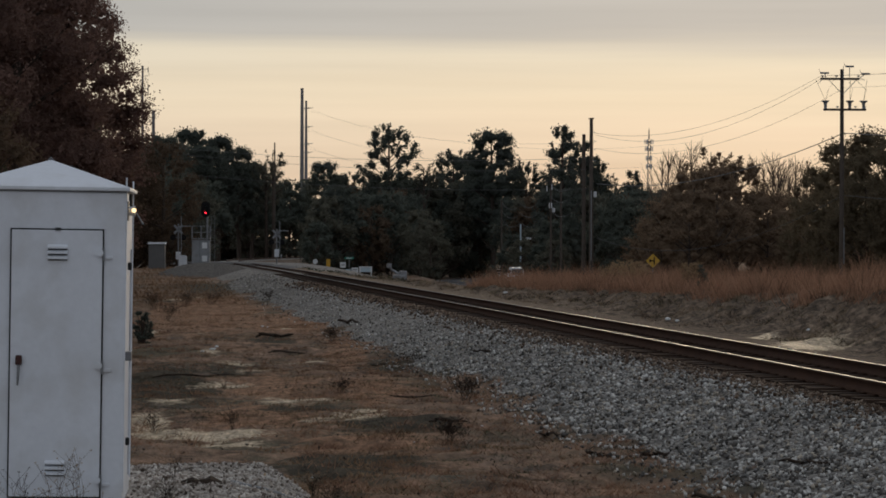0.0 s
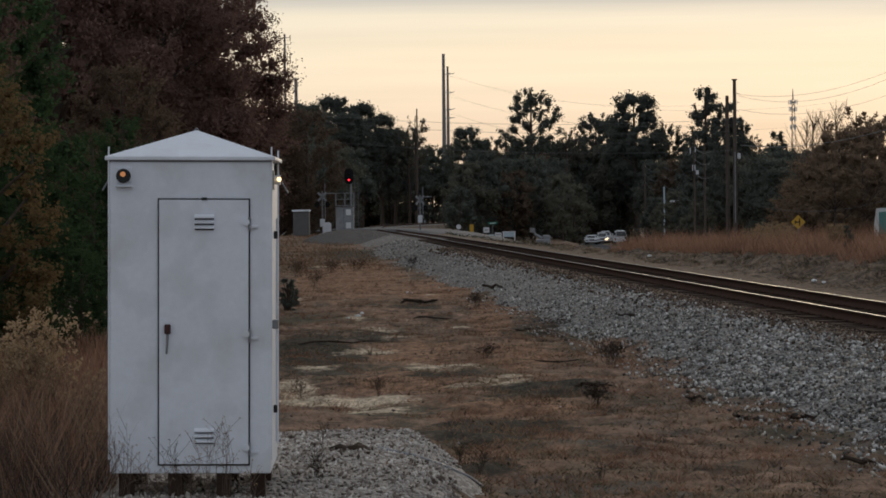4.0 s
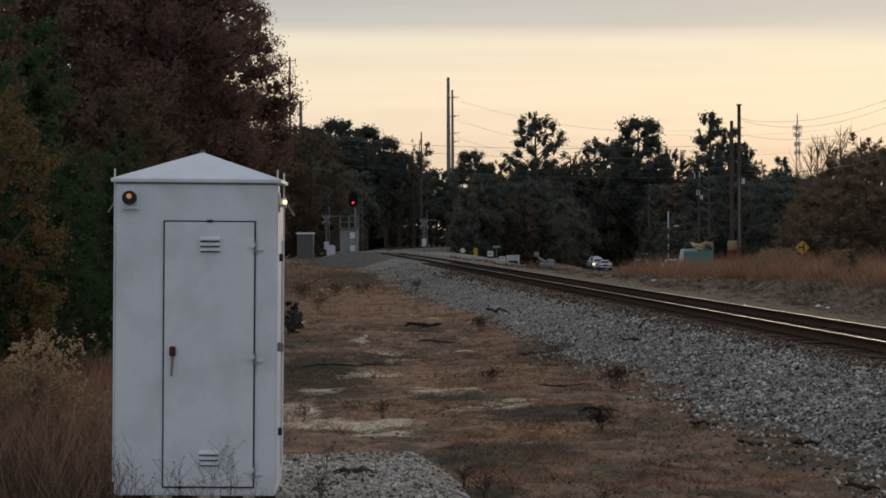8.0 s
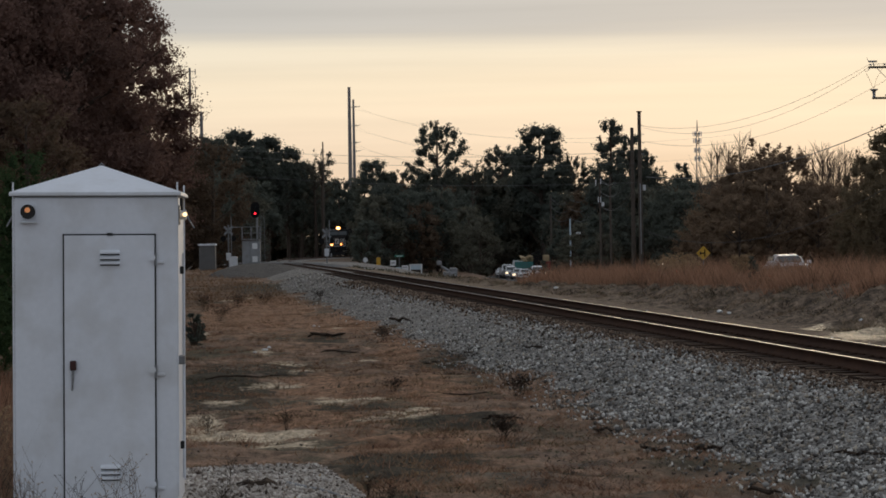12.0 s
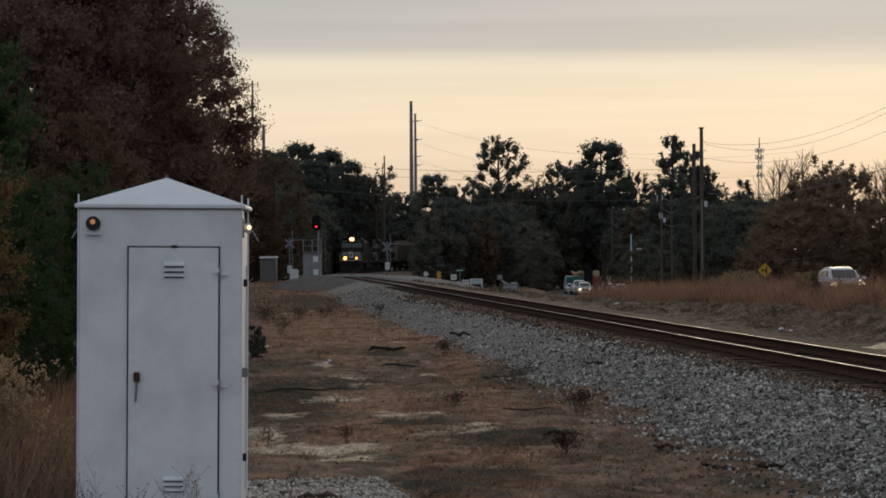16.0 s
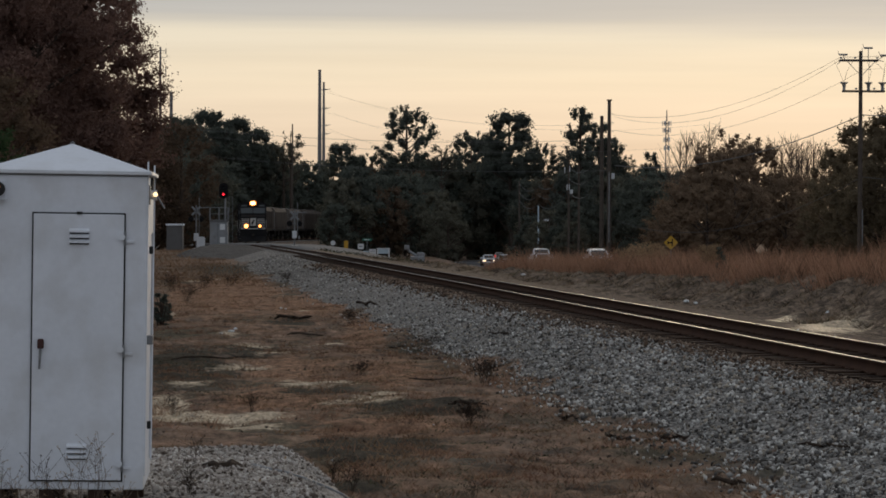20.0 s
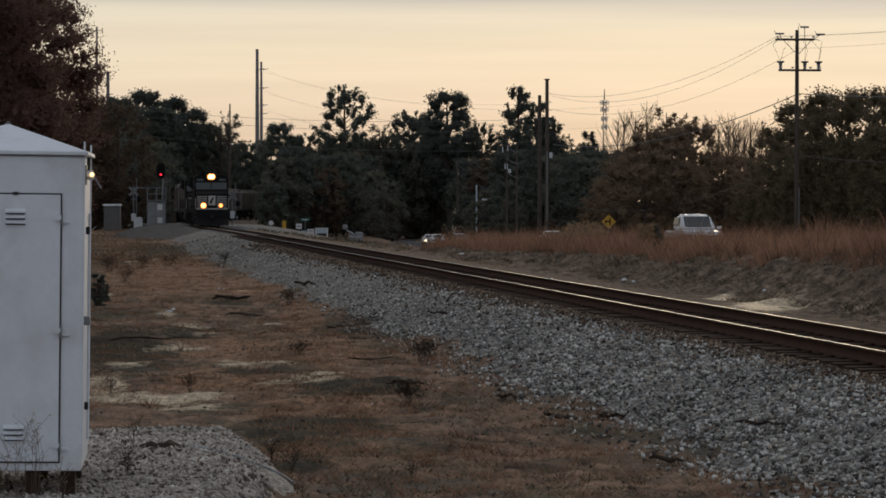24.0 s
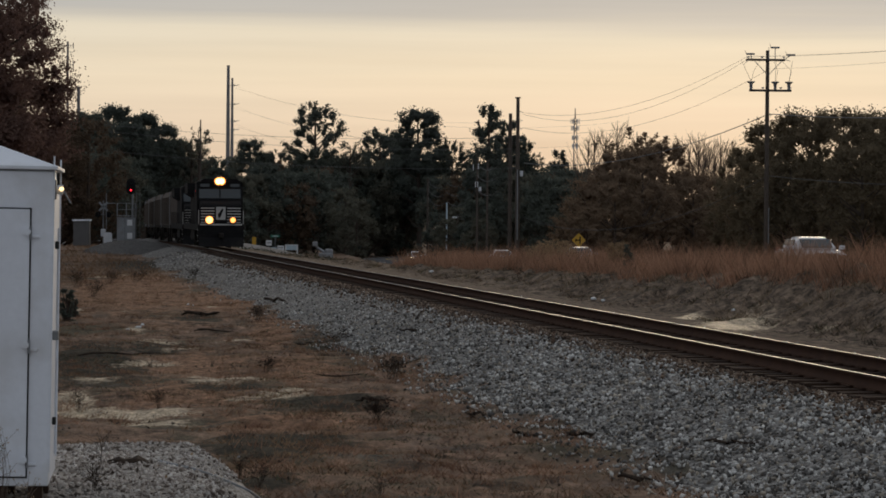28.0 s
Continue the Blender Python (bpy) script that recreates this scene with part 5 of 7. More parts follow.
M_BUNGALOW = material("dark_grey_bungalow_paint", (0.085, 0.082, 0.080), (0.135, 0.130, 0.126), 0.7, 0.0, 2, 30, 0.08, 0.004)


def build_signal():
    y = 228.0
    x = -177 * y / F
    gz = float(ground_z(x, y))
    zz = lambda v: EYE - v * y / F - gz
    t = tagged(new("railway_signal"), "black railway signal head showing red on a platform mast", "railway signal")
    xo = lambda u: (u + 177) * y / F
    part("mast", tube([(xo(-168), 0, -0.2), (xo(-168), 0, zz(-56))], 0.10, 10), M_GALV, t)
    # backboard with rounded ends and three hooded aspects
    bm = bmesh.new()
    w, z0, z1 = 0.42, zz(-35.5), zz(-64)
    ol = []
    for k in range(13):
        a = math.pi * k / 12
        ol.append((xo(-171) + w * math.cos(a), z1 - w + w * math.sin(a)))
    for k in range(13):
        a = math.pi + math.pi * k / 12
        ol.append((xo(-171) + w * math.cos(a), z0 + w + w * math.sin(a)))
    board = part("backboard", prism(ol, -0.32, -0.26), M_BLACK, t)
    for k, v in enumerate((-55, -49, -43.3)):
        part("aspect_hood", tube([(xo(-171), -0.32, zz(v)), (xo(-171), -0.52, zz(v) + 0.02)], [0.13, 0.15], 14, caps=False), M_BLACK, board)
        part("aspect_lens", disc(0.085 if k == 2 else 0.1, 0.02, (xo(-171), -0.36 - 0.06 * (k == 2), zz(v)), "y", 16), M_RED if k == 2 else M_GLASS, board)
    # service platform with rails and ladder
    pf = part("platform", box(1.75, 1.2, 0.08, (xo(-179), 0, zz(2)), 0.01), M_GALV, t)
    for px in (-0.85, 0.0, 0.85):
        for py in (-0.55, 0.55):
            part("rail_post", tube([(xo(-179) + px, py, zz(2)), (xo(-179) + px, py, zz(-20))], 0.035, 6), M_GALV, pf)
    for v in (-20, -9):
        for py in (-0.55, 0.55):
            part("hand_rail", tube([(xo(-179) - 0.85, py, zz(v)), (xo(-179) + 0.85, py, zz(v))], 0.032, 6), M_GALV, pf)
    lad = part("ladder", tube([(xo(-161), -0.2, 0), (xo(-161), -0.2, zz(-40))], 0.018, 6), M_GALV, t)
    part("ladder_side", tube([(xo(-155), -0.2, 0), (xo(-155), -0.2, zz(-40))], 0.018, 6), M_GALV, lad)
    for k in range(16):
        part("rung", tube([(xo(-161), -0.2, 0.3 + k * 0.33), (xo(-155), -0.2, 0.3 + k * 0.33)], 0.009, 5), M_GALV, lad)
    t.matrix_basis = pose(x, y, gz)
    # grey equipment case under the platform with two pale plates
    c = tagged(new("equipment_case"), "grey steel trackside equipment case with two white plates", "cabinet")
    part("body", box(1.72, 1.1, zz(4), (xo(-179), 0.1, zz(4) / 2), 0.03), M_GREY, c)
    part("case_lid", box(1.8, 1.2, 0.08, (xo(-179), 0.1, zz(4) - 0.06), 0.02), M_GALV, c)
    for v in (14, 37):
        part("plate", box(0.48, 0.03, 0.55, (xo(-172.5), -0.475, zz(v)), 0.01), M_SIGNWHITE, c)
    part("door_split", box(0.02, 0.02, zz(8), (xo(-181), -0.455, zz(8) / 2 + 0.1)), M_DARKGAP, c)
    c.matrix_basis = pose(x, y, gz)
    s = tagged(new("junction_cabinet"), "small pale grey trackside junction cabinet", "cabinet")
    part("body", box(0.78, 0.5, 1.0, (0, 0, 0.62), 0.04), M_PALE, s)
    part("top", prism([(-0.42, 1.12), (0.42, 1.12), (0.25, 1.28), (-0.25, 1.28)], -0.28, 0.28), M_PALE, s)
    part("legs", box(0.5, 0.3, 0.3, (0, 0, 0.05)), M_GALV, s)
    s.matrix_basis = pose(-209 * y / F, y - 2, float(ground_z(-209 * y / F, y - 2)))
    d = tagged(new("equipment_bungalow"), "dark grey equipment bungalow with a white roof edge", "cabinet")
    yb = 218.0
    xb = -257 * yb / F
    gb = float(ground_z(xb, yb))
    top = EYE - 9 * yb / F - gb
    part("body", box(1.45, 1.8, top - 0.1, (0, 0.9, (top - 0.1) / 2), 0.02), M_BUNGALOW, d)
    part("roof", box(1.60, 2.05, 0.17, (0, 0.9, top - 0.06), 0.02), M_WHITE, d)
    part("door", box(0.8, 0.03, top - 0.5, (0.1, -0.015, (top - 0.3) / 2), 0.01), M_BUNGALOW, d)
    d.matrix_basis = pose(xb, yb, gb)
    crossing_signal(-219, 236, -24, 1, "galvanised crossing mast with white crossbuck and flashers")
    crossing_signal(-46, 238, -16, -1, "galvanised crossing mast seen from behind with a pale gate box")
    # low grey gravel mound before the trackside cases
    mound_v, mound_f = [], []
    rng = np.random.default_rng(4)
    n, m = 28, 9
    for j in range(m):
        r = j / (m - 1)
        for k in range(n):
            a = 2 * math.pi * k / n
            px, py = -8.3 + math.cos(a) * r * 3.7, 202 + math.sin(a) * r * 22
            mound_v.append((px, py, float(ground_z(px, py)) + 0.72 * (1 - r * r) ** 1.2 - 0.02 + 0.07 * rng.uniform() * (r < 0.9)))
    for j in range(m - 1):
        for k in range(n):
            mound_f.append((j * n + k, j * n + (k + 1) % n, (j + 1) * n + (k + 1) % n, (j + 1) * n + k))
    tagged(raw("gravel_mound", mound_v, mound_f, M_MOUND, smooth=True), "low grey gravel mound under the trackside cases", "gravel mound", kind="structure")


build_signal()


def sign(u, y, v, kind, w, h, mat, label, post_to=None):
    """A road sign on a post; v is the height of its middle."""
    x = u * y / F
    gz = float(ground_z(x, y))
    t = tagged(new("road_sign"), label, "road sign")
    zc = EYE - v * y / F - gz
    part("post", tube([(0, 0.04, -0.3), (0, 0.04, max(0.2, zc + h * 0.4))], 0.04, 6), M_GALV, t)
    if kind == "round":
        part("panel", disc(w / 2, 0.02, (0, 0, zc), "y", 20), mat, t)
    elif kind == "diamond":
        part("panel", box(w, 0.02, w, (0, 0, zc), 0.0, turn=pose(0, 0, 0, 0, 45, 0)), mat, t)
    else:
        part("panel", box(w, 0.02, h, (0, 0, zc), 0.006), mat, t)
    t.matrix_basis = pose(x, y, gz)
    return t, zc


def build_signs():
    t, zc = sign(22, 248, 42, "round", 0.52, 0.62, M_SIGNWHITE, "round white road sign at the crossing")
    part("plate", box(0.5, 0.02, 0.45, (0, 0, zc - 0.95), 0.01), M_SIGNGREEN, t)
    sign(45, 248, 46, "plain", 0.42, 0.95, M_SIGNYELLOW, "narrow yellow road marker seen at an angle")
    t, zc = sign(71, 246, 48, "plain", 0.6, 0.55, M_SIGNWHITE, "square white road sign with dark bars")
    part("bar", box(0.35, 0.01, 0.10, (0, -0.016, zc)), M_GREY, t)
    t, zc = sign(82, 248, 36, "plain", 0.95, 0.22, M_SIGNGREEN, "green street name sign on a tall post")
    part("bar", box(0.6, 0.01, 0.07, (0, -0.016, zc)), M_SIGNWHITE, t)
    t, zc = sign(80, 244, 60, "plain", 0.55, 0.5, M_SIGNBLUE, "small pale blue notice board by the road")
    t, zc = sign(92, 246, 57, "plain", 0.7, 0.5, M_SIGNWHITE, "white notice board with faded dark bars")
    part("bar", box(0.5, 0.01, 0.08, (0, -0.016, zc + 0.05)), M_GREY, t)
    # low signboard on two posts
    y = 243.0
    x = 111 * y / F
    gz = float(ground_z(x, y))
    b = tagged(new("signboard"), "low white signboard on two posts", "sign")
    zc = EYE - 59 * y / F - gz
    part("panel", box(1.1, 0.04, 0.50, (0, 0, zc + 0.16), 0.01), M_SIGNBLUE, b)
    for s in (-1, 1):
        part("post", box(0.13, 0.13, zc + 0.5, (s * 0.58, 0, (zc + 0.45) / 2), 0.01), M_SIGNWHITE, b)
    part("cap_rail", box(1.35, 0.12, 0.09, (0, 0, zc + 0.43), 0.01), M_SIGNWHITE, b)
    b.matrix_basis = pose(x, y, gz)
    # yellow diamond with the side-road symbol
    t, zc = sign(623, 176, 40, "diamond", 0.76, 0.76, M_SIGNYELLOW, "yellow diamond side-road warning sign with a black symbol")
    part("symbol_stem", box(0.09, 0.012, 0.55, (0.10, -0.018, zc), 0.0), M_BLACK, t)
    part("symbol_branch", box(0.30, 0.012, 0.09, (-0.10, -0.019, zc), 0.0), M_BLACK, t)
    part("symbol_tick", box(0.09, 0.012, 0.22, (-0.22, -0.020, zc), 0.0), M_BLACK, t)
    # orange survey flag in the grass
    fy = 78.0
    fx = 738 * fy / F
    g = tagged(new("marker_flag"), "small orange marker flag in the dry grass", "flag")
    zf = EYE - 82 * fy / F - float(ground_z(fx, fy))
    part("wire_stem", tube([(0, 0, -0.05), (0, 0, zf + 0.05)], 0.006, 5), M_GALV, g)
    part("flag", box(0.11, 0.008, 0.09, (0.055, 0, zf), 0.0), material("orange_vinyl", (0.70, 0.09, 0.02), (0.85, 0.14, 0.04), 0.5, bump=0), g)
    g.matrix_basis = pose(fx, fy, float(ground_z(fx, fy)))
    # pale machine parked under the trees by the crossing
    mch = tagged(new("parked_machine"), "pale grey machine with a raised arm parked under dark trees", "machine")
    ym = 262.0
    xm = 166 * ym / F
    part("machine_body", box(1.5, 2.2, 0.75, (0.35, 0, 0.85), 0.12), M_GREY, mch)
    part("machine_hood", box(0.8, 1.2, 0.5, (0.7, -0.2, 1.4), 0.12), M_GREY, mch)
    part("raised_arm", tube([(0.2, -0.4, 1.3), (-0.55, -0.4, 1.75), (-0.85, -0.4, 2.15)], [0.16, 0.14, 0.12], 8), M_GREY, mch)
    part("bucket", box(0.55, 0.7, 0.5, (-0.85, -0.4, 2.2), 0.1), M_GREY, mch)
    for sx in (-0.3, 0.9):
        for sy in (-0.8, 0.8):
            part("wheel", disc(0.42, 0.28, (sx, sy, 0.42), "x", 16), M_DARKGAP, mch)
    mch.matrix_basis = pose(xm, ym, float(ground_z(xm, ym)))
    # plain low building behind the trees
    bl = tagged(new("low_building"), "low building with a pale roof edge behind dark trees", "building")
    yb = 345.0
    xb = 404 * yb / F
    gb = float(ground_z(xb, yb))
    zt = EYE + 1 * yb / F - gb
    part("wall", box(2.4, 5.0, zt - 0.3, (0, 2.5, (zt - 0.3) / 2), 0.02), M_DEADWOOD, bl)
    part("roof", box(2.6, 5.4, 0.34, (0, 2.5, zt - 0.15), 0.03), M_PALE, bl)
    w = part("window", box(1.0, 0.06, 0.9, (-0.4, -0.01, zt * 0.6), 0.01), M_GLASS, bl)
    bl.matrix_basis = pose(xb, yb, gb)


build_signs()


# ---- train ----
M_NOSE = material("white_stripe_paint", (0.40, 0.39, 0.37), (0.54, 0.53, 0.50), 0.5, 0, 3, 30, 0.03, 0.002)
M_HOPPER = material("hopper_grey_paint", (0.078, 0.064, 0.055), (0.135, 0.112, 0.094), 0.85, 0, 0.6, 12, 0.1, 0.005, per_piece=0.3, stain=(0.06, 0.045, 0.036), stain_scale=0.5, stain_amt=0.7, spec=0.15)
M_TRUCK = material("sooty_running_gear", (0.018, 0.016, 0.014), (0.05, 0.045, 0.04), 0.9, 0.0, 3, 30, 0.2, 0.006, spec=0.1)


def bogie(parent, y, axles, gap):
    """A bogie: two side frames, bolster and wheelsets."""
    b = part("bogie_frame", box(2.1, 0.5, 0.35, (0, y, 0.62), 0.04), M_TRUCK, parent)
    L = gap * (axles - 1)
    for s in (-1, 1):
        part("side_frame", prism([(y - L / 2 - 0.55, 0.55), (y - L / 2 - 0.3, 0.85), (y + L / 2 + 0.3, 0.85), (y + L / 2 + 0.55, 0.55), (y + 0.3, 0.42), (y - 0.3, 0.42)], s * 1.02 - 0.07, s * 1.02 + 0.07, axis="x"), M_TRUCK, b)
    for k in range(axles):
        yy = y - L / 2 + gap * k
        bm = disc(0.5, 0.13, (-0.754, yy, 0.5), "x", 18)
        disc(0.5, 0.13, (0.754, yy, 0.5), "x", 18, bm)
        tube([(-0.8, yy, 0.5), (0.8, yy, 0.5)], 0.09, 8, bm)
        part("wheelset", bm, M_TRUCK, b)


def locomotive(lit=True):
    """Wide-nosed freight locomotive; y = 0 is its front coupler face, the hood runs to +y, z = 0 the rail."""
    t = tagged(new("locomotive"), "black diesel freight locomotive with white nose stripes", "locomotive", "train")
    L = 22.3
    part("underframe", box(3.0, L - 1.2, 0.42, (0, L / 2, 1.42), 0.03), M_BLACK, t)
    part("pilot", prism([(-1.5, 0.16), (1.5, 0.16), (1.5, 1.65), (-1.5, 1.65)], 0.45, 0.62), M_BLACK, t)
    part("plough", prism([(0.45, 0.14), (0.05, 0.14), (0.42, 0.75)], -1.45, 1.45, axis="x"), M_BLACK, t)
    part("coupler", box(0.3, 0.7, 0.3, (0, 0.15, 0.88), 0.05), M_TRUCK, t)
    for s in (-1, 1):
        st = part("step_well", box(0.5, 0.7, 1.1, (s * 1.28, 0.95, 0.95), 0.02), M_BLACK, t)
        for k in range(3):
            part("step", box(0.5, 0.3, 0.04, (s * 1.3, 0.72, 0.5 + k * 0.36), 0.01), M_NOSE, st)
    # wide low nose, sloped back to the windscreens
    nose = prism([(0.72, 1.65), (0.72, 2.75), (0.86, 2.98), (1.75, 3.22), (1.75, 1.65)], -1.36, 1.36, axis="x")
    bmesh.ops.bevel(nose, geom=list(nose.edges), offset=0.06, segments=2, affect="EDGES")
    n = part("nose", nose, M_BLACK, t)
    for k in range(6):
        z = 1.74 + k * 0.19
        for x0, x1 in ((-1.32, -0.42), (0.42, 1.32)):
            part("stripe", box(x1 - x0, 0.012, 0.07, ((x0 + x1) / 2, 0.712, z)), M_NOSE, n)
    part("emblem_plate", box(0.62, 0.014, 0.85, (0, 0.712, 2.35), 0.0), M_NOSE, n, "pale plain emblem plate")
    part("emblem_shape", prism([(-0.16, 2.02), (-0.02, 2.1), (0.18, 2.6), (0.08, 2.68), (-0.08, 2.42), (-0.2, 2.3)], 0.690, 0.704), M_BLACK, n)
    part("sill_stripe", box(2.8, 0.014, 0.10, (0, 0.440, 1.60)), M_NOSE, t)
    for s in (-1, 1):
        part("end_rail", tube([(s * 1.48, 0.5, 1.65), (s * 1.48, 0.5, 2.55)], 0.022, 6), M_NOSE, t)
    # cab with two raked windscreens and side windows
    cab = prism([(1.72, 1.65), (1.72, 3.18), (2.02, 4.05), (2.02, 4.45), (4.6, 4.45), (4.6, 1.65)], -1.53, 1.53, axis="x")
    bmesh.ops.bevel(cab, geom=list(cab.edges), offset=0.05, segments=2, affect="EDGES")
    c = part("cab", cab, M_BLACK, t)
    slope = math.degrees(math.atan2(0.30, 0.87))
    for s in (-1, 1):
        part("windscreen", box(1.34, 0.03, 0.66, (s * 0.71, 1.865, 3.66), 0.01, turn=pose(0, 0, 0, -slope, 0, 0)), M_GLASS, c)
        part("side_window", box(0.03, 1.2, 0.6, (s * 1.53, 3.2, 3.6), 0.01), M_GLASS, c)
        part("number_board", box(0.62, 0.05, 0.22, (s * 1.0, 1.99, 4.22), 0.01), M_GLASS, c)
        d = part("ditch_light_housing", disc(0.24, 0.16, (s * 0.80, 0.42, 1.86), "y", 16), M_BLACK, t)
        # glare is built in: an orange glow disc behind an oversize lens
        part("glow_ring", disc(0.26 if s < 0 else 0.19, 0.03, (s * 0.78, 0.335, 1.90), "y", 20), M_GLOWRING if lit else M_GLASS, d)
        part("ditch_light", disc(0.20 if s < 0 else 0.12, 0.03, (s * 0.78, 0.315, 1.90), "y", 16), (M_DITCH if s < 0 else M_DITCHDIM) if lit else M_GLASS, d)
    part("cab_roof", prism([(-1.53, 4.42), (-1.1, 4.66), (1.1, 4.66), (1.53, 4.42)], 1.95, 4.65), M_BLACK, c)
    h = part("headlight_housing", box(0.62, 0.16, 0.34, (0, 1.92, 4.50), 0.04), M_BLACK, c)
    for s in (-1, 1):
        # the wider orange disc paints the headlight's glow, not a lamp part
        part("glow_ring", disc(0.27, 0.03, (s * 0.10, 1.825 + 0.004 * s, 4.50), "y", 20), M_GLOWRING if lit else M_GLASS, h)
        part("headlight", disc(0.19, 0.03, (s * 0.10, 1.80 + 0.004 * s, 4.50), "y", 16), M_HEAD if lit else M_GLASS, h)
    # long hood, radiator, tank
    part("long_hood", box(2.05, 11.6, 2.45, (0, 10.4, 2.88), 0.12), M_BLACK, t)
    part("hood_roof", prism([(-1.02, 4.05), (-0.6, 4.4), (0.6, 4.4), (1.02, 4.05)], 4.6, 16.0), M_BLACK, t)
    part("blower_housing", box(2.6, 1.3, 1.5, (0, 5.4, 3.2), 0.06), M_BLACK, t)
    rad = part("radiator_wing", prism([(-1.0, 3.5), (-1.5, 3.8), (-1.5, 4.55), (1.5, 4.55), (1.5, 3.8), (1.0, 3.5)], 16.0, 20.6), M_BLACK, t)
    part("radiator_body", box(2.05, 5.2, 2.0, (0, 18.4, 2.6), 0.05), M_BLACK, t)
    part("exhaust_stack", box(0.7, 0.5, 0.25, (0, 11.0, 4.5), 0.04), M_TRUCK, t)
    part("horn", tube([(0.0, 7.2, 4.55), (0.0, 6.6, 4.6)], [0.05, 0.12], 10), M_GALV, t)
    for k in range(14):
        for s in (-1, 1):
            part("hood_door", box(0.03, 0.68, 1.5, (s * 1.03, 6.6 + k * 0.72, 2.75), 0.01), M_BLACK, t)
    part("fuel_tank", prism([(-1.35, 1.15), (-1.35, 0.55), (-1.0, 0.3), (1.0, 0.3), (1.35, 0.55), (1.35, 1.15)], 8.4, 13.6), M_BLACK, t)
    for s in (-1, 1):
        hr = part("handrail", tube([(s * 1.5, 4.8, 2.55), (s * 1.5, 21.6, 2.55)], 0.016, 5), M_TRUCK, t)
        for k in range(12):
            part("stanchion", tube([(s * 1.5, 5.0 + k * 1.5, 1.6), (s * 1.5, 5.0 + k * 1.5, 2.55)], 0.016, 5), M_TRUCK, hr)
    bogie(t, 4.6, 3, 1.85)
    bogie(t, L - 4.6, 3, 1.85)
    return t, L


def hopper():
    t = tagged(new("hopper_wagon"), "weathered grey covered hopper wagon with ribbed sides", "railway wagon", "train")
    L = 18.0
    body = prism([(-1.55, 1.55), (-1.58, 2.2), (-1.58, 3.95), (-1.25, 4.45), (1.25, 4.45), (1.58, 3.95), (1.58, 2.2), (1.55, 1.55)], 1.4, L - 1.4)
    b = part("body", body, M_HOPPER, t)
    for k in range(12):
        for s in (-1, 1):
            part("rib", box(0.07, 0.12, 2.35, (s * 1.60, 1.75 + k * 1.32, 2.78), 0.01), M_HOPPER, b)
    part("sill", box(3.1, L - 1.0, 0.28, (0, L / 2, 1.42), 0.02), M_TRUCK, t)
    for y0, y1 in ((0.5, 1.4), (L - 0.5, L - 1.4)):
        part("end_slope", prism([(y0, 1.5), (y1, 1.5), (y1, 3.9)], -1.45, 1.45, axis="x"), M_HOPPER, t)
    rw = part("roof_walk", box(0.7, L - 1.2, 0.06, (0, L / 2, 4.58), 0.01), M_GALV, t)
    for k in range(5):
        part("hatch", box(1.0, 2.2, 0.10, (0, 2.9 + k * 3.05, 4.50), 0.03), M_HOPPER, rw)
    for k in range(3):
        y = 4.4 + k * 4.6
        part("chute", prism([(y - 1.6, 1.4), (y + 1.6, 1.4), (y + 0.35, 0.45), (y - 0.35, 0.45)], -1.2, 1.2, axis="x"), M_TRUCK, t)
    for y in (0.6, L - 0.6):
        ld = part("ladder", tube([(1.56, y, 1.3), (1.56, y, 4.4)], 0.025, 5), M_GALV, t)
        part("ladder", tube([(-1.56, y, 1.3), (-1.56, y, 4.4)], 0.025, 5), M_GALV, t)
    bogie(t, 2.6, 2, 1.75)
    bogie(t, L - 2.6, 2, 1.75)
    return t, L


# ---- road vehicles ----
M_CARWHITE = material("white_car_paint", (0.66, 0.67, 0.68), (0.74, 0.75, 0.76), 0.3, 0.0, 0.5, 5, 0)
M_CARSILVER = material("silver_car_paint", (0.34, 0.36, 0.38), (0.44, 0.46, 0.48), 0.3, 0.5, 0.5, 5, 0)
M_TYRE = material("tyre_rubber", (0.012, 0.012, 0.012), (0.03, 0.03, 0.03), 0.9, bump=0)
M_TEAL = material("teal_steel", (0.015, 0.15, 0.15), (0.03, 0.24, 0.23), 0.6, 0, 1, 12, 0.1, 0.01)
M_REDPAINT = material("red_steel", (0.15, 0.022, 0.02), (0.24, 0.045, 0.035), 0.6, 0, 1, 12, 0.1, 0.01)
M_BRUSH = material("cut_timber_load", (0.30, 0.22, 0.12), (0.55, 0.42, 0.26), 0.9, 0, 3, 20, 0.6, 0.05)


M_SIDEGLASS = glass("side_glass")
M_SIDEGLASS.node_tree.nodes["Principled BSDF"].inputs["IOR"].default_value = 1.22
M_SIDEGLASS.node_tree.nodes["Principled BSDF"].inputs["Roughness"].default_value = 0.2


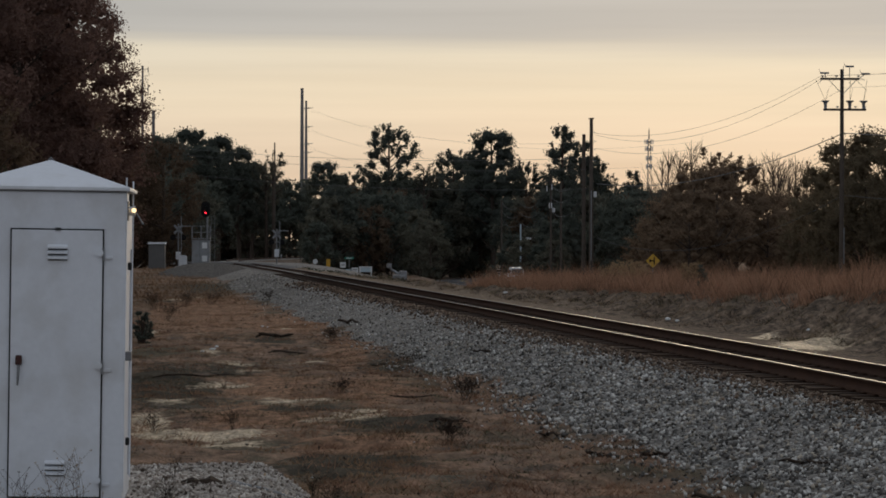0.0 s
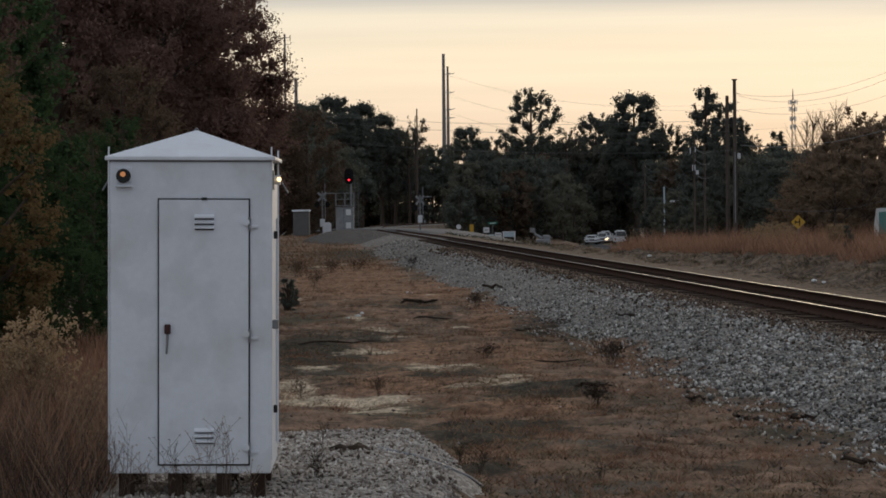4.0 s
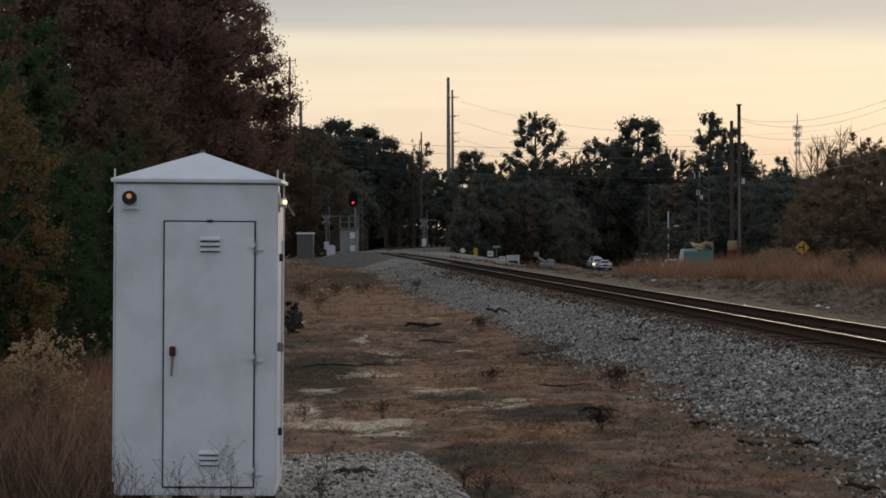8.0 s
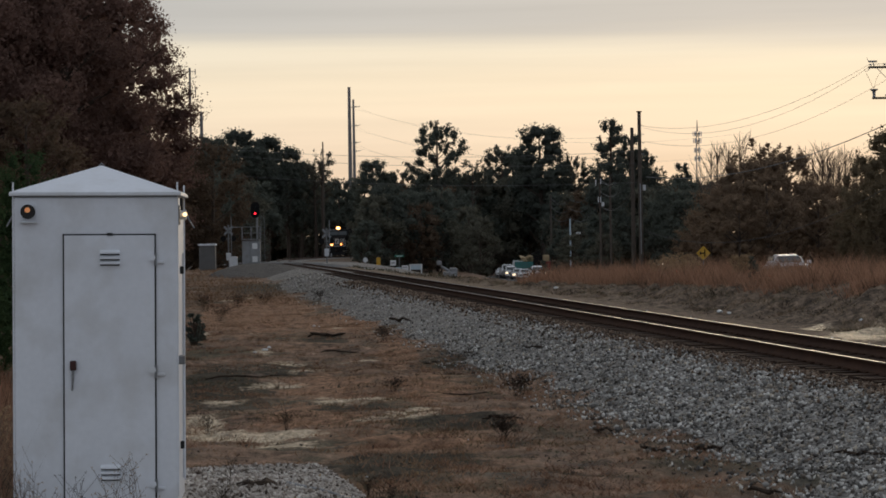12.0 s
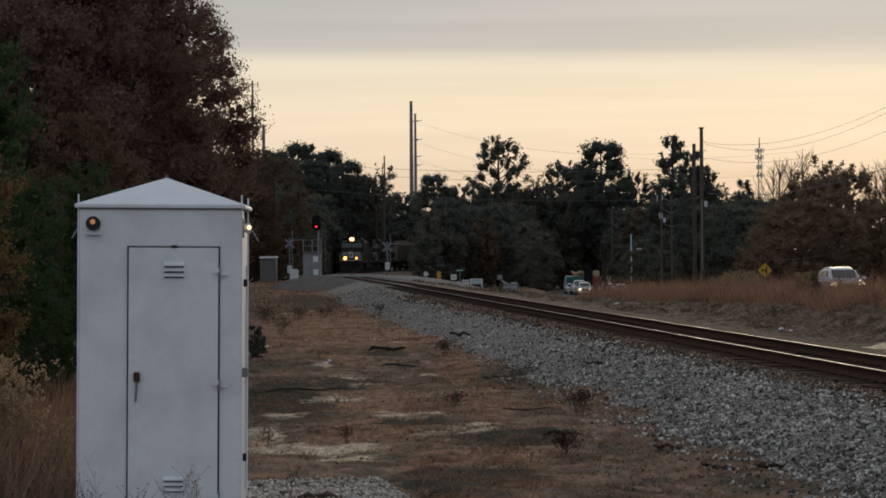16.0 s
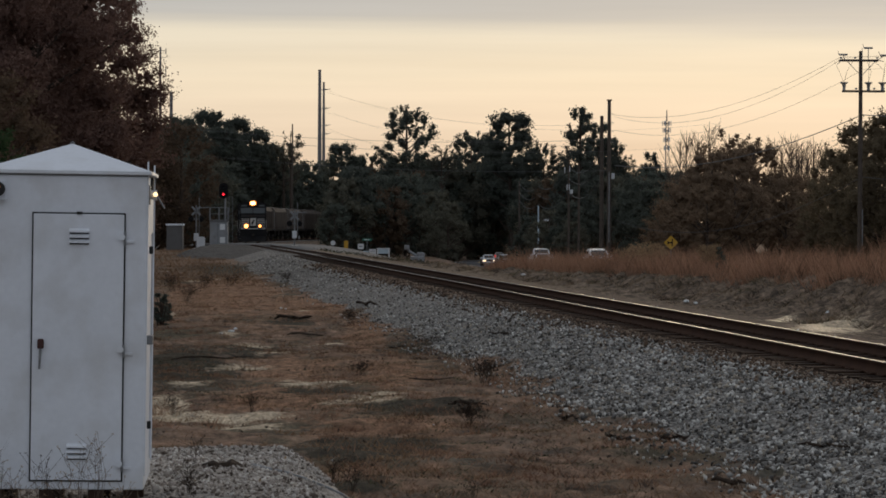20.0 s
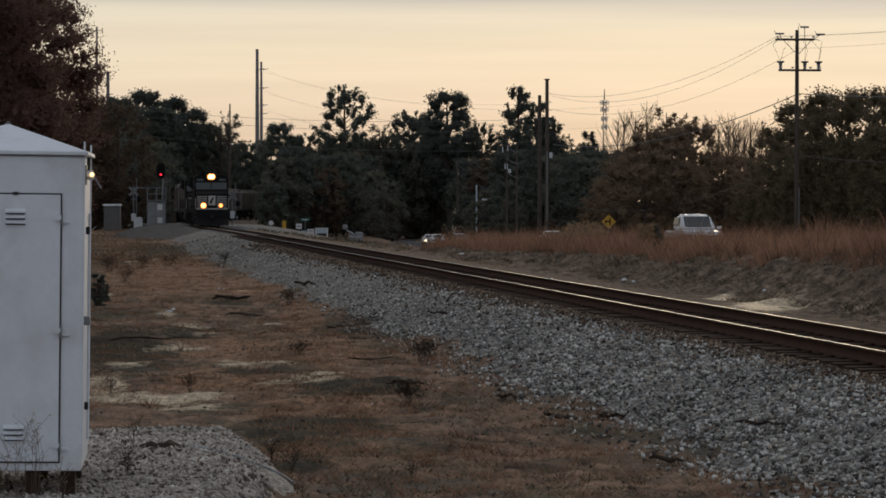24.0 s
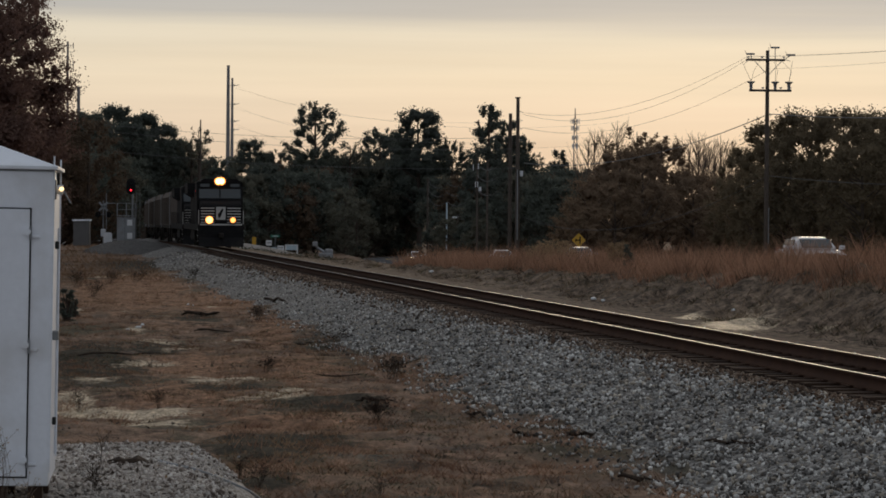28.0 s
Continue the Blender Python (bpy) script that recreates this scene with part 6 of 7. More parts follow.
def car(kind, paint, lit, label, braking=False):
    """A road vehicle facing -y, origin under its middle."""
    t = tagged(new({"pickup": "pickup_truck", "suv": "sport_utility_vehicle", "van": "van"}.get(kind, "car")), label, "car" if kind in ("sedan", "suv") else kind, "road traffic")
    if kind == "pickup":
        L, W, H = 5.8, 2.05, 1.95
        body = [(-2.85, 0.5), (-2.82, 1.02), (-1.35, 1.14), (2.82, 1.14), (2.85, 0.5)]
        cabin = [(-1.55, 1.12), (-0.62, 1.92), (0.60, 1.95), (0.88, 1.14)]
    elif kind == "suv":
        L, W, H = 4.7, 1.88, 1.75
        body = [(-2.35, 0.45), (-2.3, 0.95), (-1.25, 1.08), (2.3, 1.12), (2.35, 0.45)]
        cabin = [(-1.5, 1.04), (-0.55, 1.66), (0.2, 1.75), (1.9, 1.72), (2.28, 1.1)]
    elif kind == "van":
        L, W, H = 5.4, 1.98, 2.15
        body = [(-2.7, 0.45), (-2.65, 1.0), (-2.0, 1.15), (2.7, 1.2), (2.7, 0.45)]
        cabin = [(-2.05, 1.1), (-1.2, 2.05), (-0.8, 2.15), (2.6, 2.15), (2.7, 1.15)]
    else:
        L, W, H = 4.6, 1.82, 1.45
        body = [(-2.3, 0.35), (-2.25, 0.78), (-1.05, 0.95), (1.7, 0.98), (2.28, 0.92), (2.3, 0.35)]
        cabin = [(-1.1, 0.92), (-0.3, 1.40), (0.3, 1.45), (1.1, 1.40), (1.85, 0.95)]
    bm = prism(body, -W / 2, W / 2, axis="x")
    bmesh.ops.bevel(bm, geom=list(bm.edges), offset=0.09, segments=3, affect="EDGES")
    part("body", bm, paint, t)
    bm = prism(cabin, -W / 2 + 0.10, W / 2 - 0.10, axis="x")
    for v in bm.verts:
        if v.co.z > 1.2:
            v.co.x *= 0.76
    bmesh.ops.bevel(bm, geom=list(bm.edges), offset=0.11, segments=3, affect="EDGES")
    c = part("cabin", bm, paint, t)
    (y0, z0), (y1, z1) = cabin[0], cabin[1]
    ang = math.degrees(math.atan2(y1 - y0, z1 - z0))
    part("windscreen", box(W * 0.64, 0.03, math.hypot(y1 - y0, z1 - z0) * 0.64, (0, (y0 + y1) / 2 - 0.03, (z0 + z1) / 2 + 0.03), 0.01, turn=pose(0, 0, 0, -ang, 0, 0)), M_GLASS, c)
    (y2, z2), (y3, z3) = cabin[-2], cabin[-1]
    ang2 = math.degrees(math.atan2(y3 - y2, z2 - z3))
    part("rear_window", box(W * 0.68, 0.03, math.hypot(y3 - y2, z3 - z2) * 0.7, (0, (y2 + y3) / 2 + 0.02, (z2 + z3) / 2 + 0.03), 0.01, turn=pose(0, 0, 0, ang2, 0, 0)), M_GLASS, c)
    for s in (-1, 1):
        zz = (z0 + z1) / 2 + 0.06
        for ya, yb in (((y1 - 0.1), (y1 + y2) / 2 - 0.05), ((y1 + y2) / 2 + 0.05, y2 + 0.05)):
            part("side_window", box(0.03, abs(yb - ya), (z1 - z0) * 0.48, (s * (W / 2 - 0.165), (ya + yb) / 2, zz), 0.01, turn=pose(0, 0, 0, 0, -s * 14, 0)), M_SIDEGLASS, c)
        part("headlight", box(0.34, 0.10, 0.16, (s * (W / 2 - 0.24), -L / 2 + 0.03, 0.80 if kind != "sedan" else 0.66), 0.03), M_CARLIGHT if lit else M_GLASS, t)
        part("tail_light", box(0.18, 0.10, 0.28, (s * (W / 2 - 0.14), L / 2 - 0.04, 0.88), 0.03), M_TAIL if braking else M_REDPAINT, t)
        part("mirror", box(0.22, 0.10, 0.15, (s * (W / 2 + 0.06), y0 + 0.25, z0 + 0.12), 0.03), paint, t)
        for yy in (-L / 2 + 0.95, L / 2 - 1.0):
            w = part("wheel", disc(0.36, 0.23, (s * (W / 2 - 0.11), yy, 0.36), "x", 20), M_TYRE, t)
            part("hub", disc(0.20, 0.02, (s * (W / 2 + 0.012), yy, 0.36), "x", 14), M_GALV, w)
    part("grille", box(W * 0.45, 0.06, 0.22, (0, -L / 2 + 0.01, 0.72), 0.02), M_TYRE, t)
    part("bumper", box(W * 0.96, 0.16, 0.2, (0, -L / 2 + 0.02, 0.48), 0.05), paint, t)
    if kind == "pickup":
        part("cargo_bed", box(W * 0.78, 1.5, 0.03, (0, 2.0, 1.15), 0.0), M_TYRE, t)
    return t


def debris_truck():
    """Lorry with a teal box, a dark grapple and a timber-loaded red rear, facing +y (away)."""
    t = tagged(new("debris_lorry"), "teal and red lorry carrying a grapple and cut timber", "lorry", "road traffic")
    part("chassis", box(1.0, 12.0, 0.35, (0, 0.5, 0.85), 0.02), M_TRUCK, t)
    part("side_box", box(2.4, 10.0, 1.30, (0, 1.0, 1.62), 0.04), M_TEAL, t)
    part("lorry_cab", prism([(6.1, 0.6), (6.1, 2.5), (7.1, 2.5), (7.8, 1.6), (7.9, 0.6)], -1.15, 1.15, axis="x"), M_CARWHITE, t)
    bm = bmesh.new()
    rng = random.Random(2)
    for k in range(46):
        a = Vector((rng.uniform(-1, 1), rng.uniform(-2.6, 5.0), 2.25 + rng.uniform(0, 0.75)))
        d = Vector((rng.uniform(-0.4, 0.4), rng.uniform(-1.3, 1.3), rng.uniform(-0.12, 0.25)))
        tube([a - d, a + d], rng.uniform(0.08, 0.17), 6, bm)
    part("timber_load", bm, M_BRUSH, t)
    g = part("grapple_base", box(1.25, 0.5, 2.3, (-0.55, -4.3, 2.1), 0.05), M_BLACK, t)
    part("boom", tube([(-0.3, -4.2, 3.1), (-0.3, -4.0, 3.7), (-0.2, 0.4, 3.35)], [0.14, 0.13, 0.11], 8), M_BLACK, g)
    for s in (-1, 1):
        part("operator_guard", tube([(-0.3 + s * 0.4, -4.5, 2.4), (-0.3 + s * 0.4, -4.5, 4.1), (-0.3 + s * 0.4, -3.6, 4.1)], 0.06, 6), M_BLACK, g)
    part("guard_bar", tube([(-0.7, -4.5, 4.1), (0.1, -4.5, 4.1)], 0.06, 6), M_BLACK, g)
    part("rear_body", box(1.2, 0.9, 1.25, (0.62, -4.4, 1.65), 0.04), M_REDPAINT, t)
    part("rear_load", box(1.05, 0.8, 0.95, (0.62, -4.3, 2.75), 0.2), M_BRUSH, t)
    for s in (-1, 1):
        part("tail_light", box(0.3, 0.06, 0.16, (s * 0.9, -4.88, 1.15), 0.01), M_REDPAINT, t)
        for y in (-3.2, -2.1, 6.4):
            part("wheel", disc(0.5, 0.3, (s * 1.0, y, 0.5), "x", 18), M_TYRE, t)
    return t


# ---- what moves ----
def arc_table():
    ys = np.arange(40, 1000, 0.5)
    xs, zs = track_x(ys), rail_z(ys)
    s = np.concatenate([[0], np.cumsum(np.hypot(np.diff(xs), np.diff(ys)))])
    return s, xs, ys, zs


def train_rows(front, length):
    """Rows for a vehicle whose front is that far behind the train's front: it sits on its two bogies."""
    s, xs, ys, zs = ARC
    rows = []
    for k in range(0, 57):
        t = k * 0.5
        lead = S_END + TRAIN_SPEED * (28.0 - t) + front
        a, b = lead + length * 0.16, lead + length * 0.84
        pa, pb = (Vector([float(np.interp(q, s, c)) for c in (xs, ys, zs)]) for q in (a, b))
        d = (pb - pa).normalized()
        o = pa - d * length * 0.16
        rot = Matrix((( d.y, d.x, 0), (-d.x, d.y, 0), (0, 0, 1))).normalized().to_4x4()
        rows.append((t, Matrix.Translation(o) @ rot))
    return rows


ARC = arc_table()
TRAIN_SPEED = 14.1
S_END = float(np.interp(159.0, ARC[2], ARC[0]))


def road_rows(keys, lane, away, swing=0.0):
    """Rows for a vehicle from (seconds, depth) pairs; depths run on in step past the ends."""
    keys = sorted(keys)
    ts, ds = [k[0] for k in keys], [k[1] for k in keys]
    if ts[0] > 0:
        sp = (ds[1] - ds[0]) / (ts[1] - ts[0])
        ds.insert(0, min(max(ds[0] - sp * ts[0], -50), 410)); ts.insert(0, 0.0)
    if ts[-1] < 28:
        sp = (ds[-1] - ds[-2]) / (ts[-1] - ts[-2])
        ds.append(min(max(ds[-1] + sp * (28 - ts[-1]), -50), 410)); ts.append(28.0)
    rows = []
    for k in range(0, 57):
        t = k * 0.5
        y = float(np.interp(t, ts, ds))
        z = float(road_z(y)) + 0.02
        pitch = math.degrees(math.atan2(float(road_z(y + 2)) - float(road_z(y - 2)), 4.0))
        rows.append((t, pose(lane + road_bend(y), y, z, pitch if not away else pitch, 0, 180 if away == "turn" else swing * float(step(5.0, 8.0, t)))))
    return rows


def motions():
    loco, L = locomotive()
    wagon, HL = hopper()
    consist = [(loco, L), (locomotive(False)[0], L), (wagon, HL)] + [(copy_thing(wagon, Matrix()), HL) for k in range(13)]
    at = 0.0
    for vehicle, length in consist:
        walk(vehicle, train_rows(at, length))
        at += length + 0.7
    NEARLANE, FARLANE = 22.0, 26.0
    # oncoming vehicles: (seconds, depth)
    for kind, paint, lit, label, keys in (
            ("sedan", M_CARWHITE, False, "white saloon car driving on the road behind the bank", [(0, 405), (5.6, 350), (6.5, 285), (9, 206), (10, 178), (11.5, 135), (12.5, 106)]),
            ("suv", M_CARWHITE, True, "white sport utility vehicle with lit headlights driving behind the bank", [(0, 412), (9, 350), (10, 306), (11.5, 296), (12, 285), (12.5, 258), (14.5, 172), (15.5, 138), (16.5, 108)]),
            ("suv", M_CARWHITE, True, "white sport utility vehicle with lit headlights driving behind the bank", [(16.5, 305), (18, 262), (19, 224), (20.5, 172), (22.5, 112), (23, 98)]),
            ("pickup", M_CARWHITE, False, "white pickup truck driving on the road behind the bank", [(17, 312), (18.5, 290), (19.5, 256), (20.5, 221), (22.5, 159), (23, 145), (24, 120), (25, 97), (25.5, 87)]),
            ("sedan", M_CARWHITE, False, "white saloon car driving on the road behind the bank", [(22.5, 215), (25.5, 142), (26.5, 118), (27, 107), (28, 89)]),
            ("sedan", M_CARSILVER, False, "silver saloon car driving on the road behind the bank", [(24, 262), (27, 178), (28, 149)]),
            ("sedan", M_CARWHITE, False, "white saloon car driving on the road behind the bank", [(24.5, 292), (27, 226), (28, 192)]),
            ("sedan", M_CARWHITE, True, "white saloon car with lit headlights waiting on the road", [(0, 408), (9.2, 352), (10, 328), (11, 320), (13, 318), (17, 316), (19, 314), (22, 311), (25, 306), (26.5, 300), (28, 280)])):
        walk(car(kind, paint, lit, label), road_rows(keys, NEARLANE, ""))
    for kind, paint, label, keys in (
            ("van", M_CARWHITE, "white box van driving away on the road", [(0, 292), (1, 328), (2, 358), (3.5, 360), (4.5, 357), (5.3, 352), (6.5, 370), (9, 408)]),
            ("sedan", M_CARSILVER, "silver saloon car driving away on the road", [(9.5, 135), (10, 143), (11, 166), (12, 199), (14.5, 275), (16, 300), (17, 332), (18, 376), (28, 410)])):
        walk(car(kind, paint, False, label, kind == "sedan"), road_rows(keys, FARLANE, "turn"))
    walk(debris_truck(), road_rows([(4.5, 142), (5, 153), (6, 178), (7, 203), (8, 237), (9, 266), (10, 298), (11, 332), (12, 344), (14.5, 362), (16, 364), (18, 400)], FARLANE, "face", 11.0))




# ---- grass, weeds and litter ----
def blades(rng, xy, height, width, lean):
    """Upright narrow blades at points; returns vertices and faces (triangles)."""
    n = len(xy)
    z = ground_z(xy[:, 0], xy[:, 1]) - 0.02
    a = rng.uniform(0, 2 * np.pi, n)
    h = height * rng.uniform(0.5, 1.2, n)
    w = width * rng.uniform(0.6, 1.3, n)
    base = np.stack([xy[:, 0], xy[:, 1], z], 1)
    side = np.stack([np.cos(a), np.sin(a), 0 * a], 1) * w[:, None]
    b = rng.uniform(0, 2 * np.pi, n)
    tip = base + np.stack([np.cos(b) * lean * h, np.sin(b) * lean * h, h], 1)
    V = np.stack([base - side, base + side, tip], 1).reshape(-1, 3)
    return V, np.arange(3 * n).reshape(-1, 3)


def tufted(rng, n, x0, x1, y0, y1, per, spread):
    """Points gathered in tufts."""
    c = np.stack([rng.uniform(x0, x1, n), y0 + rng.uniform(0, 1, n) ** 1.5 * (y1 - y0)], 1)
    k = np.repeat(np.arange(n), per)
    return c[k] + rng.normal(scale=spread, size=(len(k), 2))


def build_grass():
    rng = np.random.default_rng(9)
    # broomsedge on the bank's crest
    n = 70000
    y = 42 + rng.uniform(0, 1, n) ** 1.2 * 82
    lat = rng.uniform(6.4, 13.5, n)
    clump = wobble(lat * 1.0, y, 0.9, 1) + wobble(lat, y, 2.3, 4)
    keep = clump > -0.55
    xy = np.stack([track_x(y) + lat, y], 1)[keep]
    tall = 0.80 + 0.24 * wobble(xy[:, 0], xy[:, 1], 0.8, 3) + 0.22 * wobble(xy[:, 0], xy[:, 1], 2.1, 7) + 0.12 * wobble(xy[:, 0], xy[:, 1], 5.3, 2)
    V, Q = blades(rng, xy, tall * rng.uniform(0.55, 1.12, len(xy)), 0.011, 0.62)
    tagged(raw("tall_grass", V, Q, M_SEDGE), "tall russet dry grass on top of the bank", "grass", kind="stuff")
    # taller stalks standing out of it
    n = 5200
    y = 42 + rng.uniform(0, 1, n) ** 1.2 * 82
    lat = rng.uniform(6.6, 13.0, n)
    ok = wobble(lat, y, 1.4, 8) + wobble(lat, y, 3.1, 2) > 0.1
    V, Q = blades(rng, np.stack([track_x(y) + lat, y], 1)[ok], 0.92, 0.013, 0.5)
    tagged(raw("grass_stalks", V, Q, M_STRAW), "tall brown seed stalks standing above the russet grass", "grass", kind="stuff")
    # dark weeds on the far field and along the far side of the line
    n = 26000
    y = 106 + rng.uniform(0, 1, n) * 140
    side = rng.uniform(size=n) < 0.5
    x = np.where(side, rng.uniform(-15, -2.5, n), track_x(y) + rng.uniform(4.2, 17, n))
    ok = (side & (x < track_x(y) - 5.3)) | (~side & (y > 135))
    x, y = x[ok], y[ok]
    ok = wobble(x, y, 0.5, 3) + wobble(x, y, 1.4, 6) > -0.4
    x, y = x[ok], y[ok]
    near = x < track_x(y)
    V, Q = blades(rng, np.stack([x, y], 1)[near], 0.24, 0.026, 0.9)
    tagged(raw("far_weeds", V, Q, M_STRAW), "dark brown dry weeds on the far field", "weeds", kind="stuff")
    V, Q = blades(rng, np.stack([x, y], 1)[~near], 0.26, 0.030, 0.9)
    tagged(raw("far_weeds", V, Q, M_WEEDGREEN), "dark olive-brown weeds beyond the line", "weeds", kind="stuff")
    # short dry grass in tufts over the field
    xy = tufted(rng, 8000, -9, 9, 15, 130, 16, 0.13)
    x, y = xy.T
    ok = (x < track_x(y) - toe(y) + 0.1) & ~((x < 0.25) & (y < 24.6)) & (wobble(x, y, 0.9, 2) + wobble(x, y, 2.3, 5) > -0.25)
    V, Q = blades(rng, xy[ok], 0.085, 0.008, 1.3)
    tagged(raw("field_grass", V, Q, M_STRAW), "short flattened dry brown grass on the field", "grass", kind="stuff")
    xy = tufted(rng, 3600, -7, 8, 15, 120, 20, 0.11)
    x, y = xy.T
    ok = (x < track_x(y) - toe(y) + 0.2) & ~((x < 0.25) & (y < 24.6)) & (wobble(x, y, 0.6, 4) + 0.7 * wobble(x, y, 1.7, 2) > -0.1)
    V, Q = blades(rng, xy[ok], 0.11, 0.007, 1.4)
    tagged(raw("field_tussocks", V, Q, M_SEDGE), "reddish dry tussocks on the field", "grass", kind="stuff")
    # standing tufts that break up the field
    for n, seed, mat, label in ((1500, 3, M_STRAW, "standing tufts of dry brown grass on the field"), (900, 7, M_SEDGE, "standing tufts of reddish dry grass on the field"), (700, 12, M_TWIG, "standing tufts of grey-brown weeds on the field")):
        c = np.stack([rng.uniform(-7, 8, n), 17 + rng.uniform(0, 1, n) ** 1.3 * 70], 1)
        ok = (c[:, 0] < track_x(c[:, 1]) - toe(c[:, 1]) + 0.1) & ~((c[:, 0] < 0.4) & (c[:, 1] < 24.8)) & (wobble(c[:, 0], c[:, 1] * 0.6, 1.1, seed) + wobble(c[:, 0], c[:, 1], 2.7, seed + 1) > 0.05)
        c = c[ok]
        k = np.repeat(np.arange(len(c)), 26)
        xy = c[k] + rng.normal(scale=1.0, size=(len(k), 2)) * rng.uniform(0.04, 0.16, len(c))[k][:, None]
        V, Q = blades(rng, xy, (0.06 + 0.11 * rng.uniform(0, 1, len(c)) ** 2)[k], 0.006, 0.75)
        tagged(raw("grass_tufts", V, Q, mat), label, "grass", kind="stuff")
    # matted green weeds where the field is damp
    xy = tufted(rng, 5600, -6, 7, 16.5, 60, 12, 0.12)
    x, y = xy.T
    ok = (x < track_x(y) - toe(y) + 0.2) & ~((x < 0.25) & (y < 24.6)) & (wobble(x * 0.8, y * 0.5, 1.0, 6) + 0.6 * wobble(x, y, 2.2, 1) > 0.2 - 0.9 * step(28, 22, y))
    V, Q = blades(rng, xy[ok], 0.055, 0.012, 1.6)
    tagged(raw("matted_weeds", V, Q, M_WEEDGREEN), "low matted olive-green weeds on the damp field", "weeds", kind="stuff")
    xy = tufted(rng, 420, -7, 8, 16.5, 110, 12, 0.14)
    x, y = xy.T
    ok = (x < track_x(y) - toe(y) + 0.2) & ~((x < 0.25) & (y < 24.6))
    V, Q = blades(rng, xy[ok], 0.05, 0.010, 1.7)
    tagged(raw("dark_weeds", V, Q, M_DEADWOOD), "dark withered weeds on the field", "weeds", kind="stuff")
    n = 3600
    y0 = 26 + rng.uniform(0, 1, n) ** 1.5 * 150
    lat = rng.uniform(3.9, 8.0, n)
    ok = wobble(lat * 1.3, y0, 1.1, 3) + wobble(lat, y0, 2.6, 6) > -0.15
    c = np.stack([track_x(y0) + lat, y0], 1)[ok]
    for share, mat, h, lean, label in ((0, M_BANKGRASS, 0.15, 1.1, "short brown grass on the side of the bank"), (1, M_DEADWOOD, 0.14, 1.4, "dark withered weeds on the side of the bank"), (2, M_WEEDGREEN, 0.13, 1.3, "low olive-green weeds on the side of the bank")):
        mine = c[np.arange(len(c)) % 4 == share] if share else c[np.arange(len(c)) % 4 != 1]
        xy = mine[np.repeat(np.arange(len(mine)), 14)] + rng.normal(scale=0.13, size=(len(mine) * 14, 2))
        V, Q = blades(rng, xy, h, 0.011, lean)
        tagged(raw("bank_grass", V, Q, mat), label, "grass", kind="stuff")
    n = 16000
    x = rng.uniform(-15, -4.2, n); y = rng.uniform(26, 50, n)
    xy = np.stack([x, y], 1)[(wobble(x, y, 0.9, 2) > -0.5) & (x < -2.6 - y * 0.075)]
    V, Q = blades(rng, xy, 0.70, 0.010, 0.4)
    tagged(raw("wood_edge_grass", V, Q, M_SEDGE), "tall dry reddish grass at the wood's edge", "grass", kind="stuff")
    # dry tussocks left of the cabinet
    # the dark low stalks put the shaded depth between stems into colour
    for n, mat, h, seed, label in ((8500, M_SEDGE, 0.86, 2, "tangled dry reddish weeds beside the cabinet"), (6500, M_TWIG, 0.70, 5, "tangled brown withered weeds beside the cabinet"), (8000, M_DEADWOOD, 0.58, 6, "dark stalks standing in for shade low among the weeds"), (2600, M_BANKGRASS, 0.95, 8, "thin grey stems among the weeds beside the cabinet")):
        x = rng.uniform(-7.5, -2.66, n); y = rng.uniform(17.5, 27, n)
        xy = np.stack([x, y], 1)[wobble(x, y, 1.6, seed) + wobble(x, y, 3.5, seed) > -0.6]
        V, Q = blades(rng, xy, h + 0.18 * wobble(xy[:, 0], xy[:, 1], 3.0, seed), 0.0045, 0.6)
        tagged(raw("dry_weeds", V, Q, mat), label, "weeds", kind="stuff")
    # fallen leaves and bark crumbs
    for name, n, mat, size, label in (("leaf_litter", 3200, M_BARK, 0.024, "dark fallen leaves and bark crumbs strewn on the field"), ("pale_litter", 700, M_PLUME, 0.018, "pale straw bits strewn on the field")):
        x = rng.uniform(-6, 8, n); y = 20 + rng.uniform(0, 1, n) ** 1.5 * 70
        ok = (x < track_x(y) - toe(y) + 0.6) & (wobble(x, y, 0.8, 1) + wobble(x, y, 2.7, 3) > -0.3)
        x, y = x[ok], y[ok]
        C = np.stack([x, y, ground_z(x, y) + 0.03], 1)
        V, Q = leaves(rng, C, np.full(len(C), 0.05), len(C), size, 0.4)
        tagged(raw(name, V, Q, mat), label, "litter", kind="stuff")


M_BANKGRASS = leaf_material("brown_bank_grass", (0.080, 0.060, 0.042), (0.36, 0.265, 0.180), 0.95, 0.2)
build_grass()


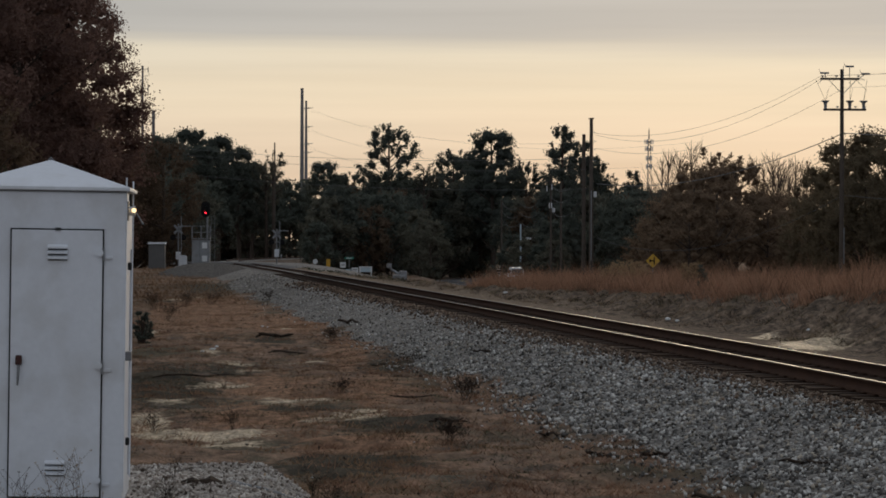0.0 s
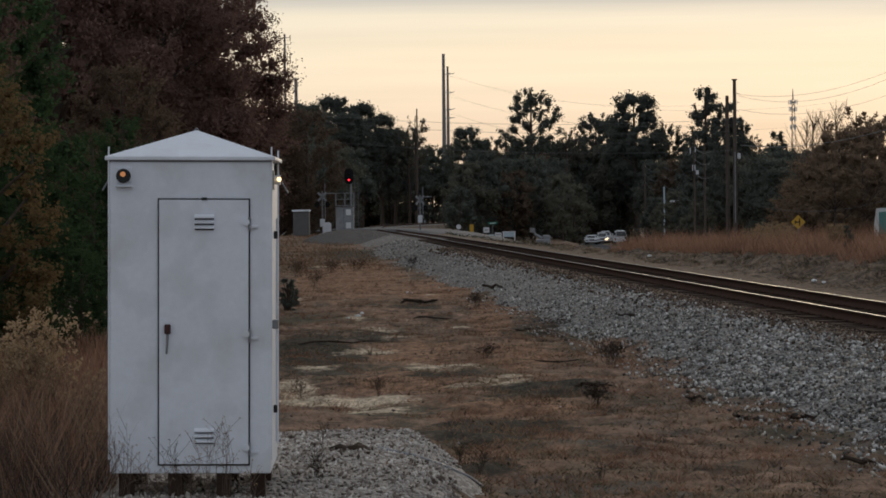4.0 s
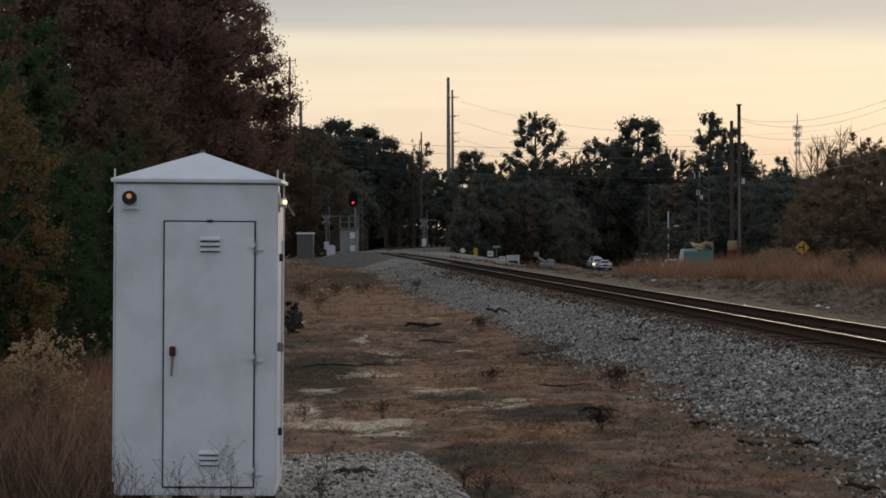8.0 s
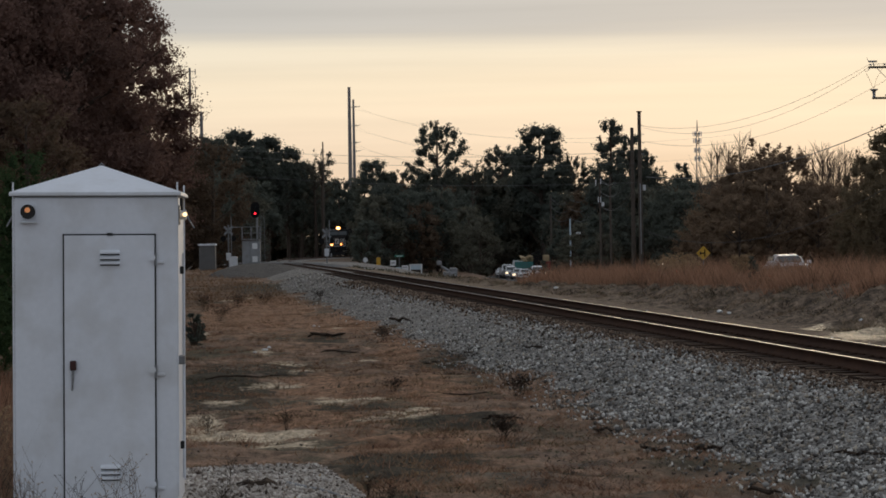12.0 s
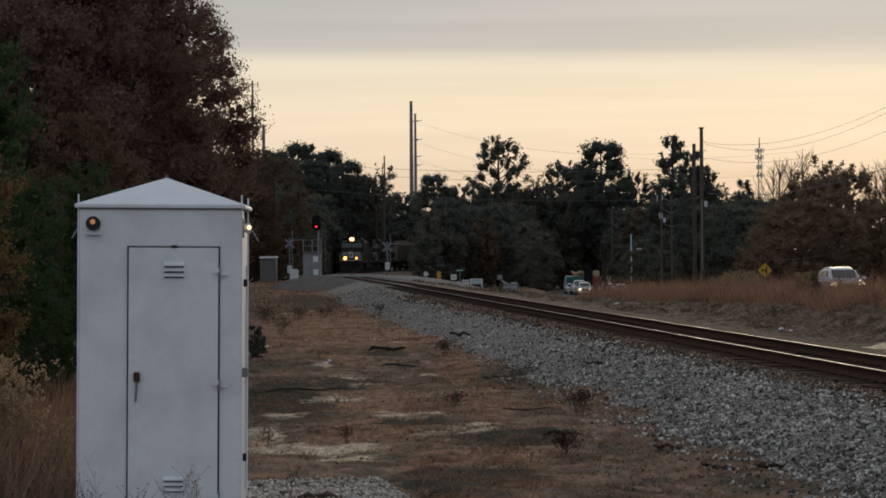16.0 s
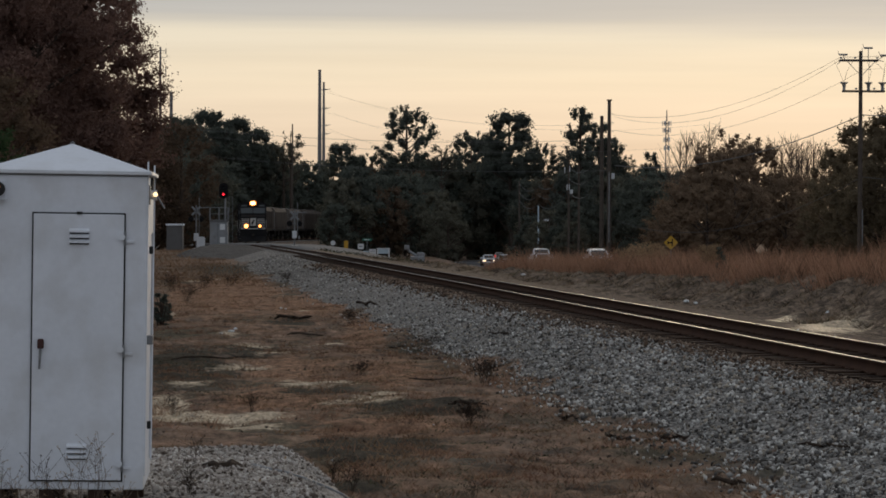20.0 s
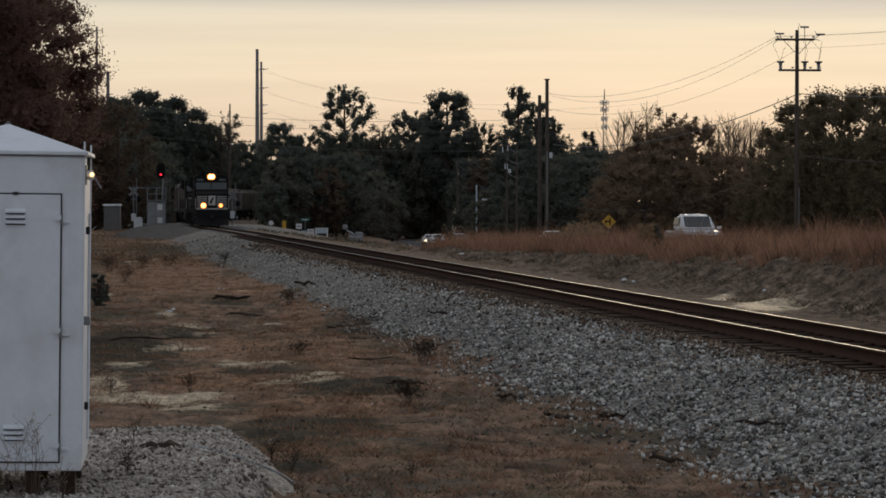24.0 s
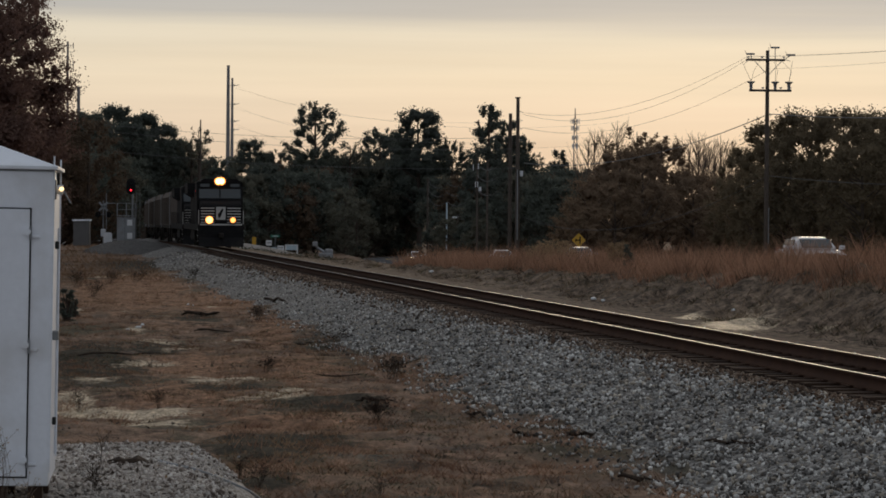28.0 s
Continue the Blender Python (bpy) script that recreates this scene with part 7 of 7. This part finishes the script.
def weed(name, x, y, height, stems, spread, plume, label, seed, dark=False):
    """A dry weed: thin branching stems with small seed heads."""
    rng = np.random.default_rng(seed)
    t = tagged(new(name), label, "weed")
    bm = bmesh.new()
    heads = []
    for k in range(stems):
        a = rng.uniform(0, 6.28)
        top = Vector((math.cos(a) * spread * rng.uniform(0.2, 1), math.sin(a) * spread * rng.uniform(0.2, 1), height * rng.uniform(0.6, 1.0)))
        base = Vector((rng.normal() * spread * 0.22, rng.normal() * spread * 0.22, -0.05))
        mid = base.lerp(top, 0.5) + Vector((rng.normal() * 0.03, rng.normal() * 0.03, 0.05))
        tube([base, mid, top], [0.0024, 0.0018, 0.0010], 4, bm, False)
        heads.append(top)
        for q in range(4):
            b0 = base.lerp(top, rng.uniform(0.45, 0.95))
            e = b0 + Vector((rng.normal() * 0.09, rng.normal() * 0.09, rng.uniform(0.04, 0.16)))
            tube([b0, e], [0.0018, 0.0010], 3, bm, False)
            heads.append(e)
    tagged(part("stem_tangle", bm, M_DEADWOOD if dark else M_TWIG, t), kind="stuff")
    C = np.array([h[:] for h in heads])
    V, Q = leaves(rng, C, np.full(len(C), plume), len(C) * 12, plume * 0.30)
    tagged(raw("seed_fluff", V, Q, M_DEADWOOD if dark else M_PLUME, t), kind="stuff")
    t.matrix_basis = pose(x, y, float(ground_z(x, y)))
    return t


def build_weeds():
    for k, (u, v, h, n, s, p) in enumerate([(-722, 425, 1.25, 80, 0.36, 0.058), (-775, 420, 1.0, 40, 0.34, 0.055), (-640, 440, 0.75, 24, 0.3, 0.03), (-600, 470, 0.45, 16, 0.2, 0.025), (-850, 400, 0.9, 26, 0.4, 0.04), (-910, 430, 0.8, 26, 0.4, 0.04)]):
        x, y, z = on_ground(u, v)
        weed("weed_clump", x, y, h, n, s, p, "clump of tall dry weeds with pale fluffy seed heads", 60 + k)
    for k, (u, h, n, dark) in enumerate([(-480, 0.52, 5, True), (-455, 0.46, 4, True), (-425, 0.66, 5, False), (-395, 0.71, 5, False), (-540, 0.46, 3, False), (-575, 0.62, 5, False), (-590, 0.75, 6, False), (-510, 0.36, 4, False), (-350, 0.30, 4, True)]):
        y = 17.7 - 0.05 * (k % 3)
        weed("dry_weed", u * y / F, y, h, n + 1, 0.13, 0.012, "spindly dry weed in front of the white cabinet", 80 + k, dark and k == 0)
    for k, (u, v, h, n, s) in enumerate([(-233, 492, 0.22, 10, 0.04), (-221, 440, 0.24, 5, 0.06), (57, 486, 0.30, 12, 0.16), (25, 470, 0.28, 10, 0.10), (-120, 340, 0.30, 14, 0.12), (-262, 345, 0.30, 12, 0.12), (270, 500, 0.2, 8, 0.1)]):
        x, y, z = on_ground(u, v)
        weed("dry_weed", x, y, h, n, s, 0.014, "small dark withered weed on the ground", 100 + k, True)
    for k, (u, v, h, n, s) in enumerate([(287, 290, 0.42, 40, 0.38), (264, 362, 0.22, 26, 0.16), (53, 188, 0.42, 24, 0.28), (-262, 128, 0.7, 40, 0.5), (70, 276, 0.20, 16, 0.18), (-205, 122, 0.6, 40, 0.5), (-160, 118, 0.5, 30, 0.5), (191, 222, 0.16, 14, 0.3), (-60, 112, 0.5, 30, 0.4), (-235, 145, 0.6, 40, 0.5)]):
        x, y, z = on_ground(u, v)
        weed("dead_bush", x, y, h, n, s, 0.03, "dark leafless dead bush on the dry ground", 120 + k, True)
    # pale plumed bushes at the far end of the bank
    for k, (u, y, v) in enumerate([(560, 95, 42), (590, 96, 40), (575, 93, 46), (608, 97, 45), (690, 80, 44), (540, 98, 50)]):
        x = u * y / F
        h = EYE - v * y / F - float(ground_z(x, y))
        weed("plumed_bush", x, y, max(0.5, h), 34, 0.42, 0.075, "pale plumed dry bush on the grassy bank", 140 + k)
    G = make_tree(71, "sapling", 1.5, 0.42, 0.05, 26, 900, 0.06, M_PINE, "small green pine sapling in the dry grass", "sapling", flat=0.9)
    plant(G, [B(712, 80, 0.62, 0), B(588, 92, 0.38, 60), B(339, 232, 1.55, 20), B(318, 246, 1.0, 130), B(-281, 66, 0.66, 75), B(-268, 70, 0.4, 190)], "pine saplings")


build_weeds()


def build_litter():
    """Sticks, planks and stones lying about."""
    rng = random.Random(12)
    for u0, u1, v, r, label in [(-82, -14, 178, 0.07, "dark fallen log on the dry grass"), (62, 100, 154, 0.06, "dark piece of old tie wood on the ballast edge"), (157, 240, 287, 0.022, "long dark stick on the ground"),
                                (603, 659, 396, 0.035, "broken dark plank on the ballast"), (861, 950, 411, 0.026, "long dark stick on the ballast"), (426, 457, 355, 0.03, "short dark stick at the ballast edge"),
                                (700, 755, 476, 0.035, "dark broken wood on the ballast"), (223, 290, 331, 0.04, "dark brushwood heap on the field"), (119, 150, 230, 0.03, "dark crooked branch on the grass"), (505, 540, 392, 0.04, "dark broken wood at the ballast edge"),
                                (-262, -120, 248, 0.03, "thin dark branch by the wet ground"), (300, 360, 205, 0.03, "short dark stick on the ballast"), (640, 700, 270, 0.02, "thin stick on the ballast"), (-60, 10, 205, 0.03, "thin dark stick on the grass")]:
        a, b = on_ground(u0, v + rng.uniform(-3, 3)), on_ground(u1, v + rng.uniform(-3, 3))
        A, Bv = Vector(a) + Vector((0, 0, r * 0.9)), Vector(b) + Vector((0, 0, r * 0.9))
        mid = [A.lerp(Bv, k / 6) + Vector((rng.uniform(-0.04, 0.04), rng.uniform(-0.3, 0.3), rng.uniform(-r * 0.3, r * 1.3))) for k in range(7)]
        for p in mid:
            p.z = max(p.z, float(ground_z(p.x, p.y)) + r * 0.6)
        t = tagged(new("fallen_wood"), label, "fallen wood", "fallen wood")
        part("stem", tube(mid, [r * q for q in (0.35, 0.8, 0.62, 0.9, 0.55, 0.66, 0.2)], 6), M_DEADWOOD, t)
        for k in range(3):
            p = mid[1 + 2 * k]
            part("twig", tube([p, p + Vector((rng.uniform(-0.12, 0.12), rng.uniform(-0.2, 0.2), rng.uniform(0.01, 0.06)))], [r * 0.35, r * 0.12], 5), M_DEADWOOD, t)
    # broken slab and hose on the pad's edge
    a, b = on_ground(-202, 437), on_ground(-120, 437)
    t = tagged(new("buried_plank"), "dark rotten plank half sunk in the pale gravel", "plank")
    mid = (Vector(a) + Vector(b)) / 2
    l = (Vector(b) - Vector(a)).length
    for q, (x0, x1, wd) in enumerate(((-0.5, -0.12, 0.30), (-0.10, 0.22, 0.42), (0.20, 0.55, 0.20))):
        bm = tube([(x0 * l, 0.03 * q, 0), ((x0 * 0.6 + x1 * 0.4) * l, -0.04, 0.02), (x1 * l, 0.02, 0)], [wd * 0.30, wd * 0.55, wd * 0.22], 7)
        for vv in bm.verts:
            vv.co.z *= 0.32
        part("broken_board", bm, M_DEADWOOD, t)
    t.matrix_basis = Matrix.Translation(mid) @ pose(0, 0, 0, 0, 3, 4)
    pts = [Vector(on_ground(u, v)) + Vector((0, 0, 0.02)) for u, v in ((-120, 438), (-95, 444), (-60, 452), (-25, 464), (8, 478), (38, 492), (60, 506))]
    tagged(part("hose", tube(pts, 0.016, 8), M_GREY), "grey cable hose along the gravel pad's edge", "hose")
    # pale stones and paper bits
    for k, (u, v, s) in enumerate([(-158, 199, 0.10), (-150, 194, 0.07), (-70, 158, 0.06), (-62, 159, 0.05), (200, 366, 0.02), (20, 428, 0.02), (420, 348, 0.02), (650, 146, 0.10), (668, 150, 0.08), (905, 165, 0.07), (360, 100, 0.16), (-175, 202, 0.06), (320, 336, 0.03)]):
        x, y, z = on_ground(u, v)
        bm = bmesh.new()
        bmesh.ops.create_icosphere(bm, subdivisions=1, radius=s)
        for vv in bm.verts:
            vv.co *= rng.uniform(0.7, 1.15); vv.co.z *= 0.5
        ob = tagged(part("pale_stone", bm, M_SIGNWHITE), "pale stone lying on the ground", "stone", "pale stones")
        ob.matrix_basis = pose(x, y, z + s * 0.2)


build_litter()


def octa(rng):
    V = np.array([(1, 0, 0), (0, 1, 0), (-1, 0, 0), (0, -1, 0), (0, 0, 1), (0, 0, -1)], float)
    V *= rng.uniform(0.6, 1.25, (6, 1))
    V += rng.normal(scale=0.2, size=V.shape)
    V[:, 2] *= 0.62
    return V, np.array([(0, 1, 4), (1, 2, 4), (2, 3, 4), (3, 0, 4), (1, 0, 5), (2, 1, 5), (3, 2, 5), (0, 3, 5)])


def scatter(name, xyz, sizes, mat, label, category, seed, shapes=8):
    """Many small stones joined into one mesh."""
    rng = np.random.default_rng(seed)
    kinds = [octa(rng) for _ in range(shapes)]
    n = len(xyz)
    kind = rng.integers(0, shapes, n)
    base = np.stack([k[0] for k in kinds])[kind]
    q = rng.normal(size=(n, 4)); q /= np.linalg.norm(q, axis=1, keepdims=True)
    w, a, b, c = q.T
    R = np.stack([1 - 2 * (b * b + c * c), 2 * (a * b - c * w), 2 * (a * c + b * w), 2 * (a * b + c * w), 1 - 2 * (a * a + c * c), 2 * (b * c - a * w), 2 * (a * c - b * w), 2 * (b * c + a * w), 1 - 2 * (a * a + b * b)], 1).reshape(n, 3, 3)
    V = np.einsum("nij,nkj->nki", R, base) * sizes[:, None, None] + xyz[:, None, :]
    Fc = (kinds[0][1][None] + 6 * np.arange(n)[:, None, None]).reshape(-1, 3)
    return tagged(raw(name, V.reshape(-1, 3), Fc, mat), label, category, kind="stuff")


def build_stones():
    rng = np.random.default_rng(17)
    n = 112000
    y = 15 + rng.uniform(0, 1, n) ** 1.8 * 150
    lat = -rng.uniform(0, 1, n) ** 0.85 * 5.6
    lat = np.where(rng.uniform(size=n) < 0.06, -lat * 0.42, lat)
    x = track_x(y) + lat
    keep = (rng.uniform(size=n) < 0.08 + 0.92 * step(78, 32, y)) & (lat > -toe(y) - rng.exponential(0.55, n) + 0.55) & ~((np.abs(lat) < 1.42) & (rng.uniform(size=n) < 0.8))
    x, y = x[keep], y[keep]
    size = (0.015 + 0.032 * rng.uniform(0, 1, len(x)) ** 1.5) * (1 + (y - 15) / 260)
    z = bed_z(x, y) + size * 0.25
    z = np.where(np.abs(x - track_x(y)) < 1.36, np.minimum(z, rail_z(y) - 0.27), z)
    near = np.argsort(y - 0.3 * np.abs(x - 4))[:300]
    rest = np.ones(len(x), bool); rest[near] = False
    scatter("ballast_stones", np.stack([x, y, z], 1)[rest], size[rest], M_STONE, "loose grey crushed granite ballast stones", "ballast", 18)
    meshes = []
    for k in range(8):
        V, Q = octa(rng)
        o = raw("stone", V, Q, M_STONE_PIECE)
        meshes.append(o.data)
        bpy.data.objects.remove(o)
    for k, i in enumerate(near):
        o = new("stone", meshes[k % 8])
        o.parent = BED
        e = rng.uniform(0, 360, 3)
        o.matrix_basis = pose(float(x[i]), float(y[i]), float(z[i]), *e) @ Matrix.Diagonal((size[i], size[i], size[i], 1))
    # rust-stained stones along the ends of the ties
    n = 15000
    y = 15 + rng.uniform(0, 1, n) ** 1.6 * 110
    x = track_x(y) - 1.34 - np.minimum(rng.exponential(0.30, n), 1.4)
    size = (0.012 + 0.022 * rng.uniform(0, 1, n) ** 1.5) * (1 + (y - 15) / 75)
    scatter("rusty_stones", np.stack([x, y, np.maximum(bed_z(x, y) + 0.012 + size * 0.4, rail_z(y) - 0.205 - 0.35 * np.maximum(track_x(y) - 1.2 - x, 0))], 1), size, M_RUSTSTONE, "rust-stained brown ballast stones along the ties", "ballast", 28)
    # pad gravel
    n = 21000
    x = rng.uniform(-2.6, 1.2, n); y = rng.uniform(15.2, 25.6, n)
    keep = ground_z(x, y) > -0.40 + 0.1 * wobble(x, y, 5.0)
    x, y = x[keep], y[keep]
    size = 0.007 + 0.024 * rng.uniform(0, 1, len(x)) ** 1.5
    scatter("pad_gravel_stones", np.stack([x, y, ground_z(x, y) + 0.012 + size * 0.2], 1), size, M_PADSTONE, "loose pale gravel round the cabinet", "gravel", 19)


build_stones()


def build_pad():
    xs, ys = np.arange(-5.0, 1.3, 0.12), np.arange(13.0, 26.4, 0.12)
    X, Y = np.meshgrid(xs, ys)
    Z = ground_z(X, Y)
    Zp = Z + 0.014 - 0.06 * step(-0.36, -0.50, Z + 0.16 * wobble(X, Y, 3.0) + 0.08 * wobble(X, Y, 9.0, 2))
    nx, ny = len(xs), len(ys)
    i, j = np.meshgrid(np.arange(nx - 1), np.arange(ny - 1))
    a = (j * nx + i).ravel()
    tagged(raw("gravel_pad", np.stack([X.ravel(), Y.ravel(), Zp.ravel()], 1), np.stack([a, a + 1, a + nx + 1, a + nx], 1), M_PADGRAVEL, smooth=True), "pale gravel pad under the cabinet", "gravel pad", kind="structure")


build_pad()

motions()
